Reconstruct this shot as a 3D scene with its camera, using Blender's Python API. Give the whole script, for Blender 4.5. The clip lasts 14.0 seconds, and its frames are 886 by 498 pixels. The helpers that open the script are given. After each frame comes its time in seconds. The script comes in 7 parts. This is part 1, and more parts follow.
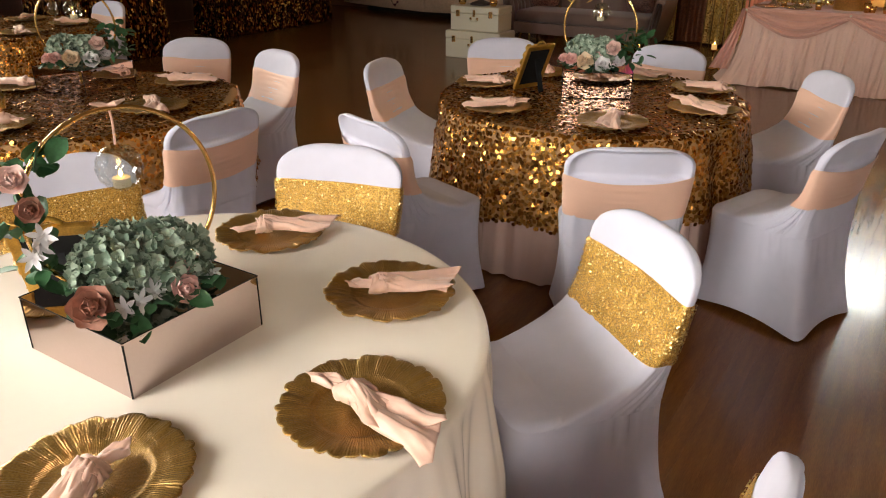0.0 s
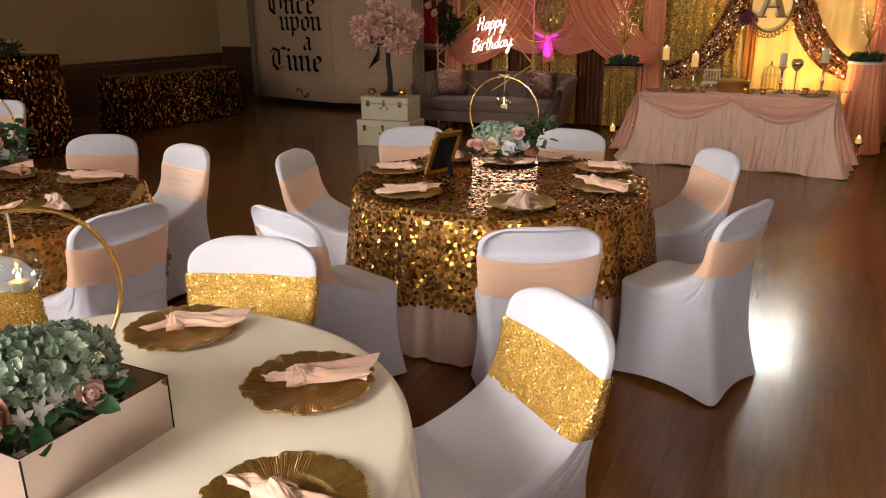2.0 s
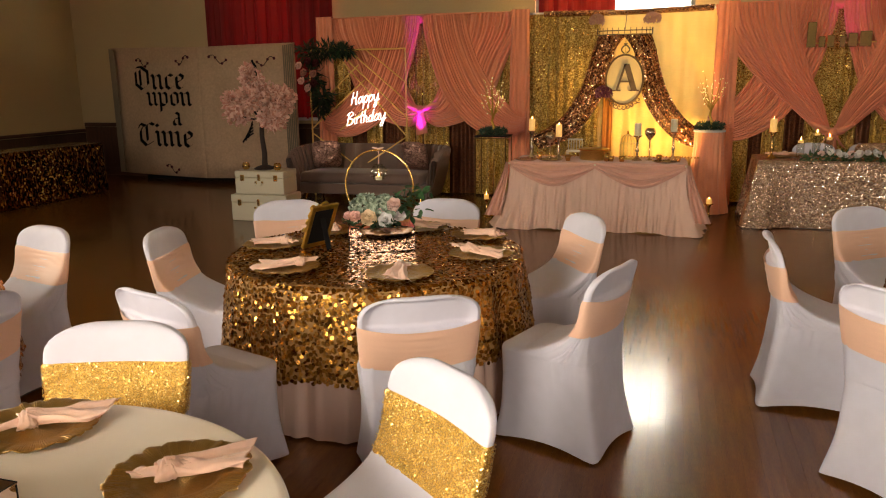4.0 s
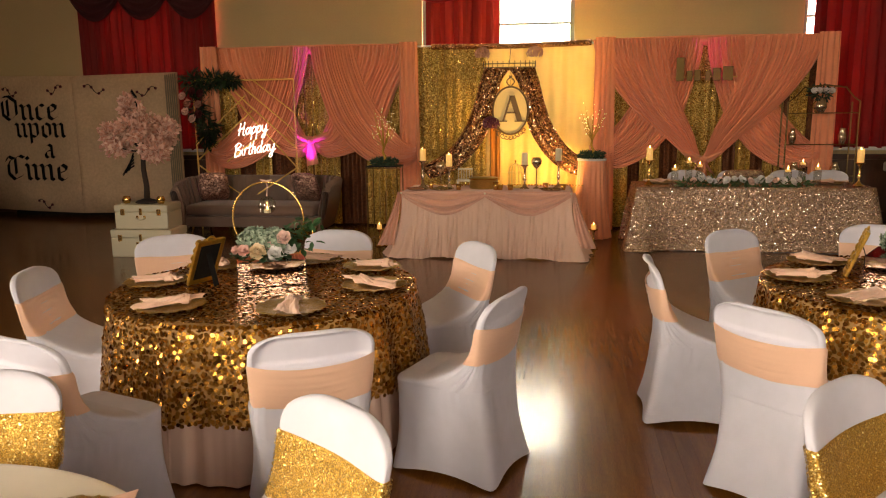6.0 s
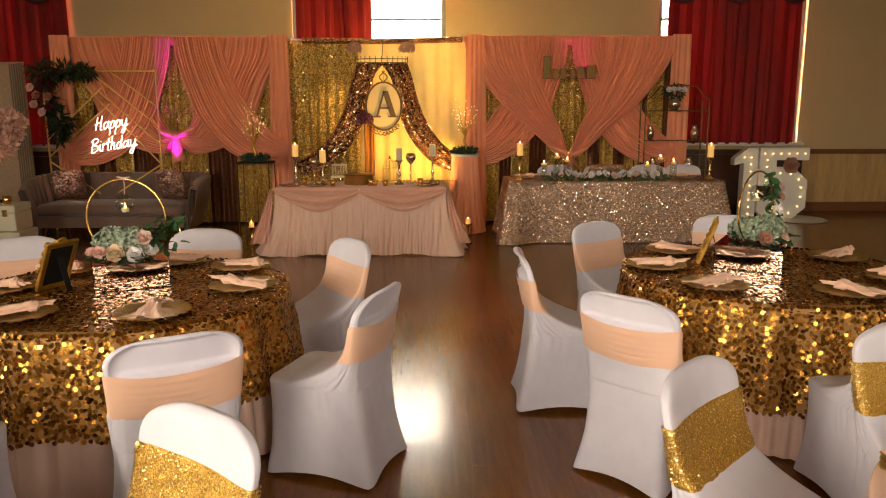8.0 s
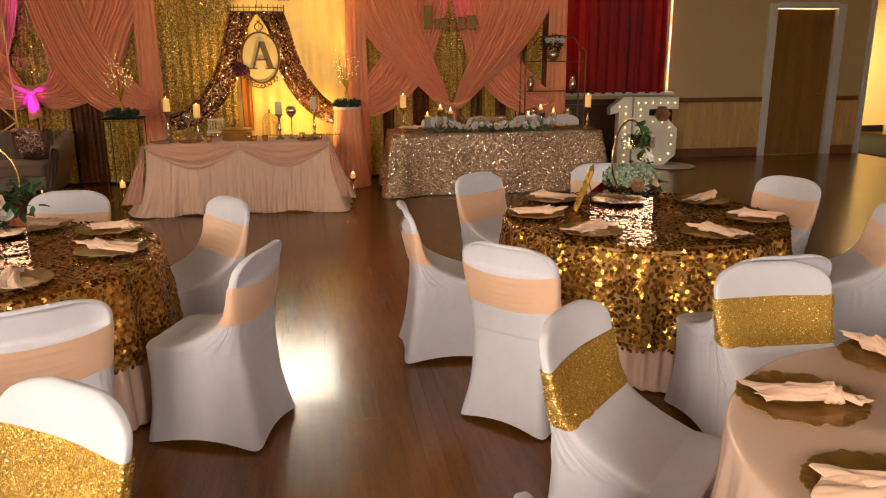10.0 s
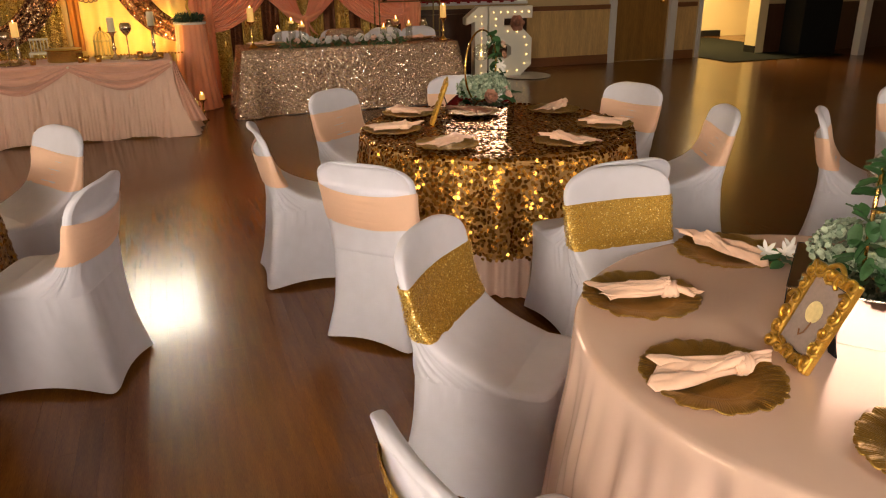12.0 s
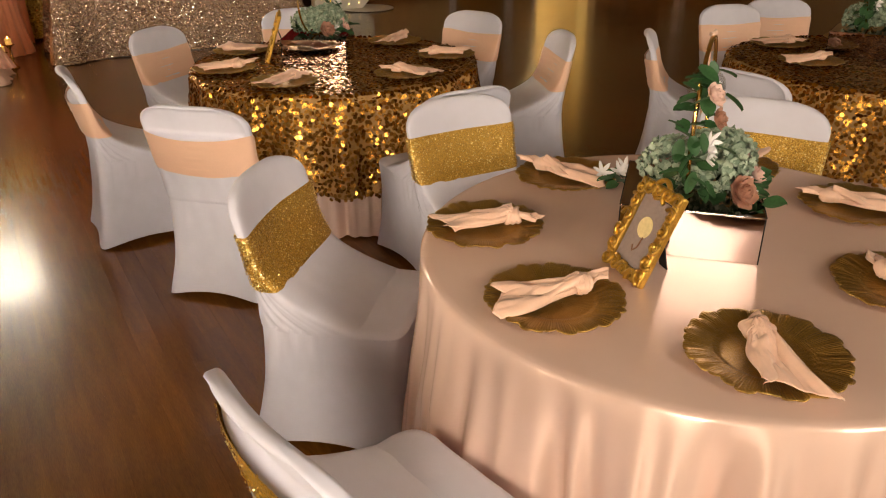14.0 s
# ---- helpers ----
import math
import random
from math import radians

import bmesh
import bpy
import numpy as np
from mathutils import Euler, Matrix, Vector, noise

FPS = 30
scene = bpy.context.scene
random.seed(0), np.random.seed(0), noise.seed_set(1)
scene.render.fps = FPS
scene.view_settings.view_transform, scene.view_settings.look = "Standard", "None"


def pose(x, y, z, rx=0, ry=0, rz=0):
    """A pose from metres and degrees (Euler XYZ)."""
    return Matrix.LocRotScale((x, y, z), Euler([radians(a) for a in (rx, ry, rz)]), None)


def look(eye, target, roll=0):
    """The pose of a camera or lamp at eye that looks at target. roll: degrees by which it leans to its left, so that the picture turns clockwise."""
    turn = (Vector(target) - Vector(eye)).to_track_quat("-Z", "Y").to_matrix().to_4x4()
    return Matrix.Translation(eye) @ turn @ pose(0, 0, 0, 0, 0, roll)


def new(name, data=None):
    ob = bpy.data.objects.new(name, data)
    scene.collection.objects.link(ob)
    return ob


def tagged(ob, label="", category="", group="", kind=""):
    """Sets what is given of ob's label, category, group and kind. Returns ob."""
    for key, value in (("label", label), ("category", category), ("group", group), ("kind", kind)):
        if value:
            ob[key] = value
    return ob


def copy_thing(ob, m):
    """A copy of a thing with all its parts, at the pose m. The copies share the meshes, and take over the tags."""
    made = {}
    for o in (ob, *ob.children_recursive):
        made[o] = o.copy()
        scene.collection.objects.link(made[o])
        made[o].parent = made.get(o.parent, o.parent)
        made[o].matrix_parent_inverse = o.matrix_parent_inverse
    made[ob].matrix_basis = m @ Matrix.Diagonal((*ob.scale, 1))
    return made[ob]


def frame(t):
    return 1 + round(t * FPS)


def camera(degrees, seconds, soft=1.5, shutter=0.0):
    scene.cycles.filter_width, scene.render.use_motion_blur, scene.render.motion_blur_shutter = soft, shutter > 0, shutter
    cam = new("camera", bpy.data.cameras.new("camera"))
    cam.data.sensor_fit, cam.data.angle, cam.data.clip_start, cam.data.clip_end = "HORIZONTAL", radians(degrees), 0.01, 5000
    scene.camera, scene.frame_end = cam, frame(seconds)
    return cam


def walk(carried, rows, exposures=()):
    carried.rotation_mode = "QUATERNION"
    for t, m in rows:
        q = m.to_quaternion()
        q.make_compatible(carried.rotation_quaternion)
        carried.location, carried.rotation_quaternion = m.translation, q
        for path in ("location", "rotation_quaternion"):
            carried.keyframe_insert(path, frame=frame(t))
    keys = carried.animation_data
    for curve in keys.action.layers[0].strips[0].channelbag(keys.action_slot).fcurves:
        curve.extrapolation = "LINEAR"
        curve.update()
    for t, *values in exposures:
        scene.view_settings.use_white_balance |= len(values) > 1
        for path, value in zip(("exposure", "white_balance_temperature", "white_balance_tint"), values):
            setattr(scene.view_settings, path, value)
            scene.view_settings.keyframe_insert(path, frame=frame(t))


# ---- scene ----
cam = camera(61.33, 14.0, soft=1.1)
# seconds, x, y, z and the three turns of pose()
PATH = [
    (0.0, 0.000, 0.000, 1.662, 65.77, -0.02, 32.97),
    (0.5, 0.002, 0.006, 1.665, 67.45, 0.07, 30.98),
    (1.0, 0.003, 0.009, 1.667, 68.95, 0.20, 29.19),
    (1.5, 0.008, 0.004, 1.668, 70.49, 0.32, 27.66),
    (2.0, 0.014, -0.003, 1.670, 72.14, 0.53, 26.20),
    (2.5, 0.019, -0.003, 1.670, 73.75, 0.76, 24.06),
    (3.0, 0.026, 0.004, 1.674, 75.19, 0.91, 21.48),
    (5.5, 0.032, 0.011, 1.680, 79.16, 0.40, 10.79),
    (6.0, 0.039, 0.018, 1.683, 79.50, 0.61, 8.68),
    (6.5, 0.046, 0.021, 1.680, 79.87, 0.48, 6.45),
    (7.0, 0.052, 0.030, 1.678, 80.00, 0.32, 3.94),
    (7.5, 0.057, 0.037, 1.676, 79.73, 0.13, 1.52),
    (8.0, 0.065, 0.043, 1.677, 79.14, 0.14, -0.68),
    (10.5, 0.113, 0.067, 1.672, 74.13, 0.25, -11.75),
    (11.0, 0.128, 0.072, 1.668, 72.43, 0.28, -14.35),
    (11.5, 0.146, 0.076, 1.669, 70.63, 0.51, -17.09),
    (12.0, 0.160, 0.082, 1.670, 69.12, 0.61, -19.87),
    (12.5, 0.174, 0.089, 1.666, 67.91, 0.58, -22.69),
    (13.0, 0.189, 0.095, 1.664, 66.59, 0.66, -25.51),
    (13.5, 0.208, 0.105, 1.651, 65.52, 0.66, -28.50),
    (14.0, 0.236, 0.114, 1.641, 64.32, 0.52, -31.29),
]
walk(cam, [(t, pose(*p)) for t, *p in PATH], [(0.0, 0.0, 6750, 11), (3.0, 0.05, 7450, 12), (5.5, 0.05, 8600, 13), (11.0, 0.05, 8500, 14), (14.0, -0.06, 8600, 14)])

# ---- world and light ----
world = bpy.data.worlds.new("world")
scene.world = world
world.use_nodes = True
wn = world.node_tree.nodes
sky = wn.new("ShaderNodeTexSky")
sky.sky_type = "NISHITA"
sky.sun_disc = False
sky.sun_elevation, sky.sun_rotation = radians(38), radians(200)
world.node_tree.links.new(sky.outputs[0], wn["Background"].inputs[0])
wn["Background"].inputs[1].default_value = 0.12
scene.view_settings.exposure = 0.05


def lamp(name, kind, m, energy, color, **more):
    data = bpy.data.lights.new(name, kind)
    data.energy, data.color = energy, color
    for k, v in more.items():
        if k == "size":
            data.size = v
        elif k == "size_y":
            data.shape, data.size_y = "RECTANGLE", v
        elif k == "radius":
            data.shadow_soft_size = v
        elif k == "cone":
            data.spot_size, data.spot_blend = radians(v), 0.7
        elif k == "spread":
            data.spread = radians(v)
        elif k == "angle":
            data.angle = radians(v)
    ob = new(name, data)
    ob.matrix_world = m
    return ob


lamp("sun", "SUN", look((0, 0, 20), (-4, 12, 0)), 2.0, (1.0, 0.95, 0.88), angle=0.5)
# daylight through the windows behind and beside the camera
lamp("window_light", "AREA", look((-2.75, -2.75, 2.45), (-0.7, 2.0, 0.4)), 124, (1.0, 0.98, 0.95), size=1.9, size_y=1.9, spread=112)
lamp("window_light", "AREA", look((1.95, -2.75, 2.45), (0.6, 2.2, 0.4)), 32, (1.0, 0.98, 0.95), size=1.1, size_y=1.9, spread=105)
lamp("window_light", "AREA", look((-10.65, 2.4, 2.9), (-1.5, 1.0, 0.5)), 110, (1.0, 0.95, 0.86), size=2.8, size_y=2.4, spread=85)
lamp("window_light", "AREA", look((6.2, -2.75, 2.45), (4.7, 2.9, 0.4)), 24, (1.0, 0.97, 0.92), size=1.7, size_y=1.9, spread=75)
# no known window here: unseen lamp added to brighten the storybook corner
lamp("window_light", "AREA", look((-7.2, -2.75, 2.45), (-6.2, 11.6, 1.5)), 15, (1.0, 0.96, 0.90), size=1.7, size_y=1.9, spread=70)
# uplights in the backdrop
lamp("uplight", "SPOT", look((0.0, 9.62, 0.30), (-0.25, 10.78, 1.75)), 150, (1.0, 0.66, 0.25), cone=88, radius=0.06)
# extra spot, added only to tint the tie magenta
lamp("uplight", "SPOT", look((-3.53, 10.27, 0.82), (-3.53, 10.50, 1.18)), 60, (0.45, 0.0, 1.0), cone=46, radius=0.03)
lamp("uplight", "SPOT", look((-3.56, 10.20, 0.45), (-3.56, 10.55, 2.5)), 420, (0.50, 0.0, 1.0), cone=13, radius=0.05)
lamp("uplight", "SPOT", look((2.04, 10.20, 1.0), (2.03, 10.56, 2.5)), 95, (0.9, 0.0, 0.6), cone=22, radius=0.05)
lamp("hall_light", "AREA", look((10.3, 13.9, 2.85), (10.3, 14.0, 0)), 300, (1.0, 0.85, 0.52), size=1.2, size_y=1.2)

# ---- materials ----
def nodes_of(name):
    m = bpy.data.materials.new(name)
    m.use_nodes = True
    t = m.node_tree
    return m, t.nodes, t.links, t.nodes["Principled BSDF"]


def surf(name, col, rough=0.6, metal=0.0, var=0.15, big=3.0, fine=90.0, bump=0.2, depth=0.002, sheen=0.0, coat=0.0,
         random_obj=0.0, stretch=(1, 1, 1), spec=0.5, patchy=False, ribs=0):
    """Paint, cloth, wood or metal with broad patches and fine grain."""
    m, n, l, b = nodes_of(name)
    tc = n.new("ShaderNodeTexCoord")
    mp = n.new("ShaderNodeMapping")
    mp.inputs["Scale"].default_value = stretch
    l.new(tc.outputs["Object"], mp.inputs[0])
    a = n.new("ShaderNodeTexNoise")
    a.inputs["Scale"].default_value, a.inputs["Detail"].default_value = big, 4
    f = n.new("ShaderNodeTexNoise")
    f.inputs["Scale"].default_value, f.inputs["Detail"].default_value = fine, 3
    l.new(mp.outputs[0], a.inputs["Vector"])
    l.new(mp.outputs[0], f.inputs["Vector"])
    add = n.new("ShaderNodeMath")
    add.operation = "ADD"
    l.new(a.outputs[0], add.inputs[0])
    l.new(f.outputs[0], add.inputs[1])
    rm = n.new("ShaderNodeMapRange")
    rm.inputs[1].default_value, rm.inputs[2].default_value = 0.6, 1.4
    rm.inputs[3].default_value, rm.inputs[4].default_value = 1 - var, 1 + var
    l.new(add.outputs[0], rm.inputs[0])
    val = rm.outputs[0]
    if random_obj:
        oi = n.new("ShaderNodeObjectInfo")
        r2 = n.new("ShaderNodeMapRange")
        r2.inputs[3].default_value, r2.inputs[4].default_value = 1 - random_obj, 1 + random_obj
        l.new(oi.outputs["Random"], r2.inputs[0])
        mu = n.new("ShaderNodeMath")
        mu.operation = "MULTIPLY"
        l.new(val, mu.inputs[0])
        l.new(r2.outputs[0], mu.inputs[1])
        val = mu.outputs[0]
        ge = n.new("ShaderNodeNewGeometry")
        r3 = n.new("ShaderNodeMapRange")
        r3.inputs[3].default_value, r3.inputs[4].default_value = 1 - random_obj, 1 + random_obj
        l.new(ge.outputs["Random Per Island"], r3.inputs[0])
        m2 = n.new("ShaderNodeMath")
        m2.operation = "MULTIPLY"
        l.new(val, m2.inputs[0])
        l.new(r3.outputs[0], m2.inputs[1])
        val = m2.outputs[0]
    hs = n.new("ShaderNodeVectorMath")
    hs.operation = "SCALE"
    hs.inputs[0].default_value = col
    l.new(val, hs.inputs["Scale"])
    l.new(hs.outputs[0], b.inputs["Base Color"])
    rr = n.new("ShaderNodeMapRange")
    rr.inputs[3].default_value, rr.inputs[4].default_value = max(0.02, rough * 0.93), min(1, rough * 1.07)
    if patchy:  # worn and polished patches of varnish
        pn = n.new("ShaderNodeTexNoise")
        pn.inputs["Scale"].default_value, pn.inputs["Detail"].default_value = 1.6, 6
        ge2 = n.new("ShaderNodeNewGeometry")
        l.new(ge2.outputs["Position"], pn.inputs["Vector"])
        rr.inputs[1].default_value, rr.inputs[2].default_value = 0.32, 0.68
        rr.inputs[3].default_value, rr.inputs[4].default_value = rough * 0.75, rough * 1.7
        l.new(pn.outputs[0], rr.inputs[0])
        l.new(rr.outputs[0], b.inputs["Coat Roughness"])
    else:
        l.new(a.outputs[0], rr.inputs[0])
    if patchy:
        b.inputs["Roughness"].default_value = 0.27
    else:
        l.new(rr.outputs[0], b.inputs["Roughness"])
    b.inputs["Metallic"].default_value = metal
    b.inputs["Specular IOR Level"].default_value = spec
    b.inputs["Sheen Weight"].default_value = sheen
    b.inputs["Coat Weight"].default_value = coat
    if bump:
        bp = n.new("ShaderNodeBump")
        bp.inputs["Strength"].default_value, bp.inputs["Distance"].default_value = bump, depth
        l.new(f.outputs[0], bp.inputs["Height"])
        if ribs:  # fine wandering ribs that run out from the middle
            gr = n.new("ShaderNodeTexGradient")
            gr.gradient_type = "RADIAL"
            l.new(tc.outputs["Object"], gr.inputs[0])
            mm = n.new("ShaderNodeMath")
            mm.operation = "MULTIPLY_ADD"
            mm.inputs[1].default_value = ribs * 6.2832
            wob = n.new("ShaderNodeTexNoise")
            wob.inputs["Scale"].default_value = 70
            l.new(tc.outputs["Object"], wob.inputs["Vector"])
            w2 = n.new("ShaderNodeMath")
            w2.operation = "MULTIPLY"
            w2.inputs[1].default_value = 5.0
            l.new(wob.outputs[0], w2.inputs[0])
            l.new(gr.outputs["Fac"], mm.inputs[0])
            l.new(w2.outputs[0], mm.inputs[2])
            sn = n.new("ShaderNodeMath")
            sn.operation = "SINE"
            l.new(mm.outputs[0], sn.inputs[0])
            ht = n.new("ShaderNodeMath")
            ht.operation = "MULTIPLY_ADD"
            ht.inputs[1].default_value = 0.35
            l.new(sn.outputs[0], ht.inputs[0])
            l.new(f.outputs[0], ht.inputs[2])
            l.new(ht.outputs[0], bp.inputs["Height"])
        l.new(bp.outputs[0], b.inputs["Normal"])
    return m


def sequins(name, col, dark, scale, rough=0.22, tilt=0.55, squash=(1, 1, 1), metal=1.0, skew=1.0):
    """Cloth sewn with small tilted sequins: each cell has its own slant, and a dark to bright colour that paints in
    glints.
    """
    m, n, l, b = nodes_of(name)
    tc = n.new("ShaderNodeTexCoord")
    mp = n.new("ShaderNodeMapping")
    mp.inputs["Scale"].default_value = squash
    l.new(tc.outputs["Object"], mp.inputs[0])
    v = n.new("ShaderNodeTexVoronoi")
    v.inputs["Scale"].default_value = scale
    l.new(mp.outputs[0], v.inputs["Vector"])
    sub = n.new("ShaderNodeVectorMath")
    sub.operation = "SUBTRACT"
    sub.inputs[1].default_value = (0.5, 0.5, 0.5)
    l.new(v.outputs["Color"], sub.inputs[0])
    sc = n.new("ShaderNodeVectorMath")
    sc.operation = "SCALE"
    sc.inputs["Scale"].default_value = tilt * 2
    l.new(sub.outputs[0], sc.inputs[0])
    ge = n.new("ShaderNodeNewGeometry")
    ad = n.new("ShaderNodeVectorMath")
    l.new(ge.outputs["Normal"], ad.inputs[0])
    l.new(sc.outputs[0], ad.inputs[1])
    no = n.new("ShaderNodeVectorMath")
    no.operation = "NORMALIZE"
    l.new(ad.outputs[0], no.inputs[0])
    l.new(no.outputs[0], b.inputs["Normal"])
    sp = n.new("ShaderNodeSeparateColor")
    l.new(v.outputs["Color"], sp.inputs[0])
    mx = n.new("ShaderNodeMix")
    mx.data_type = "RGBA"
    mx.inputs["A"].default_value, mx.inputs["B"].default_value = (*dark, 1), (*col, 1)
    pw = n.new("ShaderNodeMath")
    pw.operation = "POWER"
    pw.inputs[1].default_value = skew
    l.new(sp.outputs[0], pw.inputs[0])
    l.new(pw.outputs[0], mx.inputs["Factor"])
    l.new(mx.outputs["Result"], b.inputs["Base Color"])
    b.inputs["Roughness"].default_value, b.inputs["Metallic"].default_value = rough, metal
    return m


def islands(name, dark, col, rough, metal=0.0):
    """A heap of small pieces, each with its own shade."""
    m, n, l, b = nodes_of(name)
    ge = n.new("ShaderNodeNewGeometry")
    mx = n.new("ShaderNodeMix")
    mx.data_type = "RGBA"
    mx.inputs["A"].default_value, mx.inputs["B"].default_value = (*dark, 1), (*col, 1)
    l.new(ge.outputs["Random Per Island"], mx.inputs["Factor"])
    l.new(mx.outputs["Result"], b.inputs["Base Color"])
    b.inputs["Roughness"].default_value, b.inputs["Metallic"].default_value = rough, metal
    return m


def glow(name, col, strength):
    m, n, l, b = nodes_of(name)
    b.inputs["Base Color"].default_value = (*col, 1)
    b.inputs["Emission Color"].default_value = (*col, 1)
    b.inputs["Emission Strength"].default_value = strength
    return m


def glass(name):
    """Thin clear glass: it lets light straight through, with a little gloss."""
    m, n, l, b = nodes_of(name)
    tr, gl, mx = n.new("ShaderNodeBsdfTransparent"), n.new("ShaderNodeBsdfGlossy"), n.new("ShaderNodeMixShader")
    tr.inputs[0].default_value = (0.95, 0.96, 0.95, 1)
    gl.inputs["Roughness"].default_value = 0.02
    mx.inputs[0].default_value = 0.09
    l.new(tr.outputs[0], mx.inputs[1])
    l.new(gl.outputs[0], mx.inputs[2])
    l.new(mx.outputs[0], n["Material Output"].inputs[0])
    return m


def backlit(m, share):
    """Lets part of the light through a thin cloth."""
    n, l = m.node_tree.nodes, m.node_tree.links
    b = n["Principled BSDF"]
    tl, mx = n.new("ShaderNodeBsdfTranslucent"), n.new("ShaderNodeMixShader")
    src = b.inputs["Base Color"].links[0].from_socket
    l.new(src, tl.inputs[0])
    mx.inputs[0].default_value = share
    l.new(b.outputs[0], mx.inputs[1])
    l.new(tl.outputs[0], mx.inputs[2])
    l.new(mx.outputs[0], n["Material Output"].inputs[0])
    return m


def satin(name, col, metal=0.35):
    """Shiny woven cloth whose gloss is drawn out along the fall."""
    m = surf(name, col, 0.26, metal=metal, var=0.03, big=2, fine=9, bump=0.12, depth=0.004, spec=0.5)
    n, l = m.node_tree.nodes, m.node_tree.links
    b = n["Principled BSDF"]
    b.inputs["Anisotropic"].default_value, b.inputs["Anisotropic Rotation"].default_value = 0.8, 0.25
    tg = n.new("ShaderNodeTangent")
    tg.direction_type, tg.axis = "RADIAL", "Z"
    l.new(tg.outputs[0], b.inputs["Tangent"])
    return m


WHITE = surf("white_spandex", (0.645, 0.64, 0.735), 0.6, var=0.05, big=5, fine=14, bump=0.25, depth=0.004, spec=0.3)
PEACH = surf("peach_spandex", (0.80, 0.50, 0.36), 0.55, var=0.06, big=6, fine=300, bump=0.12, depth=0.001, sheen=0.2)
GOLDSEQ = sequins("gold_glitter_sash", (0.86, 0.52, 0.11), (0.28, 0.14, 0.022), 380, rough=0.34, tilt=0.42, metal=0.45, skew=1.1)
SATIN = satin("blush_satin", (0.80, 0.57, 0.48), 0.22)
CHAMPSATIN = satin("champagne_satin", (0.96, 0.86, 0.72), 0.05)
BLUSH = surf("blush_chiffon", (0.74, 0.41, 0.31), 0.8, var=0.08, big=5, fine=300, bump=0.1, sheen=0.3)
ROSE = surf("rose_chiffon", (0.88, 0.35, 0.20), 0.8, var=0.08, big=5, fine=300, bump=0.1, sheen=0.3)
NAPKIN = surf("blush_napkin", (0.80, 0.51, 0.38), 0.42, var=0.06, big=14, fine=60, bump=0.25, depth=0.002, sheen=0.25)
CHARGER = surf("antique_gold_charger", (0.42, 0.255, 0.072), 0.30, metal=0.8, var=0.45, big=14, fine=260, bump=0.6, depth=0.0015, ribs=165)
# the spread of golds also paints the dark and bright reflections of the discs
PAYETTE = islands("gold_payette", (0.27, 0.115, 0.024), (0.74, 0.37, 0.08), 0.27, 1.0)
PAYCLOTH = surf("tan_mesh_cloth", (0.38, 0.19, 0.055), 0.6, var=0.2)
FLOORM = surf("dark_varnished_oak", (0.185, 0.066, 0.014), 0.125, coat=0.5, spec=0.15, var=0.38, big=5, fine=60, bump=0.10, depth=0.001,
              random_obj=0.10, stretch=(6, 0.5, 1), patchy=True)
WALLM = surf("beige_wall_paint", (0.53, 0.40, 0.225), 0.85, var=0.05, big=0.8, fine=40, bump=0.1)
DARKWOOD = surf("dark_brown_panelling", (0.075, 0.03, 0.016), 0.4, var=0.3, big=3, fine=30, stretch=(8, 8, 0.6))
TANWOOD = surf("tan_wood_panelling", (0.56, 0.36, 0.155), 0.5, var=0.25, big=2.5, fine=22, stretch=(5, 5, 0.5))
RAILWOOD = surf("brown_rail_wood", (0.20, 0.08, 0.03), 0.4, var=0.2, stretch=(0.4, 6, 6))
DOORWOOD = surf("brown_door_wood", (0.25, 0.125, 0.032), 0.35, var=0.3, big=2, fine=20, stretch=(5, 5, 0.4))
CASING = surf("white_casing_paint", (0.62, 0.62, 0.62), 0.5, var=0.05)
# strong upright colour streaks paint the dark and bright bars of the folds
REDCUR = backlit(surf("red_curtain_cloth", (0.20, 0.002, 0.003), 0.75, var=0.4, big=3, fine=200, bump=0.1, stretch=(3, 3, 0.4)), 0.017)
SWAGM = surf("dark_maroon_swag", (0.06, 0.006, 0.01), 0.8, var=0.15)
FRAMEM = surf("grey_green_window_paint", (0.20, 0.24, 0.23), 0.5, var=0.1)
GOLDCUR = sequins("gold_sequin_curtain", (1.0, 0.74, 0.25), (0.36, 0.19, 0.035), 85, rough=0.32, tilt=0.55, metal=0.65, skew=1.3)
COPPERSEQ = sequins("copper_sequin_cloth", (1.0, 0.62, 0.36), (0.20, 0.07, 0.028), 62, rough=0.24, tilt=0.65, metal=0.85, skew=1.6)
SILVERSEQ = sequins("champagne_sequin_cloth", (1.0, 0.82, 0.66), (0.40, 0.24, 0.16), 95, rough=0.26, tilt=0.55, squash=(1, 1, 1.5), metal=0.75, skew=1.5)
GOLDSAT = backlit(surf("gold_satin", (0.88, 0.56, 0.17), 0.45, var=0.1, big=4, fine=200, bump=0.06), 0.062)
GOLDMET = surf("brass_gold_metal", (0.78, 0.50, 0.18), 0.25, metal=1.0, var=0.1, fine=60, bump=0.03)
MIRROR = surf("bronze_mirror", (0.62, 0.52, 0.50), 0.03, metal=1.0, var=0.02, bump=0)
BLACK = surf("black_board", (0.010, 0.010, 0.010), 0.7, var=0.2, spec=0.15)
CREAMBOX = surf("cream_leatherette", (0.72, 0.66, 0.50), 0.45, var=0.06, fine=300, bump=0.2)
GREYVELVET = surf("taupe_velvet", (0.21, 0.13, 0.10), 0.75, var=0.15, big=6, fine=250, sheen=0.25)
PAPER = surf("aged_book_paper", (0.56, 0.39, 0.26), 0.8, var=0.18, big=2.0, fine=25)
INK = surf("black_print", (0.012, 0.010, 0.010), 0.9, var=0.1, spec=0.05)
LEAF = surf("green_silk_leaf", (0.030, 0.105, 0.035), 0.5, var=0.35, big=20, fine=120)
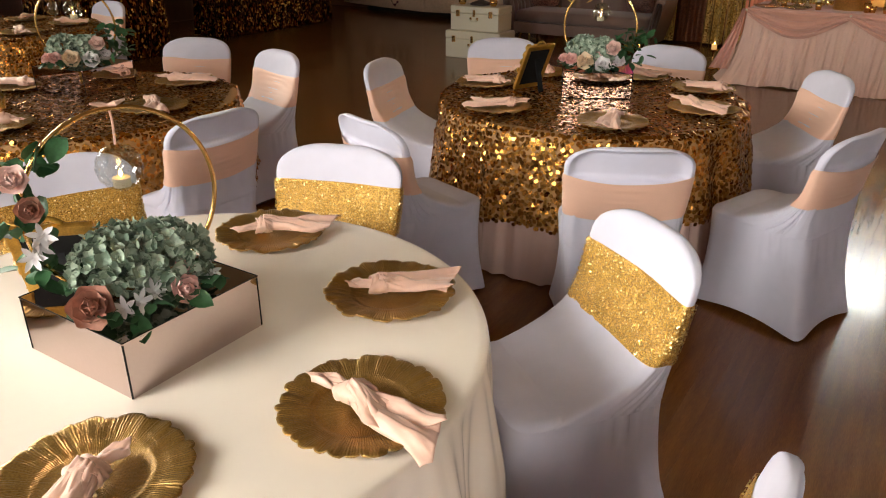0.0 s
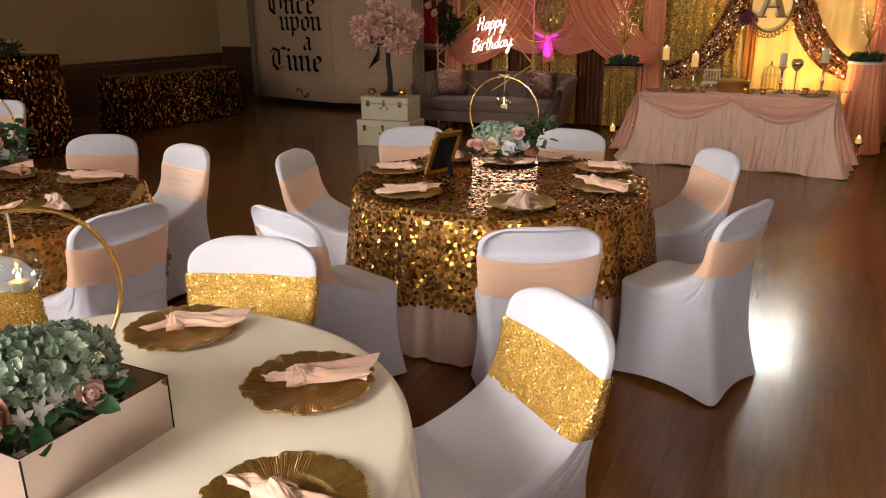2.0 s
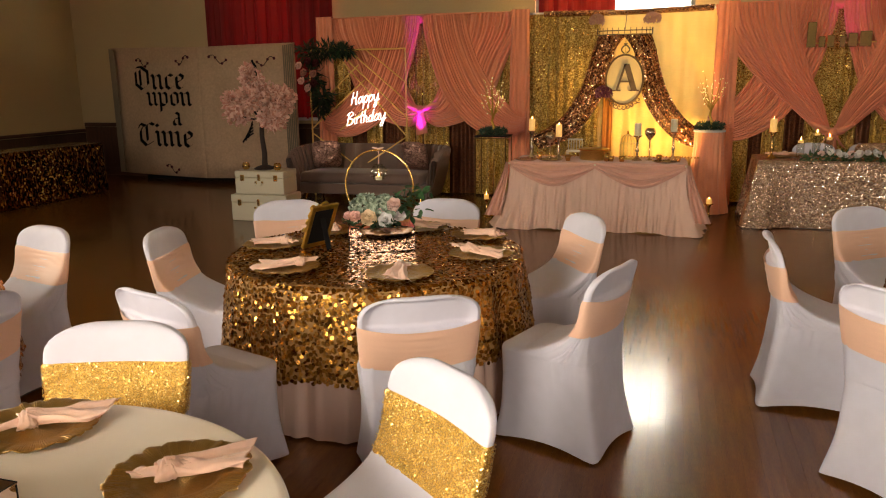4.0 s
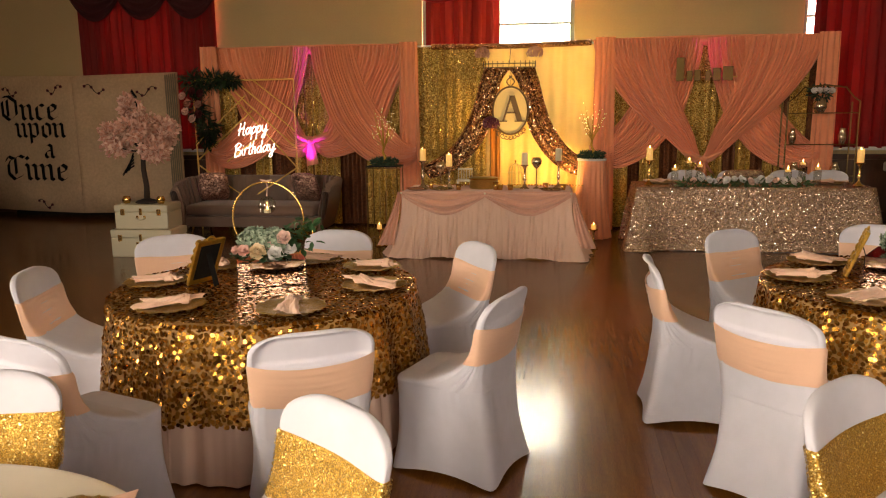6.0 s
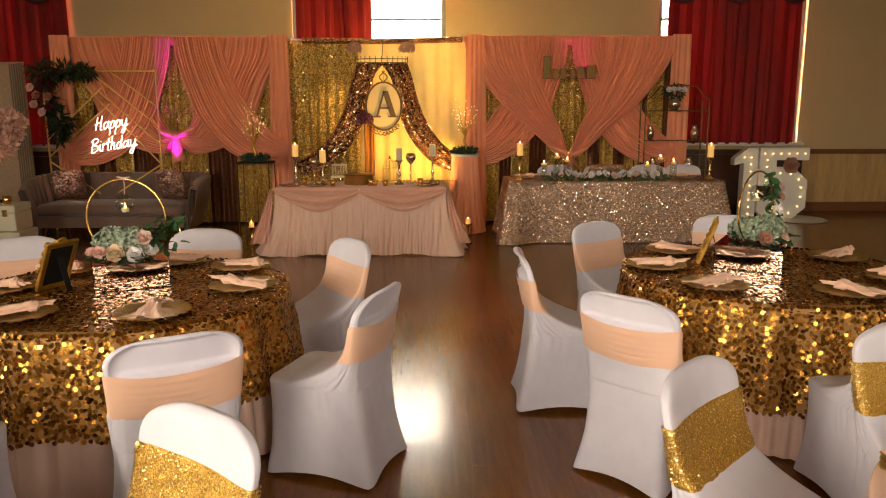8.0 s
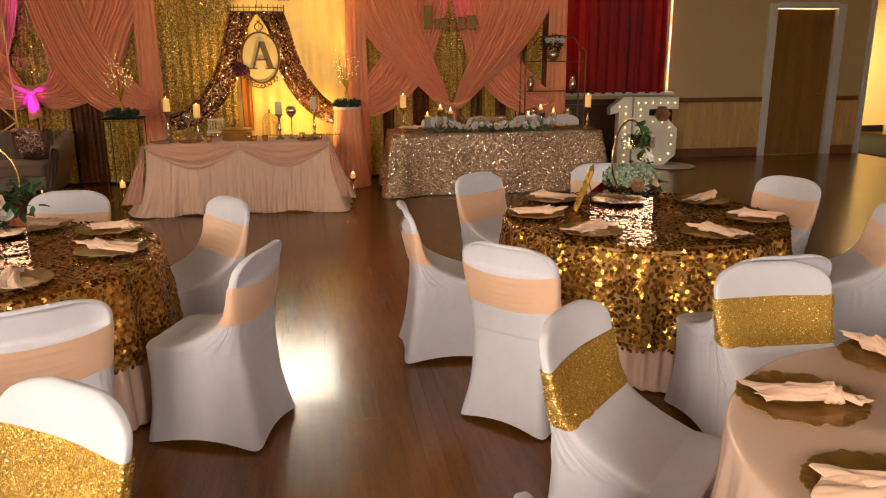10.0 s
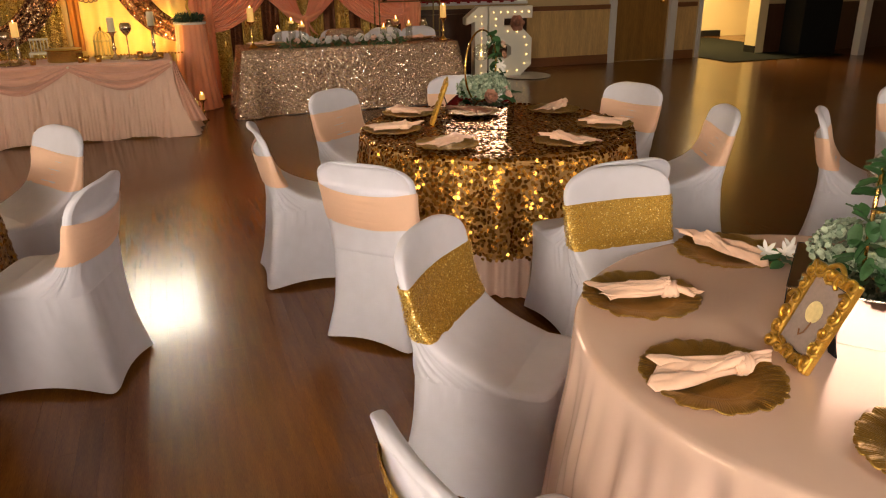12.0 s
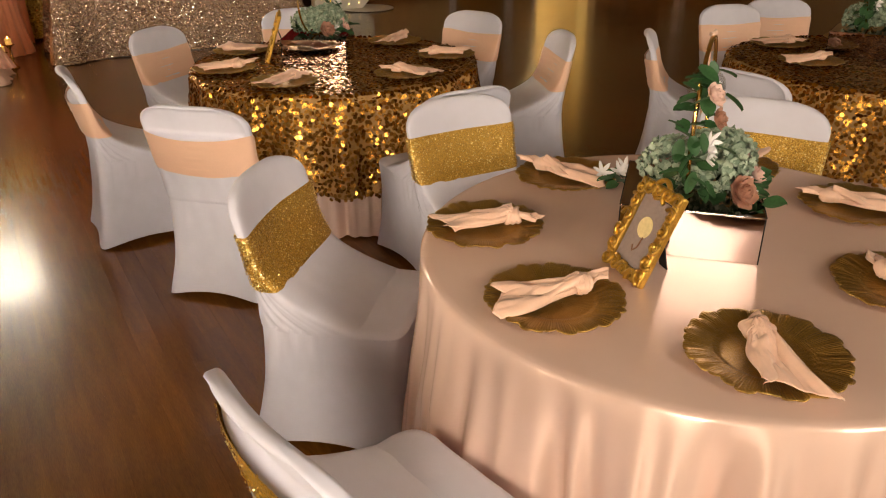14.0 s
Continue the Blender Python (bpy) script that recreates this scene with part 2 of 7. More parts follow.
DARKLEAF = islands("dark_green_leaf", (0.006, 0.016, 0.006), (0.022, 0.058, 0.02), 0.5)
HYDR = islands("sage_hydrangea_petal", (0.15, 0.225, 0.155), (0.46, 0.545, 0.42), 0.7)
PINKFL = islands("pink_blossom", (0.72, 0.34, 0.27), (0.98, 0.72, 0.62), 0.7)
ROSEPK = surf("pink_rose_petal", (0.86, 0.55, 0.49), 0.6, var=0.1, big=30)
ROSEBR = surf("dusty_brown_rose_petal", (0.48, 0.24, 0.17), 0.6, var=0.2, big=30)
WHITEFL = surf("white_flower_petal", (0.82, 0.80, 0.80), 0.6, var=0.06)
BARK = surf("dark_bark", (0.04, 0.025, 0.02), 0.85, var=0.3, fine=60, bump=0.6, depth=0.004)
WAX = surf("ivory_wax", (0.80, 0.70, 0.52), 0.5, var=0.05)
GLASS = glass("clear_glass")
NEON = glow("white_neon_tube", (1.0, 0.97, 0.97), 2.6)
FLAME = glow("candle_flame", (1.0, 0.55, 0.15), 30.0)
BULB = glow("warm_led_bulb", (1.0, 0.74, 0.34), 3.0)
PASSAGE = surf("warm_yellow_wall_paint", (0.72, 0.60, 0.36), 0.8, var=0.04, big=1, fine=40)
MATM = surf("dark_green_rubber", (0.012, 0.013, 0.010), 0.95, var=0.2, fine=200, bump=0.5, stretch=(1, 6, 1), spec=0.05)
REDSWAG = surf("red_swag_cloth", (0.34, 0.01, 0.02), 0.75, var=0.12)
SKYM = glow("overcast_sky", (0.90, 0.97, 1.0), 40.0)
ROSEPALE = surf("pale_peach_rose_petal", (0.85, 0.62, 0.55), 0.6, var=0.08, big=30)
GILT = surf("gilt_resin", (0.60, 0.36, 0.08), 0.3, metal=0.9, var=0.3, big=40, fine=200, bump=0.3)
CREAMROSE = surf("cream_rose_petal", (0.84, 0.66, 0.46), 0.6, var=0.08, big=30)
PICT = surf("pale_mauve_card", (0.27, 0.20, 0.18), 0.5, var=0.15, big=30)
PICT2 = surf("cream_print", (0.75, 0.60, 0.30), 0.5, var=0.2, big=40)
DARKSEQ = sequins("dark_copper_sequin_curtain", (0.22, 0.07, 0.025), (0.05, 0.014, 0.006), 110, rough=0.4, tilt=0.3, metal=0.6)
COPPERSAT = surf("copper_satin", (0.55, 0.22, 0.05), 0.4, metal=0.3, var=0.1)
PINKPAPER = surf("dusty_pink_paper", (0.50, 0.26, 0.19), 0.7, var=0.15, big=20)
PLUM = surf("plum_paper", (0.16, 0.03, 0.06), 0.7, var=0.25, big=20)
BURGUNDY = surf("burgundy_petal", (0.09, 0.008, 0.014), 0.6, var=0.25, big=20)
PALEGOLD = surf("pale_gold_paint", (0.85, 0.56, 0.16), 0.4, metal=0.1, var=0.12)
DULLGOLD = surf("dull_bronze_gold", (0.17, 0.105, 0.038), 0.45, metal=0.9, var=0.2, fine=60)
CHAMP = surf("champagne_mercury_glass", (0.62, 0.50, 0.38), 0.2, metal=0.9, var=0.25, big=40, fine=160, bump=0.15)
ROSESEQ = sequins("rose_gold_sequin_pillow", (0.80, 0.50, 0.40), (0.25, 0.13, 0.11), 75, rough=0.28, tilt=0.55)
# book paper with the shade of edges and spine put into its colour
PAPERDK = surf("shaded_page_edges", (0.24, 0.19, 0.13), 0.85, var=0.25)
# flame light inside the wax, put in as a weak emission
WAXLIT = surf("glowing_ivory_wax", (0.85, 0.66, 0.36), 0.5, var=0.05)
WAXLIT.node_tree.nodes["Principled BSDF"].inputs["Emission Color"].default_value = (1.0, 0.5, 0.13, 1)
WAXLIT.node_tree.nodes["Principled BSDF"].inputs["Emission Strength"].default_value = 0.45
SHEER = surf("sheer_blush_voile", (0.82, 0.56, 0.45), 0.8, var=0.06, sheen=0.3)
MOSS = islands("dark_green_moss", (0.015, 0.035, 0.02), (0.06, 0.12, 0.07), 0.8)
GARLEAF = islands("garland_leaf", (0.02, 0.06, 0.02), (0.07, 0.16, 0.05), 0.5)
WHITEPAINT = surf("white_marquee_paint", (0.78, 0.76, 0.70), 0.5, var=0.04)
FOIL = sequins("dark_gold_foil_cloth", (0.62, 0.30, 0.085), (0.05, 0.017, 0.006), 45, rough=0.22, tilt=0.65, squash=(1, 1, 0.55), skew=5.0)
GOLDFLAKE = islands("gold_sequin", (0.45, 0.24, 0.04), (1.0, 0.80, 0.34), 0.22, 1.0)
GLITTER = islands("gold_glitter", (0.62, 0.36, 0.07), (1.0, 0.86, 0.42), 0.34, 1.0)
COPPERFLAKE = islands("copper_sequin", (0.30, 0.11, 0.04), (1.0, 0.74, 0.50), 0.22, 1.0)
ROSEFLAKE = islands("champagne_sequin", (0.50, 0.30, 0.20), (1.0, 0.86, 0.70), 0.22, 1.0)
ANTIQUE = surf("antique_brass", (0.66, 0.50, 0.20), 0.28, metal=1.0, var=0.25, fine=60)
PLAQUE = surf("pale_gold_board", (0.86, 0.66, 0.30), 0.5, var=0.06)
LETTERM = surf("dark_bronze_paint", (0.15, 0.085, 0.03), 0.5, metal=0.2, var=0.2)

# ---- building helpers ----
def raw(name, verts, faces, mat, parent=None, label="", smooth=True):
    me = bpy.data.meshes.new(name)
    me.from_pydata([tuple(v) for v in verts], [], faces)
    me.validate()
    if smooth:
        me.shade_smooth()
    if mat:
        me.materials.append(mat)
    ob = new(name, me)
    if parent:
        ob.parent = parent
    return tagged(ob, label)


def part(name, bm, mat, parent=None, label="", smooth=False):
    bmesh.ops.recalc_face_normals(bm, faces=bm.faces)
    me = bpy.data.meshes.new(name)
    bm.to_mesh(me)
    bm.free()
    if smooth:
        me.shade_smooth()
    me.materials.append(mat)
    ob = new(name, me)
    if parent:
        ob.parent = parent
    return tagged(ob, label)


def thing(name, label, category, m=None, group=""):
    ob = new(name)
    ob.empty_display_size = 0.1
    if m:
        ob.matrix_world = m
    return tagged(ob, label, category, group)


def box(size, at=(0, 0, 0), bevel=0.004, m=None, bm=None):
    """A bevelled block of that size, its middle at `at`."""
    out = bm or bmesh.new()
    t = bmesh.new()
    bmesh.ops.create_cube(t, size=1)
    bmesh.ops.scale(t, vec=size, verts=t.verts)
    if bevel:
        bmesh.ops.bevel(t, geom=list(t.edges), offset=min(bevel, min(size) * 0.4), segments=2, affect="EDGES", profile=0.5)
    mt = (m or Matrix()) @ Matrix.Translation(at)
    vs = [out.verts.new(mt @ v.co) for v in t.verts]
    t.verts.index_update()
    for f in t.faces:
        out.faces.new([vs[v.index] for v in f.verts])
    t.free()
    return out


def grid(name, fn, nu, nv, mat, parent=None, label="", wrap=False, cap=False, thick=0.0, smooth=True):
    """A sheet of points fn(u, v), u and v from 0 to 1; wrap closes it in u."""
    cols = nu if wrap else nu + 1
    verts = [fn(i / nu, j / nv) for j in range(nv + 1) for i in range(cols)]
    faces = []
    for j in range(nv):
        for i in range(nu):
            a, b = j * cols + i, j * cols + (i + 1) % cols
            faces.append((a, b, b + cols, a + cols))
    if cap:
        faces.append(tuple(range(nv * cols, nv * cols + cols)))
    ob = raw(name, verts, faces, mat, parent, label, smooth)
    if thick:
        mod = ob.modifiers.new("thick", "SOLIDIFY")
        mod.thickness = thick
    return ob


def lathe(profile, n=32, bm=None, m=None):
    """A turned body; profile is rows of radius, height."""
    bm = bm or bmesh.new()
    m = m or Matrix()
    rings = []
    for r, z in profile:
        if r < 1e-5:
            rings.append([bm.verts.new(m @ Vector((0, 0, z)))])
        else:
            rings.append([bm.verts.new(m @ Vector((r * math.cos(2 * math.pi * i / n), r * math.sin(2 * math.pi * i / n), z))) for i in range(n)])
    for a, b in zip(rings, rings[1:]):
        for i in range(n):
            j = (i + 1) % n
            if len(a) == 1 and len(b) == 1:
                continue
            if len(a) == 1:
                bm.faces.new((a[0], b[i], b[j]))
            elif len(b) == 1:
                bm.faces.new((a[i], a[j], b[0]))
            else:
                bm.faces.new((a[i], a[j], b[j], b[i]))
    return bm


def tube(points, r, n=8, bm=None, closed=False):
    """A round bar along points; r is one radius or one for each point."""
    bm = bm or bmesh.new()
    pts = [Vector(p) for p in points]
    k = len(pts)
    rings = []
    side = None
    for i, p in enumerate(pts):
        a = pts[(i - 1) % k] if closed or i else p
        b = pts[(i + 1) % k] if closed or i < k - 1 else p
        d = (b - a).normalized()
        if side is None:
            side = d.orthogonal().normalized()
        side = (side - d * side.dot(d)).normalized()
        up = d.cross(side)
        rad = r[i] if isinstance(r, (list, tuple)) else r
        rings.append([bm.verts.new(p + rad * (side * math.cos(2 * math.pi * j / n) + up * math.sin(2 * math.pi * j / n))) for j in range(n)])
    pairs = list(zip(rings, rings[1:])) + ([(rings[-1], rings[0])] if closed else [])
    for a, b in pairs:
        for j in range(n):
            bm.faces.new((a[j], a[(j + 1) % n], b[(j + 1) % n], b[j]))
    if not closed:
        bm.faces.new(rings[0])
        bm.faces.new(rings[-1])
    return bm


def flakes(parent, fn, count, r, tilt, mat, seed, name="sequin_layer", v0=0.0, v1=1.0, label="loose glinting sequins"):
    """Small tilted discs sewn on the surface fn(u, v), as one joined mesh."""
    rng = random.Random(seed)
    verts, faces, n = [], [], 6
    for _ in range(count):
        u, v = rng.uniform(0.002, 0.995), rng.uniform(v0, v1)
        p = Vector(fn(u, v))
        e = 0.003
        nrm = (Vector(fn(u + e, v)) - p).cross(Vector(fn(u, min(1, v + e))) - p if v + e <= 1 else p - Vector(fn(u, v - e)))
        if nrm.length < 1e-12:
            continue
        nrm = nrm.normalized()
        for side in (1, -1):
            d = (nrm * side + Vector((rng.gauss(0, tilt), rng.gauss(0, tilt), rng.gauss(0, tilt)))).normalized()
            x = d.orthogonal().normalized()
            y = d.cross(x)
            c = p + nrm * side * 0.004
            k = len(verts)
            verts += [c + r * (x * math.cos(6.2832 * i / n) + y * math.sin(6.2832 * i / n)) for i in range(n)]
            faces.append(tuple(range(k, k + n)))
    ob = raw(name, verts, faces, mat, parent, "", False)
    return tagged(ob, label, kind="stuff")


def structure(ob, label, category):
    return tagged(ob, label, category, kind="structure")


# ---- the hall ----
X0, X1, Y0, Y1, TOP = -10.8, 16.0, -2.9, 11.9, 5.2
floor_bm = box((X1 - X0 + 4, Y1 - Y0 + 8, 0.1), ((X0 + X1) / 2, (Y0 + Y1) / 2 + 2, -0.0535), 0)
floor = structure(part("floor", floor_bm, FLOORM), "dark varnished hardwood strip floor with glossy reflections", "floor")
structure(part("ceiling", box((X1 - X0 + 4, Y1 - Y0 + 8, 0.2), ((X0 + X1) / 2, (Y0 + Y1) / 2 + 2, TOP + 0.1), 0), WALLM), "plain beige plaster hall ceiling", "ceiling")


def wall_with_holes(name, x0, x1, z1, y, holes, thick, mat, label, turn=None):
    """An upright wall along x with openings (x0, x1, z0, z1) cut through it."""
    bm = bmesh.new()
    xs = sorted({x0, x1, *[h[0] for h in holes], *[h[1] for h in holes]})
    zs = sorted({0.0, z1, *[h[2] for h in holes], *[h[3] for h in holes]})
    for a, b in zip(xs, xs[1:]):
        for c, d in zip(zs, zs[1:]):
            mx, mz = (a + b) / 2, (c + d) / 2
            if any(h[0] < mx < h[1] and h[2] < mz < h[3] for h in holes):
                continue
            box((b - a, thick, d - c), (mx, y + thick / 2, mz), 0, turn, bm)
    bmesh.ops.remove_doubles(bm, verts=bm.verts, dist=1e-4)
    return structure(part(name, bm, mat), label, "wall")


WIN = [(-7.8, -5.5, 1.1, 3.95), (-2.09, 0.25, 1.1, 3.95), (3.52, 5.80, 1.1, 3.95)]
wall_with_holes("wall_north", X0 - 0.3, 9.36, TOP, Y1, WIN + [(7.62, 8.72, 0.0, 2.42)], 0.25, WALLM, "beige painted hall wall with tall window openings")
# the leftmost opening is invented, to go with the storybook lamp
wall_with_holes("wall_south", X0 - 0.3, X1 + 0.3, TOP, Y0 - 0.25, [(-8.2, -6.2, 1.4, 3.5), (-3.8, -1.7, 1.4, 3.5), (1.2, 2.7, 1.4, 3.5), (5.2, 7.2, 1.4, 3.5)], 0.25, WALLM, "beige painted hall wall with tall windows")
west = pose(X0, 0, 0, 0, 0, 90)
wall_with_holes("wall_west", Y0, Y1, TOP, 0.0, [(0.9, 3.9, 1.6, 4.2)], 0.25, WALLM, "beige painted hall side wall over dark panelling", west)
structure(part("wall_east", box((0.25, Y1 - Y0 + 6, TOP), (X1 + 0.125, (Y0 + Y1) / 2 + 3, TOP / 2), 0), WALLM), "plain beige painted hall side wall", "wall")
# panelling below the dado rail
structure(part("wainscot_west", box((0.03, Y1 - 1.3, 0.80), (X0 + 0.017, (Y1 + 1.3) / 2, 0.40), 0.003), DARKWOOD), "dark brown wooden panelling along the side wall", "panelling")
structure(part("dado_rail_west", box((0.05, Y1 - 1.3, 0.06), (X0 + 0.027, (Y1 + 1.3) / 2, 0.84), 0.008), DARKWOOD), "dark brown wooden dado rail", "trim")
for k, (a, b) in enumerate(((X0 + 0.06, 5.9), (5.9, 7.5), (8.86, 9.3))):
    wood = DARKWOOD if k == 0 else TANWOOD
    structure(part("wainscot_north", box((b - a, 0.03, 0.76), ((a + b) / 2, Y1 - 0.017, 0.53), 0.003), wood), "wooden panelling below the dado rail", "panelling")
    structure(part("dado_rail_north", box((b - a, 0.045, 0.075), ((a + b) / 2, Y1 - 0.024, 0.952), 0.008), RAILWOOD if k else DARKWOOD), "brown wooden dado rail", "trim")
    structure(part("baseboard", box((b - a, 0.04, 0.15), ((a + b) / 2, Y1 - 0.022, 0.075), 0.006), RAILWOOD if k else DARKWOOD), "brown wooden baseboard", "trim")

# the flush door and its casings
door = structure(thing("door_1", "", ""), "closed brown flush wooden door in white casings", "door")
part("door_leaf", box((1.098, 0.045, 2.406), (8.17, Y1 + 0.06, 1.205), 0.004), DOORWOOD, door)
for x, w in ((7.555, 0.13), (8.79, 0.15)):
    part("casing", box((w, 0.06, 2.49), (x, Y1 - 0.028, 1.245), 0.006), CASING, door)
part("casing", box((1.1, 0.06, 0.1), (8.17, Y1 - 0.028, 2.47), 0.006), CASING, door)
handle = part("door_handle", lathe([(0.0, 0.0), (0.032, 0.0), (0.032, 0.008), (0.012, 0.012), (0.012, 0.04), (0.026, 0.05), (0.028, 0.065), (0.018, 0.078), (0, 0.08)], 20, None, pose(8.58, Y1 + 0.037, 1.02, 90, 0, 0)), GOLDMET, door, "dark brass knob", True)

# the lit passage beyond the hall
structure(part("wall_passage_back", box((6.0, 0.2, TOP), (11.6, 15.3, TOP / 2), 0), PASSAGE), "warm yellow lit passage wall", "wall")
structure(part("wall_passage_side", box((0.2, 3.4, TOP), (9.26, 13.75, TOP / 2), 0), PASSAGE), "warm yellow passage side wall", "wall")
structure(part("baseboard_passage", box((3.3, 0.03, 0.14), (10.95, 15.18, 0.07), 0.005), BLACK), "black rubber passage baseboard", "trim")
structure(part("casing_passage", box((0.07, 0.30, 2.9), (9.395, Y1 + 0.1, 1.45), 0.006), CASING), "pale painted corner of the passage opening", "trim")
pier = structure(thing("wall_pier", "", ""), "yellow painted wall end beside the passage", "wall")
part("pier_body", box((0.20, 0.30, TOP), (10.86, 12.06, TOP / 2), 0.004), PASSAGE, pier)
part("pier_baseboard", box((0.012, 0.31, 0.14), (10.757, 12.06, 0.07), 0.004), BLACK, pier)
structure(part("wall_northeast", box((5.3, 0.3, TOP), (13.62, 12.1, TOP / 2), 0), WALLM), "beige wall in deep shade", "wall")
structure(part("wainscot_northeast", box((5.1, 0.03, 0.9), (13.52, 11.93, 0.45), 0.003), DARKWOOD), "dark brown wooden panelling", "panelling")
structure(part("ceiling_passage", box((6.5, 4.0, 0.1), (12.2, 13.9, 2.95), 0), PASSAGE), "low pale passage ceiling", "ceiling")
structure(part("floor_mat", box((2.6, 3.9, 0.012), (10.75, 12.95, 0.008), 0.004), MATM), "dark green ribbed rubber floor mat", "mat")
rail = thing("handrail", "dark metal handrail on the passage wall", "handrail")
part("rail_bar", tube([(12.55, 15.08, 1.02), (13.3, 15.08, 1.02)], 0.022), BLACK, rail)
part("bracket", tube([(12.65, 15.08, 1.0), (12.65, 15.14, 0.92), (12.65, 15.2, 0.92)], 0.012), BLACK, rail)
post = structure(part("post", box((0.16, 0.16, TOP), (12.3, 10.95, TOP / 2), 0.008), CASING), "pale painted square post", "post")
# made-up black block that darkens this stretch of panelling; no cabinet stands here
filler = thing("dark_cabinet", "added black block standing in for the dark panelling", "cabinet")
part("body", box((0.9, 0.5, 1.15), (11.75, 11.62, 0.575), 0.02), BLACK, filler)
part("top", box((0.94, 0.54, 0.03), (11.75, 11.62, 1.166), 0.01), BLACK, filler)

# ---- windows ----
for k, (x0, x1, z0, z1) in enumerate(WIN):
    w = structure(thing("window_%d" % (k + 1), "", ""), "tall window in grey green painted frame", "window")
    y = Y1 + 0.12
    for x in (x0 + 0.035, x1 - 0.035):
        part("frame", box((0.07, 0.08, z1 - z0), (x, y, (z0 + z1) / 2), 0.006), FRAMEM, w)
    mid = x0 + (x1 - x0) * 0.505
    part("mullion", box((0.05, 0.07, z1 - z0 - 0.14), (mid, y, (z0 + z1) / 2), 0.005), FRAMEM, w)
    for z in (z0 + 0.035, z1 - 0.035):
        part("frame", box((x1 - x0 - 0.14, 0.08, 0.07), ((x0 + x1) / 2, y, z), 0.006), FRAMEM, w)
    for z in (1.75, 2.37, 2.98, 3.5):
        part("glazing_bar", box((x1 - x0 - 0.14, 0.05, 0.035), ((x0 + x1) / 2, y - 0.004, z), 0.004), FRAMEM, w)
    part("sill", box((x1 - x0 + 0.12, 0.2, 0.05), ((x0 + x1) / 2, Y1 - 0.03, z0 - 0.026), 0.008), CASING, w)
    pane = part("pane", box((x1 - x0 - 0.14, 0.006, z1 - z0 - 0.14), ((x0 + x1) / 2, y + 0.015, (z0 + z1) / 2), 0), GLASS, w)
    pane.visible_shadow = False
structure(part("backdrop_sky", box((23.1, 0.1, 9), (-2.45, 14.9, 3.4), 0), SKYM), "bright overcast sky beyond the windows", "sky")


def curtain(x0, x1, z0, z1, y, folds, deep, mat, label, seed=0, name="curtain"):
    def fn(u, v):
        w = math.sin(folds * 2 * math.pi * u + seed + 0.8 * math.sin(9 * u + seed)) + 0.35 * math.sin(folds * 4.7 * u + 2 * seed)
        ph = folds * 2 * math.pi * u + seed + 0.8 * math.sin(9 * u + seed)
        lap = 0.33 * (x1 - x0) / folds * math.sin(2 * ph + 0.6 * math.sin(5 * u + seed)) * (0.75 + 0.25 * math.sin(7 * u + 2 * v + seed))
        return (x0 + (x1 - x0) * u + lap, y + deep * w * (1.15 - 0.4 * v), z0 + (z1 - z0) * v)
    ob = grid(name, fn, 300, 14, mat)
    return tagged(ob, label, "curtain")


for k, (x0, x1, n) in enumerate(((-7.85, -5.46, 11), (-1.98, -0.92, 6), (3.64, 5.655, 11))):
    curtain(x0, x1, 1.08, 3.49 if k == 1 else 3.75, Y1 - 0.10, n, 0.05, REDCUR, "deep red gathered window curtain", k)
    rod = thing("curtain_rod", "dark curtain rod above a tall window", "curtain rod")
    a, b = WIN[k][0] - 0.1, WIN[k][1] + 0.1
    top = 3.50 if k == 1 else 3.76
    part("rod", tube([(a, Y1 - 0.11, top), (b, Y1 - 0.11, top)], 0.015), BLACK, rod)
    for x in (a + 0.05, b - 0.05):
        part("bracket", box((0.03, 0.12, 0.05), (x, Y1 - 0.055, top), 0.004), BLACK, rod)
    for j in range(3):
        c, half = a + (b - a) * (j + 0.5) / 3, (b - a) / 6 * 1.08
        red = k == 1

        def swag(u, v, c=c, half=half, red=red, top=top):
            x = (2 * u - 1)
            low = (0.20 + 0.37 * (1 - x * x)) * (0.33 if red else 1.0)
            return (c + half * x, Y1 - 0.17 - 0.03 * math.sin(v * 26) * (1 - x * x) - 0.04 * math.sin(math.pi * v), top - 0.02 - low * v)
        ob = grid("swag_valance", swag, 24, 26, REDSWAG if red else SWAGM)
        tagged(ob, "dark gathered swag valance over the window", "valance", group="swag valances")


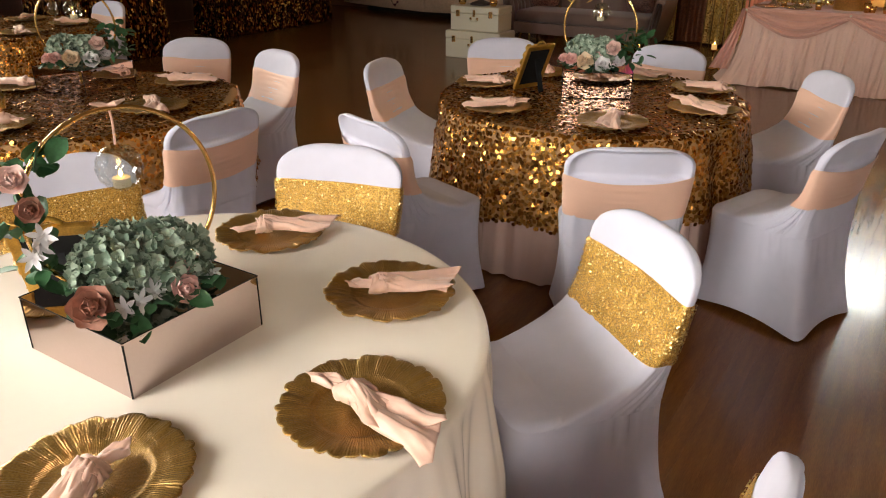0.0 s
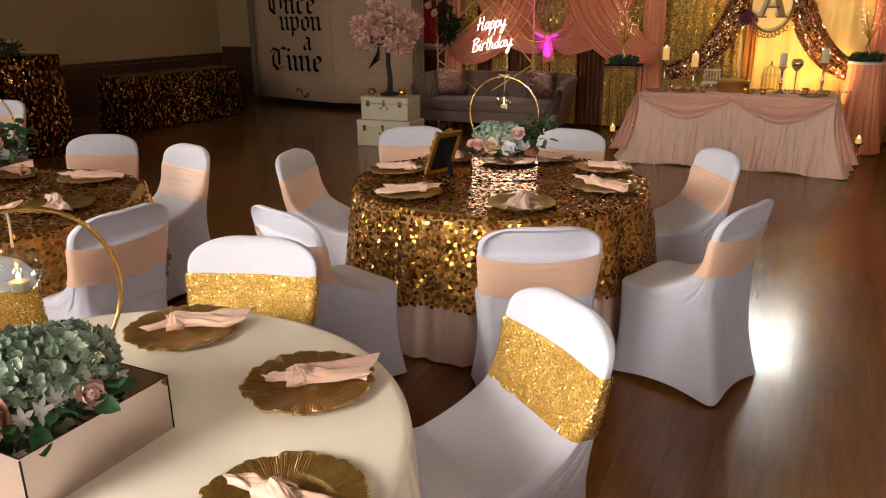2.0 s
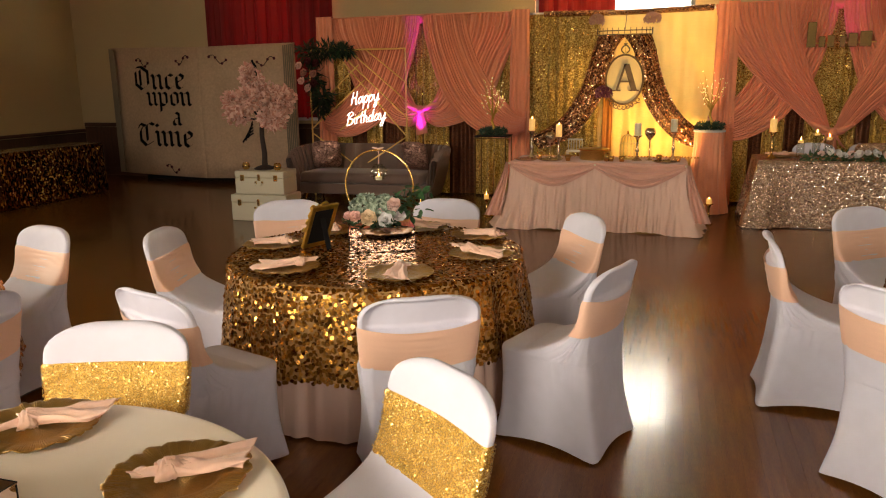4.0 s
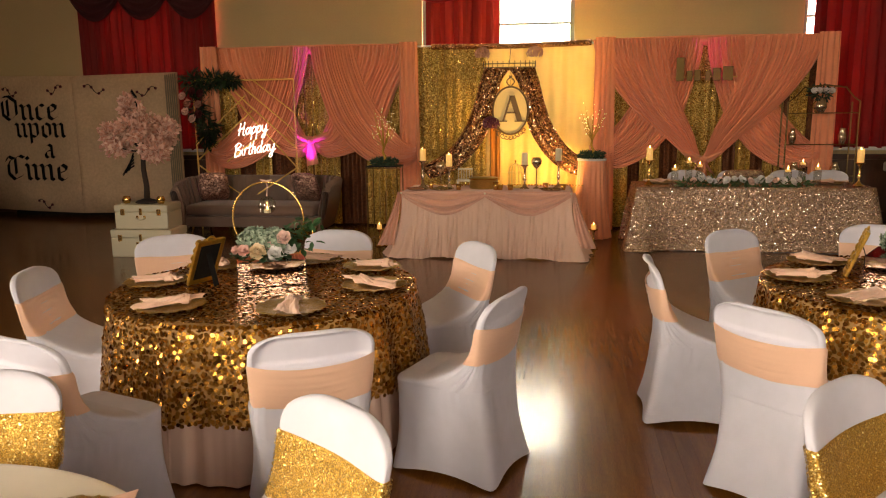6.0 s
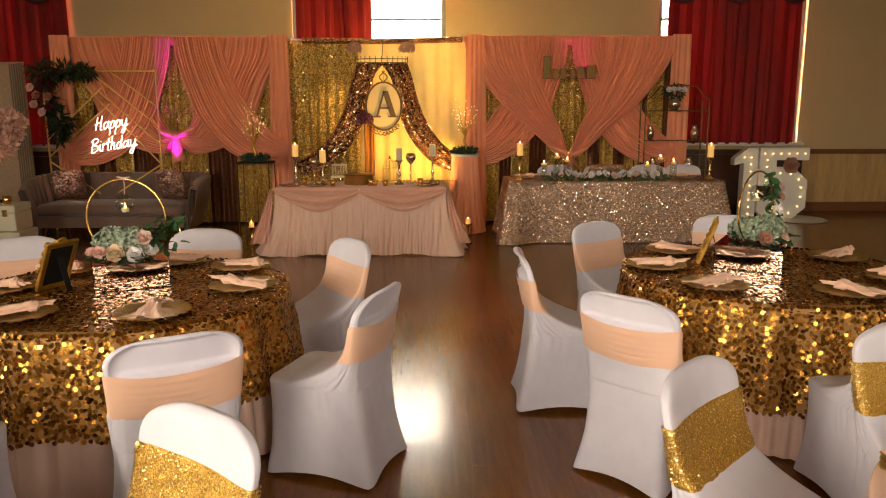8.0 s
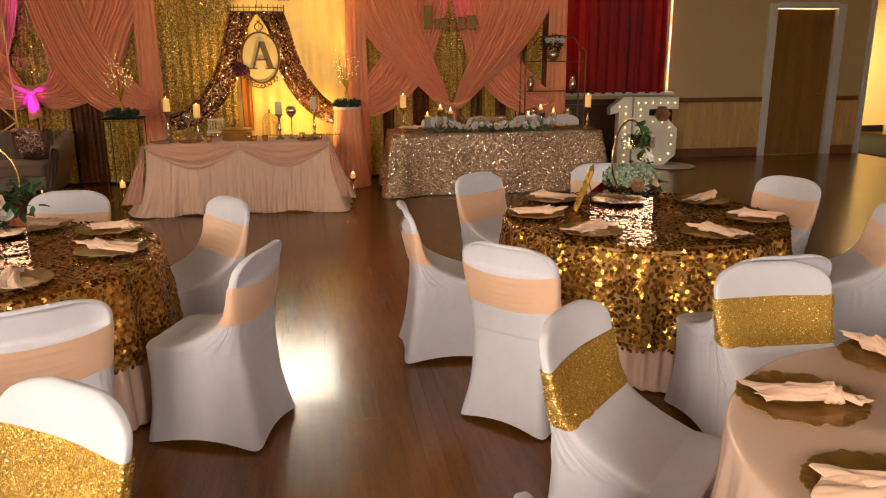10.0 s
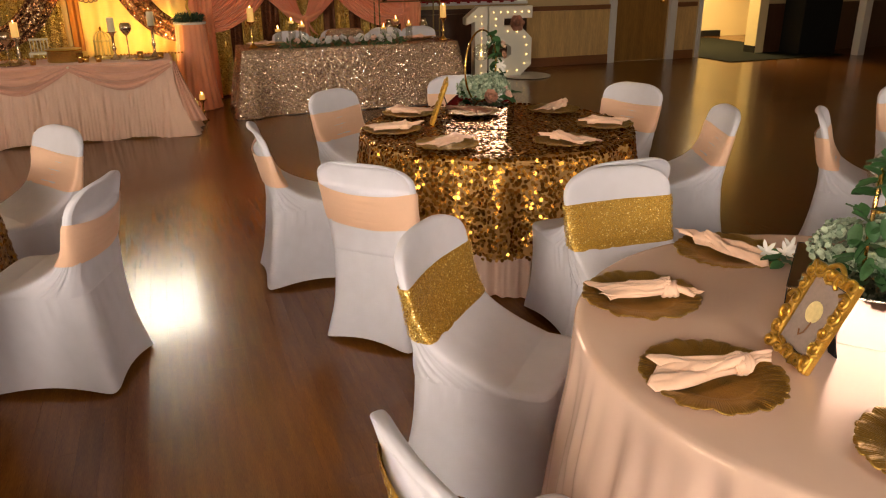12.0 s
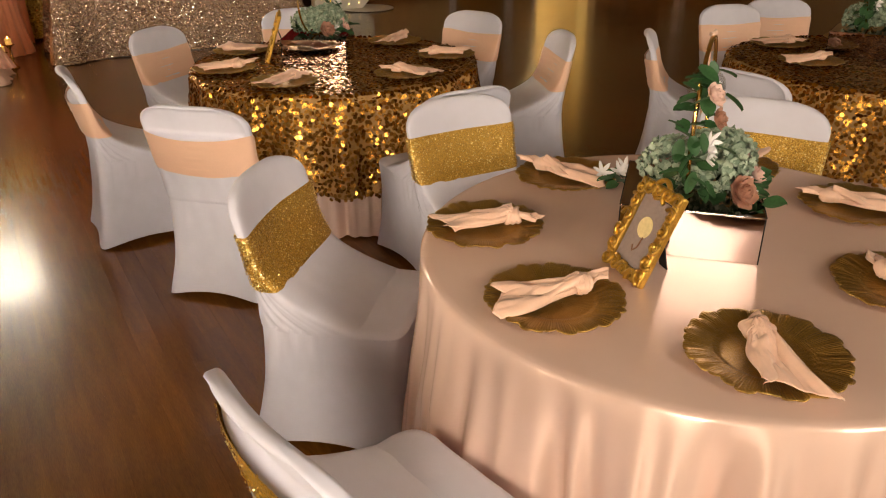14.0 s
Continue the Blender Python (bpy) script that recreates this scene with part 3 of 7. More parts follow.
# ---- chairs ----
def chair_section(z, off=0.0, n=144):
    """A level cut through the stretched cover at height z: a ring of points."""
    def lerp(t, a, b):
        return a + (b - a) * t
    if z <= 0.45:
        s = z / 0.45
        front = lerp(s, 0.270, 0.238) - 0.012 * math.sin(math.pi * s)
        rear = lerp(s, -0.312, -0.228) + 0.012 * math.sin(math.pi * s)
        half = lerp(s, 0.252, 0.222) - 0.020 * math.sin(math.pi * s)
        pinch, bow = 0.06 * (1 - s) ** 1.5 + 0.01, 0.0
    else:
        s = (z - 0.45) / 0.43
        front = -0.160 - 0.100 * s + 0.350 * (1 - s) ** 5
        rear = -0.228 - 0.086 * max(0.0, (s - 0.16) / 0.84) ** 1.15
        half = lerp(s, 0.222, 0.252)
        if s > 0.72:
            k = (s - 0.72) / 0.28
            half *= max(0.0, 1 - (k * 0.965) ** 2.9) ** (1 / 2.3)
        if s > 0.9:
            k = (s - 0.9) / 0.1
            mid = (front + rear) / 2
            squeeze = math.sqrt(max(0.05, 1 - (k * 0.97) ** 2))
            front, rear = mid + (front - mid) * squeeze, mid + (rear - mid) * squeeze
        pinch, bow = 0.0, 0.036 * min(1, s * 1.6)
    pts = []
    cy, hy = (front + rear) / 2, (front - rear) / 2
    p = 7.0 if z <= 0.45 else max(4.0, 7.0 - 3.0 * (z - 0.45) / 0.12)
    for i in range(n):
        a = 2 * math.pi * (i + 0.5) / n
        c, s_ = math.cos(a), math.sin(a)
        r = (abs(c) ** p + abs(s_) ** p) ** (-1 / p)
        x, y = c * r, s_ * r
        px = x * (half + off) * (1 - pinch * (1 - y * y) / half * 0.5)
        py = cy + y * (hy + off) * (1 - pinch * (1 - x * x) / hy * 0.5) + bow * (px / 0.25) ** 2
        if z > 0.70 and y < -0.5 and not off:  # cloth sinks in between the tubes of the back frame
            win = min(1, max(0, (z - 0.738) / 0.014)) * min(1, max(0, (0.869 - z) / 0.012))
            py += 0.036 * win * max(0.0, 1 - (abs(px) / (half * 0.94 + 1e-6)) ** 8)
        if 0.02 < z < 0.585 and not off:  # cloth gathered below the sash and drawn to the corners
            side = max(0.0, 1 - abs(y + 0.55) / 0.75) if abs(c) > abs(s_) * 0.8 else max(0.0, abs(x) - 0.35) * (1 if y < 0 else 0.3)
            reach = math.exp(-((z - 0.50) / 0.15) ** 2)
            wr = noise.noise(Vector((y * 11 + x * 9, x * 3, z * 2.6 + y * 2))) + 0.6 * noise.noise(Vector((y * 24 - z * 9, x * 14, z * 5)))
            push = 0.022 * side * reach * wr + 0.003 * noise.noise(Vector((x * 4 + z * 3, y * 4 - z * 5, z * 3))) * min(1, z * 6)
            px, py = px + push * c, py + push * s_
        pts.append(Vector((px, py, z)))
    return pts


def loft(name, rings, mat, parent, label="", top=False, bottom=False, fix=None):
    n = len(rings[0])
    verts = [v for r in rings for v in r]
    faces = [(j * n + i, j * n + (i + 1) % n, (j + 1) * n + (i + 1) % n, (j + 1) * n + i) for j in range(len(rings) - 1) for i in range(n)]
    if top:
        faces.append(tuple(range((len(rings) - 1) * n, len(rings) * n)))
    if bottom:
        faces.append(tuple(range(n))[::-1])
    return raw(name, verts, faces, mat, parent, label)


def make_chair(sash_mat, sash_label, label, ruched=False):
    c = thing("banquet_chair", label, "chair")
    low = []
    for k in range(23):
        z = 0.45 * k / 22
        ring = chair_section(max(z, 0.001))
        if k < 6:  # hem rises between the feet
            for v in ring:
                u = min(abs(v.x) / 0.252, abs(v.y + 0.018) / 0.287)
                v.z = z + 0.032 * (1 - u ** 2) * (1 - k / 6) + 0.002
        low.append(ring)
    seat_edge = chair_section(0.45)
    r2 = [Vector((v.x * 0.985, (v.y + 0.005) * 0.975 - 0.005, 0.463)) for v in seat_edge]
    r3 = [Vector((v.x * 0.90, (v.y + 0.005) * 0.90 - 0.005, 0.471)) for v in seat_edge]
    r4 = [Vector((v.x * 0.45, v.y * 0.45, 0.473)) for v in seat_edge]
    loft("skirt", low, WHITE, c, "white stretch fabric skirt")
    loft("seat", [low[-1], r2, r3, r4], WHITE, c, top=True)
    zs = [0.44, 0.451, 0.457, 0.463, 0.47, 0.485, 0.50, 0.515, 0.53, 0.545, 0.56, 0.575, 0.62, 0.67, 0.72, 0.738, 0.746, 0.754, 0.77, 0.79, 0.81, 0.83, 0.845, 0.856, 0.864, 0.870, 0.875, 0.878, 0.88]
    loft("backrest", [chair_section(z) if z > 0.45 else [Vector((v.x, v.y, z)) for v in chair_section(0.4501, -0.004)] for z in zs], WHITE, c, top=True)
    rings = []
    for k in range(17):
        z = 0.582 + (0.757 - 0.582) * k / 16
        ring = chair_section(z, 0.005 if 0 < k < 16 else 0.002)
        for v in ring:
            if ruched:
                gather = math.exp(-(v.x / 0.09) ** 2) + 0.25
                v.y += 0.0026 * gather * (math.sin(k * 2.4 + 7 * abs(v.x)) + noise.noise(Vector((v.x * 9, k * 0.8, 3)))) * (1 if v.y > -0.2 else -1)
            v.z += 0.004 * noise.noise(Vector((v.x * 6, v.y * 6, k * 0.1)))
            back = max(0.0, min(1.0, (-v.y - 0.20) / 0.06))
            v.z -= (0.022 if ruched else 0.006) * back * max(0, 1 - (v.x / 0.24) ** 2)
        rings.append(ring)
    sash = loft("sash", rings, sash_mat, c, sash_label)
    if not ruched:
        m = len(rings[0])

        def skin(u, v):
            a, b = u * m, v * (len(rings) - 1)
            i, j = int(a) % m, min(int(b), len(rings) - 2)
            fu, fv = a - int(a), b - j
            low_, up_ = rings[j][i].lerp(rings[j][(i + 1) % m], fu), rings[j + 1][i].lerp(rings[j + 1][(i + 1) % m], fu)
            return low_.lerp(up_, fv)
        flakes(sash, skin, 1800, 0.0026, 0.38, GLITTER, 3, "glitter_layer", 0.02, 0.98, "fine gold glitter")
    return c


peach_chair = make_chair(PEACH, "peach stretch sash band", "banquet chair in white spandex cover with peach sash", True)
gold_chair = make_chair(GOLDSEQ, "gold glitter sash band", "banquet chair in white spandex cover with gold glitter sash")


def seat_at(kind, back, target, turn=0.0, group=""):
    """A copy whose back stands at `back` and which faces `target`, turned by some degrees."""
    d = Vector(target) - Vector(back)
    a = math.degrees(math.atan2(d.y, d.x)) - 90 + turn
    f = Vector((-math.sin(radians(a)), math.cos(radians(a))))
    p = Vector(back) + 0.262 * f
    ob = copy_thing(kind, pose(p.x, p.y, 0, 0, 0, a))
    return tagged(ob, group=group)


TA, TB, TD, TE, T1, T2 = (-1.51, 3.78), (1.95, 4.13), (-3.72, 2.24), (4.48, 2.44), (-1.40, 0.95), (1.82, 1.34)
SEATS = [
    (peach_chair, TA, "chairs round a sequined table", [(-0.17, 3.31, 0), (-0.43, 4.51, 0), (-1.44, 4.93, 0), (-2.51, 4.63, -18), (-2.71, 3.5, 0), (-1.95, 2.41, 0)]),
    (peach_chair, TB, "chairs round a sequined table", [(0.55, 4.16, 0), (1.17, 5.15, 0), (2.22, 5.46, 0), (3.21, 4.59, 0), (3.19, 3.61, 0), (1.97, 2.77, 0)]),
    (peach_chair, TD, "chairs round a sequined table", [(-4.27, 3.49, 0), (-3.43, 3.42, 0), (-2.56, 2.14, 0)]),
    (peach_chair, TE, "chairs round a sequined table", [(3.63, 3.35, 0), (4.89, 3.83, 0), (3.21, 2.36, 0), (5.45, 3.84, 0)]),
    (peach_chair, (-6.82, 3.5), "chairs round a sequined table", [(-6.83, 4.6, 0)]),
    (gold_chair, T1, "gold sashed chairs", [(-0.062, 0.935, -4), (-2.5, 1.37, 0)]),
    (gold_chair, T2, "gold sashed chairs", [(0.485, 1.115, 0), (2.84, 1.94, 0)]),
]
PLACED = [(peach_chair, -0.987, 2.843, 29), (peach_chair, 1.066, 3.333, -45), (gold_chair, 1.827, 2.395, 178), (gold_chair, -1.675, 1.774, -161), (gold_chair, -0.705, 1.702, 143), (gold_chair, 1.065, 2.077, 226)]
for kind, x, y, a in PLACED:
    tagged(copy_thing(kind, pose(x, y, 0, 0, 0, a)), group="gold sashed chairs" if kind == gold_chair else "chairs round a sequined table")
for kind, centre, group, rows in SEATS:
    for x, y, turn in rows:
        seat_at(kind, (x, y), centre, turn, group)
head_chair = peach_chair
for gone in (gold_chair,):
    for o in (*gone.children_recursive, gone):
        bpy.data.objects.remove(o)


# ---- round tables ----
def cloth_fn(r, top, hem, folds, deep, seed, flare, ragged):
    """The surface of a cloth over a round top: flat middle, soft rim, hanging folds. Takes the angle and the way k outward in rows."""
    rng = random.Random(seed)
    ph = [rng.uniform(0, 6.28) for _ in range(6)]

    def drop(a, s):
        if folds > 15:  # long uneven falls of satin
            cx, sx = math.cos(a) * folds * 0.22, math.sin(a) * folds * 0.22
            w = 1.2 * noise.noise(Vector((cx, sx, s * 0.5 + seed))) + 1.1 * noise.noise(Vector((cx * 2.7, sx * 2.7, s * 0.8 + seed * 2)))
            w = w * 1.5 + 0.35 * math.sin(folds * a + ph[0] + 2 * math.sin(3 * a + ph[1]))
        else:
            w = math.sin(folds * a + ph[0] + 0.9 * math.sin(3 * a + ph[1])) + 0.6 * math.sin(int(folds * 1.6) * a + ph[2] + math.sin(2 * a + ph[3]))
        fade = 0.75 + 0.25 * math.sin(4 * a + ph[3]) * math.sin(3 * a + ph[1])
        rr = r * 1.004 + flare * s + deep * w * fade * min(1, (0.10 + s * 2.4) if folds > 15 else (0.3 + s * 1.2))
        low = hem + ragged * math.sin(2 * a + ph[4]) + ragged * 0.6 * math.sin(5 * a + ph[5])
        return Vector((rr * math.cos(a), rr * math.sin(a), top - 0.012 + (low - top + 0.012) * s))
    return drop


def cloth(name, r, top, hem, folds, deep, mat, parent, label, seed, flare=0.05, ragged=0.0):
    drop = cloth_fn(r, top, hem, folds, deep, seed, flare, ragged)
    rows = [(0.0, 0), (0.25, 0), (0.5, 0), (0.75, 0), (0.97, 0), (0.992, 0.002), (1.0, 0.006), (1.004, 0.012)]
    nz, nu = 18, 420

    def fn(u, v):
        a = 2 * math.pi * u
        i = int(v * (len(rows) - 1 + nz) + 1e-6)
        if i < len(rows):
            q = r * rows[i][0]
            crease = 0.0015 * noise.noise(Vector((q * math.cos(a) * 5, q * math.sin(a) * 5, seed))) if i < 5 else 0
            return (q * math.cos(a), q * math.sin(a), top - rows[i][1] + crease)
        return drop(a, (i - len(rows) + 1) / nz)
    return grid(name, fn, nu, len(rows) - 1 + nz, mat, parent, label, wrap=True)


def payettes(r, top, hem, folds, deep, seed, flare, ragged):
    """Overlapping round sequins sewn over the overlay: one joined mesh of tilted discs."""
    rng = random.Random(seed * 7 + 1)
    drop = cloth_fn(r, top, hem, folds, deep, seed, flare, ragged)
    verts, faces = [], []
    step, rad, n = 0.0185, 0.0106, 8

    def disc(p, nrm, tilt):
        d = (nrm + Vector((rng.gauss(0, tilt), rng.gauss(0, tilt), rng.gauss(0, tilt)))).normalized()
        x = d.orthogonal().normalized()
        y = d.cross(x)
        c = p + nrm * rng.uniform(0.0015, 0.0045)
        k = len(verts)
        for i in range(n):
            a = 2 * math.pi * i / n
            verts.append(c + rad * (x * math.cos(a) + y * math.sin(a)))
        faces.append(tuple(range(k, k + n)))
    up = Vector((0, 0, 1))
    m = int(r / step) + 1
    for i in range(-m, m + 1):
        for j in range(-m, m + 1):
            x, y = (i + (0.5 if j % 2 else 0)) * step, j * step * 0.9
            if math.hypot(x, y) < r - 0.002:
                disc(Vector((x + rng.gauss(0, 0.005), y + rng.gauss(0, 0.005), top)), up, 0.13)
    cols = int(2 * math.pi * (r + flare * 0.5) / step)
    rows = int((top - hem) / (step * 0.9))
    for j in range(-1, rows + 1):
        for i in range(cols):
            a = 2 * math.pi * (i + (0.5 if j % 2 else 0)) / cols
            s = (j + 0.2) / rows
            if s > 1.02 or rng.random() < 0.08:
                continue
            a += rng.gauss(0, 0.0055) / r
            s = max(-0.03, s + rng.gauss(0, 0.011))
            p = drop(a, s)
            e = drop(a + 0.01, s) - drop(a - 0.01, s)
            nrm = e.cross(drop(a, s - 0.02) - drop(a, s + 0.02)).normalized()
            if s < 0.02:
                nrm = (nrm + Vector((0, 0, 0.8))).normalized()
            disc(p, nrm, 0.24 if rng.random() < 0.4 else 0.10)
    me = bpy.data.meshes.new("payette_covering")
    me.from_pydata([tuple(v) for v in verts], [], faces)
    me.materials.append(PAYETTE)
    return me


def table_body(c, r):
    part("tabletop", lathe([(0, 0.715), (r - 0.01, 0.715), (r - 0.004, 0.72), (r - 0.004, 0.738), (r - 0.01, 0.742), (0, 0.742)], 48), TANWOOD, c)
    for k in range(4):
        a = radians(45 + 90 * k)
        part("leg", tube([(0.5 * math.cos(a), 0.5 * math.sin(a), 0.712), (0.55 * math.cos(a), 0.55 * math.sin(a), 0.0)], 0.015), BLACK, c)


def plain_table(at, r, seed, mat, colour):
    t = thing("round_table", "round banquet table under a %s satin tablecloth" % colour, "table", pose(*at, 0))
    table_body(t, r - 0.012)
    c = thing("tablecloth", colour + " satin round tablecloth falling to the floor", "tablecloth", pose(*at, 0))
    cloth("drape", r, 0.752, 0.012, 25, 0.040, mat, c, "", seed, 0.045)


def sequin_table(at, r, seed, turn=0):
    m = pose(*at, 0, 0, 0, turn)
    t = thing("round_table", "round banquet table under layered cloths", "table", m)
    table_body(t, r - 0.04)
    c = thing("tablecloth", "blush satin round tablecloth under a gold overlay", "tablecloth", m)
    cloth("drape", r - 0.045, 0.748, 0.012, 32, 0.026, SATIN, c, "", seed, 0.05)
    o = thing("sequin_overlay", "gold payette sequin overlay on a blush tablecloth", "overlay", m)
    args = (r, 0.757, 0.31, 15, 0.022)
    cloth("base_cloth", *args, PAYCLOTH, o, "", seed + 1, 0.06, 0.035)
    ob = new("payette_covering", PAYS.setdefault(seed, None) or payettes(*args, seed + 1, 0.06, 0.035))
    PAYS[seed] = ob.data
    ob.parent = o
    tagged(ob, "overlapping gold payette sequins", kind="stuff")


PAYS = {}
plain_table(T1, 0.765, 3, CHAMPSATIN, "pale champagne")
plain_table(T2, 0.785, 4, SATIN, "blush")
TF = (-6.82, 3.5)
for seed, at, turn in ((10, TA, 0), (13, TB, 0), (10, TD, 130), (13, TE, 70), (10, TF, 250)):
    sequin_table(at, 0.80, seed, turn)


# ---- place settings ----
def make_charger(seed):
    """A plate with a raised ring and an uneven ruffled rim."""
    rng = random.Random(seed)
    cuts, a = [], 0.0
    while a < 0.985:
        w = rng.uniform(0.022, 0.055)
        cuts.append((a, min(w, 1 - a), rng.uniform(-0.006, 0.003)))
        a += w
    prof = [(0.0, 0.004), (0.06, 0.004), (0.088, 0.0042), (0.095, 0.0055), (0.101, 0.0095), (0.106, 0.0112), (0.113, 0.0112), (0.122, 0.0135), (0.135, 0.0165), (0.150, 0.0185), (0.160, 0.0195), (0.1665, 0.0190), (0.1670, 0.0165), (0.15, 0.0140), (0.10, 0.001), (0.0, 0.001)]
    nu = 600
    ribs = 128

    def fn(u, v):
        a = 2 * math.pi * u
        r, z = prof[int(v * (len(prof) - 1) + 1e-6)]
        scal = -0.004
        for c0, w, d in cuts:
            if c0 <= u < c0 + w:
                q = 2 * (u - c0) / w - 1
                scal = d + 0.009 * math.sqrt(max(0.0, 1 - q * q)) - 0.004
        scal += 0.0015 * noise.noise(Vector((math.cos(a) * 16, math.sin(a) * 16, seed)))
        out = min(1, max(0.0, (r - 0.085) / 0.08))
        rr = r + scal * out ** 3
        wave = 0.0045 * noise.noise(Vector((math.cos(a) * 3.2, math.sin(a) * 3.2, seed * 5))) + 0.0022 * math.sin(17 * a + 2 * math.sin(5 * a + seed))
        face = min(1, max(0.0, (r - 0.03) / 0.03)) if int(v * (len(prof) - 1) + 1e-6) < 11 else 0
        rib = math.sin(ribs * a + 3 * noise.noise(Vector((math.cos(a) * 6, math.sin(a) * 6, r * 25 + seed))))
        zz = z + (wave * out ** 2 if z > 0.0035 else 0) + face * rib * (0.00015 + 0.0004 * out)
        return (rr * math.cos(a), rr * math.sin(a), zz)
    ob = grid("charger_plate", fn, nu, len(prof) - 1, CHARGER, wrap=True)
    return tagged(ob, "antique gold scalloped charger plate with fine ribs", "plate")


def make_napkin(seed):
    """A napkin drawn together by one loose knot: folded layers fan out on one side, a short rolled end on the other."""
    rng = random.Random(seed)
    c = thing("napkin", "blush satin napkin tied in a loose knot", "napkin")

    def fold_of(q):  # crisp rounded crease, 0 to 1
        q = q - math.floor(q)
        return (1 - abs(2 * q - 1)) ** 0.8

    def sheet(name, length, w0, w1, turn, lift, tip, slant, pleats, high, curl=0.0):
        """One folded leaf of cloth that spreads out from the knot and ends in a slanted point."""
        ph, wob = rng.uniform(0, 1), rng.uniform(0, 50)
        t = radians(turn)

        def fn(u, v):
            q = 2 * u - 1
            w = (w0 + (w1 - w0) * v ** 0.85) * (1 + 0.16 * math.sin(7 * v + wob))
            x = length * v * (1 - slant * v * abs(q - tip) / (1 + abs(tip)))
            y = w * q + 0.010 * math.sin(2.4 * v + wob) * v
            edge = (1 - abs(q) ** 6) ** 0.6
            ridge = fold_of(pleats * (q + 1) / 2 + ph + 0.5 * v + 0.22 * math.sin(5 * v + wob)) * (1 - 0.35 * v)
            ridge += 0.34 * noise.noise(Vector((q * 2.6 + wob, v * 4.5, 1))) + 0.05 * noise.noise(Vector((q * 7, v * 9, wob)))
            z = lift * (1 - 0.75 * v) + edge * high * (0.35 + 0.65 * ridge) * (1 - 0.35 * v) + curl * v ** 3 * max(0.0, q * (1 if tip > 0 else -1)) ** 2
            return (x * math.cos(t) - y * math.sin(t), x * math.sin(t) + y * math.cos(t), max(0.0008, z))
        return grid(name, fn, 56, 30, NAPKIN, c, thick=0.0012)
    base = rng.uniform(-8, 8)
    tip = rng.choice((-0.7, 0.7))
    sheet("tail_fold", 0.250 * rng.uniform(0.94, 1.06), 0.020, 0.060, base, 0.010, tip, 0.30, 1.5, 0.034)
    sheet("tail_fold", 0.205 * rng.uniform(0.9, 1.08), 0.018, 0.050, base + rng.uniform(4, 11) * (1 if tip < 0 else -1), 0.020, -tip, 0.40, 1.1, 0.028, 0.018)
    sheet("tail_fold", 0.125 * rng.uniform(0.85, 1.1), 0.016, 0.034, base + rng.uniform(-6, 6), 0.036, tip * 0.5, 0.35, 0.8, 0.018, 0.010)
    short = sheet("short_end", 0.095 * rng.uniform(0.85, 1.15), 0.020, 0.017, 0, 0.014, 0.2, 0.30, 1.0, 0.020)
    short.matrix_basis = pose(-0.008, 0, 0.004, 0, rng.uniform(-16, 0), 180 + rng.uniform(-30, 30))

    def wrap_fn(ph, r0, wide, tilt, grow):
        def fn(u, v):
            a, b = 2 * math.pi * u, 2 * math.pi * v
            crease = 0.0028 * noise.noise(Vector((math.cos(a) * 2 + ph, math.sin(a) * 2, 4.5 * math.cos(b)))) + 0.0016 * math.sin(5 * math.cos(b) * 1.8 + ph)
            rr = r0 + (0.0055 + crease * 1.6) * (0.4 + 0.6 * math.sin(b)) * (1 + grow * math.cos(a + ph))
            x = wide * math.cos(b) * (1 + 0.25 * math.cos(a * 2 + ph))
            y, z = rr * 1.12 * math.cos(a), rr * 0.86 * math.sin(a)
            return (x + tilt * y, y, max(0.0008, z + 0.020))
        return fn
    grid("knot", wrap_fn(seed, 0.0235, 0.021, rng.uniform(-0.5, 0.5), 0.3), 36, 20, NAPKIN, c, wrap=True)
    k2 = grid("knot", wrap_fn(seed * 3, 0.0205, 0.015, rng.uniform(-0.4, 0.4), 0.5), 32, 16, NAPKIN, c, wrap=True)
    k2.matrix_basis = pose(0.014, rng.uniform(-0.004, 0.004), 0.002, 0, rng.uniform(-20, 10), rng.uniform(25, 60))
    return c


chargers = [make_charger(s) for s in (1, 2)]
napkins = [make_napkin(s) for s in (11, 12, 13, 14)]
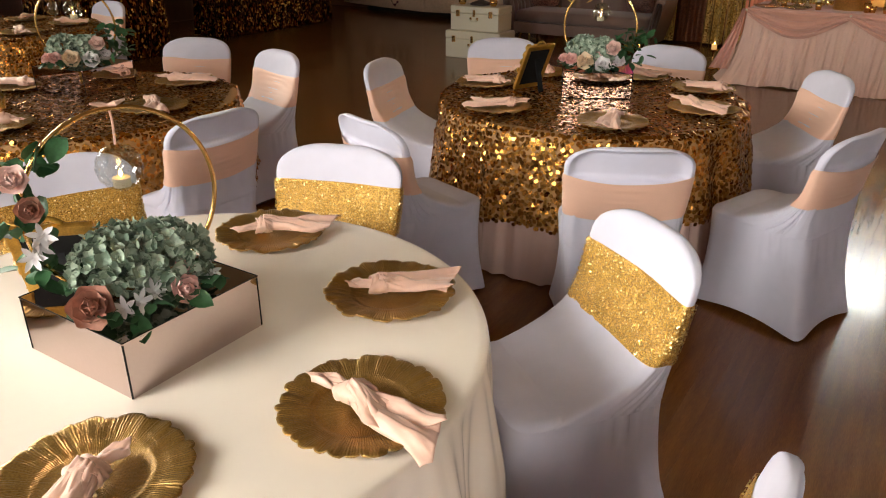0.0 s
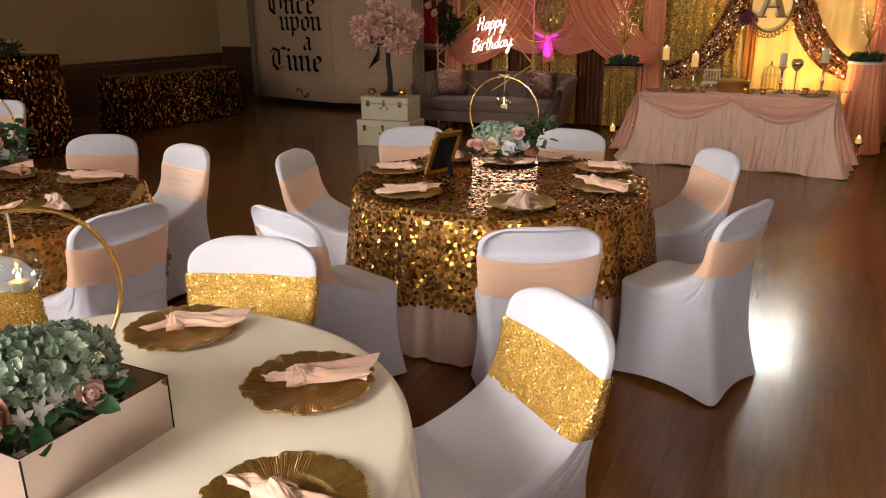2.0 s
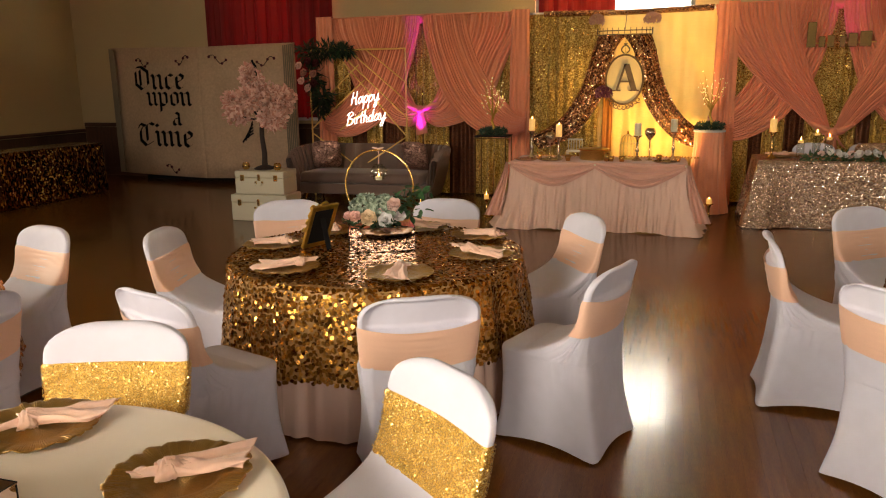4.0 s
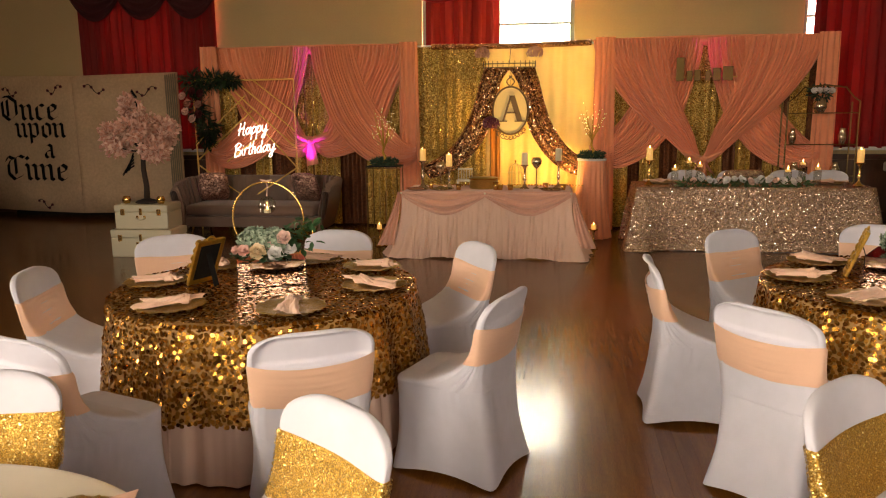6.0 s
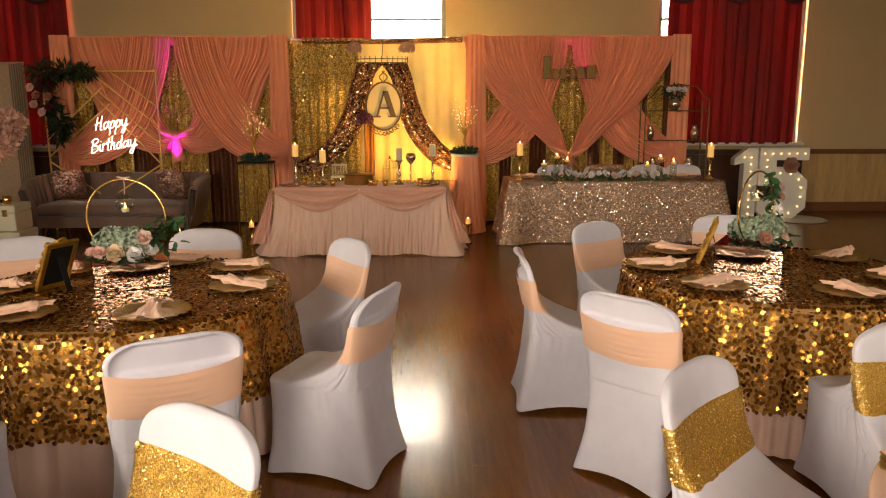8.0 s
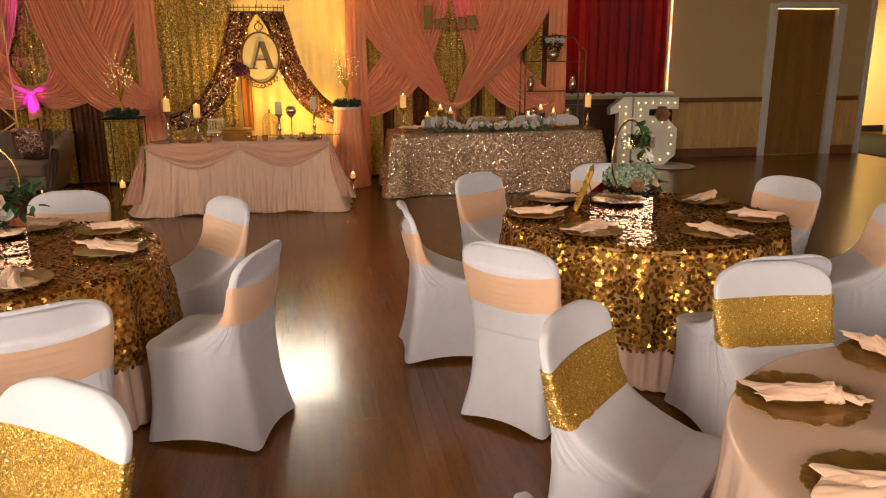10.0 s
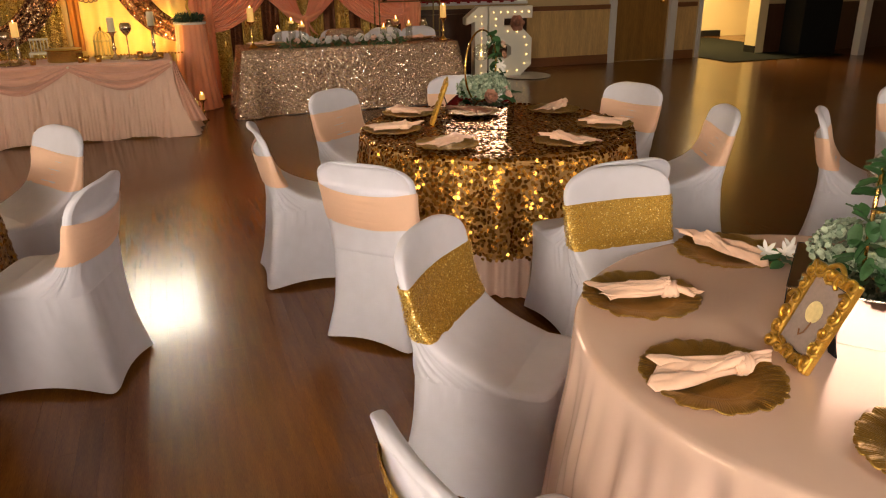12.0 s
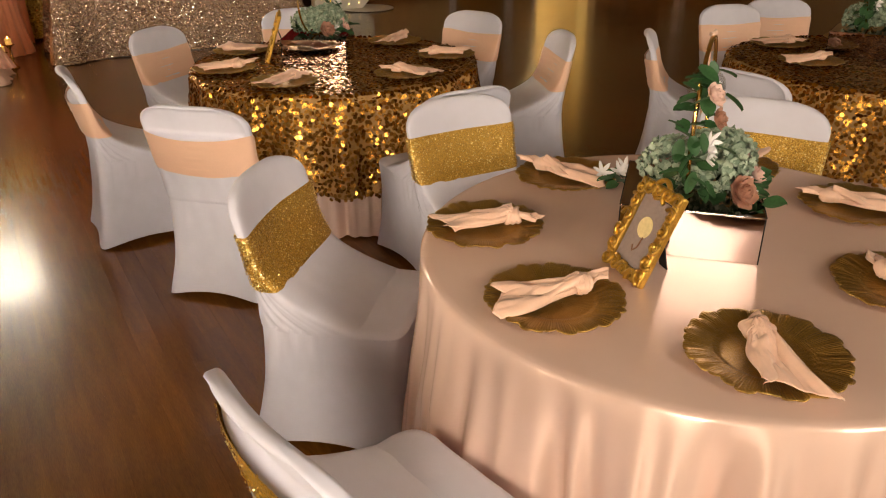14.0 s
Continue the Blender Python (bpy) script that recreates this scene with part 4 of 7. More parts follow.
# plate x, y, the way the napkin's tail points, and its shift off the plate's middle
PLACES = {
    0.752: [(-1.608, 1.501, 50, -0.02), (-1.060, 1.381, 48, -0.03), (-0.810, 0.950, -7, -0.02), (-1.069, 0.528, -60, 0.01), (-1.80, 0.53, 200, 0), (-1.96, 1.08, 170, 0),
            (1.837, 1.955, -70, -0.08), (1.367, 1.756, 158, -0.08), (1.263, 1.310, 172, -0.07), (1.489, 0.892, -118, -0.05), (2.410, 1.264, -55, -0.08), (2.023, 0.900, -95, -0.05), (2.37, 1.72, 20, 0)],
    0.764: [(1.581, 4.686, -30, -0.08), (1.341, 4.239, 160, -0.08), (1.506, 3.763, -158, -0.07), (2.120, 3.596, -50, -0.05), (2.552, 3.905, -20, -0.08), (2.50, 4.45, -150, -0.1),
            (-2.14, 3.75, 188, -0.08), (-1.799, 3.273, 212, -0.07), (-1.201, 3.300, -75, -0.04), (-0.920, 3.795, -20, -0.08), (-1.049, 4.275, 168, -0.1), (-1.470, 4.43, 10, -0.06), (-2.0, 4.20, 160, -0.05),
            (-3.62, 2.84, 40, -0.06), (-4.16, 2.70, 150, -0.06), (-3.24, 2.33, -30, -0.04), (-3.557, 1.70, -120, -0.05), (-4.30, 2.25, 190, -0.05),
            (4.42, 3.04, 150, -0.06), (4.12, 2.62, 165, -0.06), (4.95, 2.90, -56, -0.06), (4.15, 2.0, 220, -0.05),
            (-6.5, 3.95, 40, -0.05), (-6.3, 3.4, -20, -0.05), (-7.1, 3.9, 140, -0.05)],
    0.771: [(1.28, 9.58, 160, -0.03), (3.25, 9.58, 170, -0.03)],
}
count = 0
for z, rows in PLACES.items():
    for x, y, way, shift in rows:
        tagged(copy_thing(chargers[count % 2], pose(x, y, z, 0, 0, 37 * count)), group="charger plates")
        w = radians(way)
        tagged(copy_thing(napkins[count % 4], pose(x + shift * math.cos(w), y + shift * math.sin(w), z + 0.0125, 0, 0, way)), group="knotted napkins")
        count += 1
for gone in chargers + napkins:
    for o in (*gone.children_recursive, gone):
        bpy.data.objects.remove(o)


# ---- flowers ----
def petal(verts, faces, m, length, width, cup, n=4):
    """A small cupped petal, added to a heap of vertices and faces."""
    k = len(verts)
    for i in range(n + 1):
        s = i / n
        w = width * math.sin(math.pi * (0.12 + 0.80 * s)) * (1.0 if s < 1 else 0.55)
        z = cup * length * s * s
        for side in (-1, 0, 1):
            verts.append(m @ Vector((w * 0.5 * side, length * s, z + (0.14 * width if side else 0.0))))
    for i in range(n):
        for j in range(2):
            a = k + i * 3 + j
            faces.append((a, a + 1, a + 4, a + 3))


def aim(d, spin=0.0):
    return Vector(d).to_track_quat("Z", "Y").to_matrix().to_4x4() @ pose(0, 0, 0, 0, 0, spin)


def hydrangea(parent, at, r, seed, count=120, mat=None, squash=0.85, name="hydrangea_head"):
    rng = random.Random(seed)
    verts, faces = [], []
    for i in range(count):
        z = 1 - 1.55 * (i + 0.5) / count
        a = i * 2.39996 + rng.gauss(0, 0.15)
        q = math.sqrt(max(0, 1 - z * z))
        d = Vector((q * math.cos(a), q * math.sin(a), z))
        rr = r * (1 + rng.gauss(0, 0.06))
        c = Matrix.Translation(Vector(at) + Vector((d.x * rr, d.y * rr, d.z * rr * squash))) @ aim(d + Vector((rng.gauss(0, 0.25), rng.gauss(0, 0.25), rng.gauss(0, 0.25))), rng.uniform(0, 90))
        size = r * 0.225 * rng.uniform(0.8, 1.25)
        for k in range(4):
            petal(verts, faces, c @ pose(0, 0, 0, rng.uniform(8, 30), 0, 90 * k + rng.gauss(0, 6)), size, size * 0.95, 0.22, 3)
    return raw(name, verts, faces, mat or HYDR, parent)


def rose(parent, at, r, way, mat, seed, name="rose"):
    rng = random.Random(seed)
    verts, faces = [], []
    base = Matrix.Translation(at) @ aim(way, rng.uniform(0, 360))
    for ring, (count, lean, scale, rise) in enumerate(((3, 82, 0.45, 0.35), (4, 70, 0.62, 0.28), (5, 52, 0.8, 0.16), (6, 30, 0.98, 0.05), (6, 10, 1.05, -0.03))):
        for k in range(count):
            m = base @ pose(0, 0, r * rise, 0, 0, 360 * k / count + 25 * ring + rng.gauss(0, 5)) @ pose(0, r * 0.06, 0, lean, 0, 0)
            petal(verts, faces, m, r * scale * rng.uniform(0.92, 1.08), r * scale * 1.15, 0.32, 5)
    return raw(name, verts, faces, mat, parent)


def star_flower(parent, at, r, way, seed, name="lily"):
    rng = random.Random(seed)
    verts, faces = [], []
    base = Matrix.Translation(at) @ aim(way, rng.uniform(0, 60))
    for k in range(6):
        petal(verts, faces, base @ pose(0, 0, 0, 22 + rng.gauss(0, 6), 0, 60 * k), r, r * 0.36, 0.15, 4)
    return raw(name, verts, faces, WHITEFL, parent)


def leaf_mesh(length, width):
    verts, faces = [], []
    petal(verts, faces, Matrix(), length, width, -0.18, 6)
    me = bpy.data.meshes.new("leaf")
    me.from_pydata([tuple(v) for v in verts], [], faces)
    me.shade_smooth()
    me.materials.append(LEAF)
    return me


LEAVES = [leaf_mesh(0.050, 0.034), leaf_mesh(0.040, 0.025), leaf_mesh(0.060, 0.042)]


def leaf(parent, at, way, seed):
    rng = random.Random(seed)
    ob = new("leaf", LEAVES[seed % 3])
    d = Vector(way).normalized()
    side = d.cross(Vector((0, 0, 1)))
    side = side.normalized() if side.length > 0.05 else Vector((1, 0, 0))
    up = side.cross(d)
    m = Matrix((side, d, up)).transposed().to_4x4()
    ob.parent = parent
    ob.matrix_basis = Matrix.Translation(at) @ m @ pose(0, 0, 0, rng.uniform(-15, 15), rng.uniform(-40, 40), 0)
    return ob


def centrepiece(at, turn, ring_turn, seed, z=0.753, vine=-1, lush=False):
    """A bronze mirror box with a gold hoop, a hanging glass globe and silk flowers. vine: the side of the hoop that it climbs."""
    rng = random.Random(seed)
    m = pose(at[0], at[1], z, 0, 0, turn)
    b = thing("mirror_box", "bronze mirrored square riser box on the table", "riser", m)
    h = 0.128
    part("core", box((0.352, 0.352, h - 0.006), (0, 0, h / 2), 0), BLACK, b)
    for k in range(4):
        part("mirror_panel", box((0.3615, 0.004, h), (0, 0, 0), 0.0002, pose(0, 0, h / 2, 0, 0, 90 * k) @ pose(0, 0.179, 0)), MIRROR, b)
    part("mirror_top", box((0.366, 0.366, 0.004), (0, 0, h + 0.0025), 0.0008), MIRROR, b)
    for k in range(4):  # dark joints along the edges of the glass
        turn_k = pose(0, 0, 0, 0, 0, 90 * k)
        part("edge_joint", box((0.0030, 0.0030, h - 0.001), (0, 0, 0), 0, turn_k @ pose(0.1805, 0.1805, h / 2)), BLACK, b)
        part("edge_joint", box((0.364, 0.0024, 0.0012), (0, 0, 0), 0, turn_k @ pose(0, 0.1822, h + 0.0048)), BLACK, b)
    top = z + h + 0.005
    c = thing("flower_centrepiece", "gold hoop centrepiece with sage hydrangeas and silk roses", "centrepiece", pose(at[0], at[1], top, 0, 0, ring_turn))
    R, cz = 0.205, 0.205
    part("hoop", tube([(R * math.cos(t), 0, cz + R * math.sin(t)) for t in np.linspace(0, 2 * math.pi, 72, endpoint=False)], 0.0055, 10, closed=True), GOLDMET, c, "polished gold metal hoop", True)
    globe = part("glass_globe", lathe([(0.018, 0.048), (0.03, 0.042), (0.045, 0.022), (0.05, 0), (0.045, -0.022), (0.03, -0.041), (0.018, -0.047), (0, -0.0485), (0, -0.047), (0.017, -0.0455), (0.029, -0.0395), (0.0435, -0.0215), (0.0485, 0), (0.0435, 0.0215), (0.029, 0.0405), (0.017, 0.0465)], 28, None, pose(0, 0, cz + 0.078)), GLASS, c, "clear glass globe", True)
    part("tea_light", lathe([(0, -0.042), (0.018, -0.042), (0.019, -0.022), (0, -0.022)], 16, None, pose(0, 0, cz + 0.078)), WAX, globe)
    part("flame", lathe([(0, -0.022), (0.004, -0.016), (0.0035, -0.010), (0, -0.002)], 8, None, pose(0, 0, cz + 0.078)), FLAME, globe)
    part("ribbon", tube([(0, 0, cz + R + 0.006), (0.004, 0.004, cz + R - 0.03), (0, 0, cz + 0.128)], 0.0025, 6), NAPKIN, c)
    part("bow", tube([(-0.035, 0, cz + R + 0.014), (-0.012, 0.004, cz + R + 0.008), (0, 0, cz + R + 0.006), (0.012, -0.004, cz + R + 0.008), (0.035, 0, cz + R + 0.013)], [0.002, 0.006, 0.004, 0.006, 0.002], 8), NAPKIN, c)
    # two heads of hydrangea, roses, small white lilies
    hydrangea(c, (0.045, -0.055, 0.075), 0.088, seed + 1, 190)
    hydrangea(c, (-0.062, -0.045, 0.085), 0.080, seed + 2, 170)
    hydrangea(c, (0.0, 0.06, 0.06), 0.078, seed + 3, 120)
    rose(c, (-0.135, -0.12, 0.045), 0.047 if not lush else 0.030, (-0.5, -0.8, 0.5), ROSEBR if not lush else ROSEPK, seed + 4)
    if not lush:
        rose(c, (0.035, -0.150, 0.035), 0.034, (0.2, -1, 0.5), ROSEPK, seed + 5)
    rose(c, (0.055, -0.125, 0.075), 0.024, (0.3, -0.8, 0.8), ROSEPK, seed + 6)
    for k, p in enumerate(((-0.055, -0.145, 0.035), (-0.02, -0.135, 0.045), (0.115, -0.10, 0.03), (-0.085, -0.14, 0.03))):
        star_flower(c, p, 0.034, (rng.gauss(0, 0.4), -1, 0.6), seed + 20 + k)
    for k in range(22):
        a = 2 * math.pi * k / 22 + rng.gauss(0, 0.1)
        p = (0.115 * math.cos(a), -0.03 + 0.115 * math.sin(a), 0.012 + rng.uniform(0, 0.03))
        leaf(c, p, (math.cos(a), math.sin(a), rng.uniform(-0.12, 0.25)), seed + k)
    for k in range(16):  # broad leaves between the roses along the front
        p = Vector((-0.15 + 0.019 * k, -0.150 + rng.gauss(0, 0.014), 0.014 + rng.uniform(0, 0.03)))
        leaf(c, p, (rng.gauss(0, 0.6), -1, rng.gauss(0.1, 0.3)), seed + 300 + k)
    for k in range(9):  # sprig of tiny white buds
        p = (0.085 + rng.uniform(0, 0.035), -0.145 + rng.uniform(-0.012, 0.012), 0.03 + rng.uniform(0, 0.03))
        part("bud", lathe([(0, -0.004), (0.0035, -0.001), (0.003, 0.003), (0, 0.005)], 6, None, pose(*p)), WHITEFL, c)
    # vine with a pale rose and a dusky rose up the side of the hoop
    if lush:  # a bunch of broad leaves and cream roses beside the hoop
        for k in range(60):
            p = Vector((R * 0.92 + rng.gauss(0, 0.045), rng.gauss(0, 0.04), 0.03 + rng.uniform(0, 0.17)))
            leaf(c, p, (rng.gauss(0.3, 0.7), rng.gauss(-0.2, 0.7), rng.gauss(0.1, 0.5)), seed + 150 + k)
        for k, (q, r_, mt) in enumerate((((0.125, -0.10, 0.115), 0.040, ROSEPALE), ((0.0, -0.165, 0.045), 0.048, CREAMROSE), ((0.095, -0.150, 0.035), 0.044, WHITEFL), ((-0.085, -0.15, 0.05), 0.036, ROSEPK), ((0.15, -0.07, 0.05), 0.034, WHITEFL))):
            rose(c, q, r_, (0.3, -1, 0.6), mt, seed + 60 + k)
        return c
    for k in range(52):
        t = math.pi * (1.26 - 0.56 * k / 52) if vine < 0 else math.pi * (-0.26 + 0.56 * k / 52)
        p = Vector((R * math.cos(t), 0, cz + R * math.sin(t))) + Vector((rng.gauss(0, 0.02), rng.gauss(0, 0.02), rng.gauss(0, 0.01)))
        leaf(c, p, (rng.gauss(0.2 * vine, 0.6), rng.gauss(-0.1, 0.7), rng.gauss(-0.25, 0.6)), seed + 50 + k)
    x = vine * R
    rose(c, (x * 1.02, -0.03, cz + 0.10), 0.030, (vine * 0.3, -0.8, 0.6), ROSEPALE, seed + 70)
    rose(c, (x * 0.96, -0.045, cz + 0.045), 0.027, (vine * 0.2, -1, 0.3), ROSEBR, seed + 71)
    for k in range(3):
        star_flower(c, (x * (0.9 + 0.06 * k), -0.04, cz - 0.015 - 0.02 * k), 0.034, (rng.gauss(0, 0.5), -1, 0.2), seed + 80 + k)
    return c


centrepiece((-1.403, 0.90), 0, 75, 100)
centrepiece((1.842, 1.43), 42, 35, 200, vine=-1)
centrepiece((-1.543, 3.92), 24.6, 0, 300, z=0.764, vine=1, lush=True)
centrepiece((1.91, 4.275), 59, 41, 400, z=0.764, vine=1)
centrepiece((-3.98, 2.45), 10, 40, 500, z=0.764, vine=1, lush=True)
centrepiece((4.62, 2.62), 25, 20, 600, z=0.764)


# a loose lily spray lying beside the mirror box
spray_t2 = thing("lily_spray", "white silk lily spray with green leaves on blush satin", "flowers", pose(1.93, 1.80, 0.755))
for k, p in enumerate(((0.0, 0.0, 0.045), (0.055, 0.035, 0.04), (-0.03, 0.05, 0.035))):
    star_flower(spray_t2, p, 0.040, (-0.3, -0.7, 0.8), 1500 + k)
for k in range(14):
    an = 2.4 * k
    leaf(spray_t2, (0.03 * math.cos(an), 0.03 * math.sin(an) - 0.02, 0.014 + 0.002 * k), (math.cos(an), math.sin(an), 0.15), 1520 + k)


def photo_frame(at, turn, z, label, w=0.165, h=0.24, lean=14):
    """An ornate gilt frame with a picture board and an easel leg behind."""
    f = thing("photo_frame", label, "picture frame", pose(at[0], at[1], z, 0, 0, turn) @ pose(0, 0, 0.012, -lean, 0, 0))
    part("board", box((w - 0.01, 0.006, h - 0.01), (0, 0.004, h / 2), 0.001), BLACK, f, "black backing board")
    part("picture", box((w - 0.035, 0.002, h - 0.035), (0, -0.0012, h / 2), 0), PICT, f, "pale printed card")
    part("card_motif", lathe([(0, 0), (0.028, 0.0), (0.028, 0.001), (0, 0.001)], 20, None, pose(0.002, -0.0025, h * 0.55, 90, 0, 0)), PICT2, f)
    part("card_motif", tube([(-0.012, -0.003, h * 0.30), (-0.004, -0.003, h * 0.24), (0.008, -0.003, h * 0.30), (0.012, -0.003, h * 0.44)], 0.0022, 6), RAILWOOD, f)
    for sx in (-1, 1):
        part("moulding", box((0.030, 0.020, h), (sx * w / 2, 0, h / 2), 0.006), GILT, f)
    for z_ in (0, h):
        part("moulding", box((w + 0.030, 0.020, 0.030), (0, 0, z_), 0.006), GILT, f)
    for i in range(18):  # scrolled leaves round the edge
        t = i / 18 * 2 * (w + h)
        x, zz = (-w / 2 + t, 0) if t < w else (w / 2, t - w) if t < w + h else (w / 2 - (t - w - h), h) if t < 2 * w + h else (-w / 2, h - (t - 2 * w - h))
        pts = [(x + 0.023 * k / 9 * math.cos(k * 0.8 + i), -0.011, zz + 0.023 * k / 9 * math.sin(k * 0.8 + i)) for k in range(10)]
        part("scroll", tube(pts, 0.0055, 6), GILT, f, "", True)
    crest = [(-0.03 + 0.06 * k / 10, -0.006, h + 0.012 + 0.018 * math.sin(math.pi * k / 10)) for k in range(11)]
    part("crest", tube(crest, 0.007, 6), GILT, f, "", True)
    part("easel_leg", box((0.035, 0.004, 0.2), (0, 0, 0), 0.001, pose(0, 0.062, 0.098, 38, 0, 0)), BLACK, f)
    return f


photo_frame((1.505, 1.327), -104, 0.754, "ornate gilt photo frame with a pale card on an easel", w=0.150, h=0.215, lean=24)
photo_frame((-1.90, 3.80), 248, 0.766, "ornate gilt frame seen from its black easel back", lean=24)
photo_frame((1.64, 4.38), -110, 0.766, "ornate gilt photo frame standing beside a mirror box", lean=20)
photo_frame((-1.69, 0.90), 225, 0.754, "ornate gilt frame with black backing board", lean=20)
photo_frame((-3.95, 1.95), 150, 0.766, "ornate gilt photo frame on a sequined cloth")
photo_frame((4.45, 2.35), 200, 0.766, "ornate gilt frame with black easel back")


# ---- the draped backdrop ----
def smooth(rows, v):
    """A smooth way through rows of numbers, v from 0 to 1."""
    k = v * (len(rows) - 1)
    i = min(int(k), len(rows) - 2)
    t = k - i
    p0, p1, p2, p3 = rows[max(i - 1, 0)], rows[i], rows[i + 1], rows[min(i + 2, len(rows) - 1)]
    return [0.5 * (2 * b + (c - a) * t + (2 * a - 5 * b + 4 * c - d) * t * t + (3 * b - a - 3 * c + d) * t ** 3) for a, b, c, d in zip(p0, p1, p2, p3)]


def band(name, rows, y, folds, deep, mat, label, parent=None, nu=240, nv=50, seed=0, sewn=None):
    """Gathered cloth between two edges; rows are left x, left z, right x, right z and a step forward."""
    def fn(u, v):
        a, b, c, d, f = smooth(rows, v)
        wide = math.hypot(c - a, d - b)
        w = math.sin(folds * 2 * math.pi * u + seed + 1.6 * math.sin(9 * u + seed) + 1.4 * math.sin(3 * v + 4 * u)) + 0.6 * math.sin(folds * 3.7 * u + 3 * seed + 2 * v) + 0.35 * math.sin(folds * 9.1 * u + seed)
        belly = 0.05 * math.sin(math.pi * u)
        return (a + (c - a) * u, y - f - belly - deep * w * (0.35 + 0.65 * min(1, wide / 0.6)), b + (d - b) * u)
    ob = grid(name, fn, nu, nv, mat, parent, "" if not parent else label)
    if sewn:
        flakes(ob, fn, *sewn, seed + 5)
    return ob if parent else tagged(ob, label, "drape")


def pleated(name, x0, x1, z0, z1, y, n, deep, mat, label, seed=0, flare=0.0, category="drape", sewn=None):
    def fn(u, v):
        w = math.sin(n * 2 * math.pi * u + seed + 0.9 * math.sin(8 * u + seed)) + 0.4 * math.sin(n * 5.1 * u + 2 * seed)
        mid = (x0 + x1) / 2
        s = 1 + flare * (1 - v)
        return (mid + (x0 + (x1 - x0) * u - mid) * s, y - deep * w * (1.2 - 0.5 * v), z0 + (z1 - z0) * v)
    ob = tagged(grid(name, fn, max(24, int(n * 12)), 12, mat), label, category)
    if sewn:
        flakes(ob, fn, *sewn, seed + 9)
    return ob


BD = 10.8
frame_pipe = thing("backdrop_frame", "metal pipe frame that carries the drapes", "frame")
for x in (-5.1, -1.93, 0.54, 3.55):
    part("upright", tube([(x, BD + 0.05, 0.02), (x, BD + 0.05, 2.6)], 0.02), CASING, frame_pipe)
    part("base_plate", box((0.4, 0.4, 0.012), (x, BD + 0.05, 0.008), 0.004), BLACK, frame_pipe)
part("crossbar", tube([(-5.12, BD + 0.05, 2.58), (3.58, BD + 0.05, 2.58)], 0.018), CASING, frame_pipe)

# sequined curtains behind the swags
for k, (x0, x1) in enumerate(((-5.05, -4.7), (-4.45, -4.2), (-3.85, -3.15), (-2.74, -2.08), (0.68, 1.0), (1.16, 1.42), (1.66, 2.26), (2.42, 2.62), (2.78, 3.0), (3.08, 3.3))):
    pleated("sequin_curtain", x0, x1, 0.03, 2.55, BD - 0.03, max(2, (x1 - x0) * 9), 0.022, GOLDCUR, "gold sequin curtain panel behind the swags", k, sewn=(int(1500 * (x1 - x0)), 0.008, 0.30, GOLDFLAKE))
for k, (x0, x1) in enumerate(((-5.1, -1.97), (0.58, 3.53))):
    pleated("back_curtain", x0, x1, 0.03, 2.56, BD + 0.01, 26, 0.012, DARKSEQ, "dark copper brown curtain behind gold panels", k + 3)

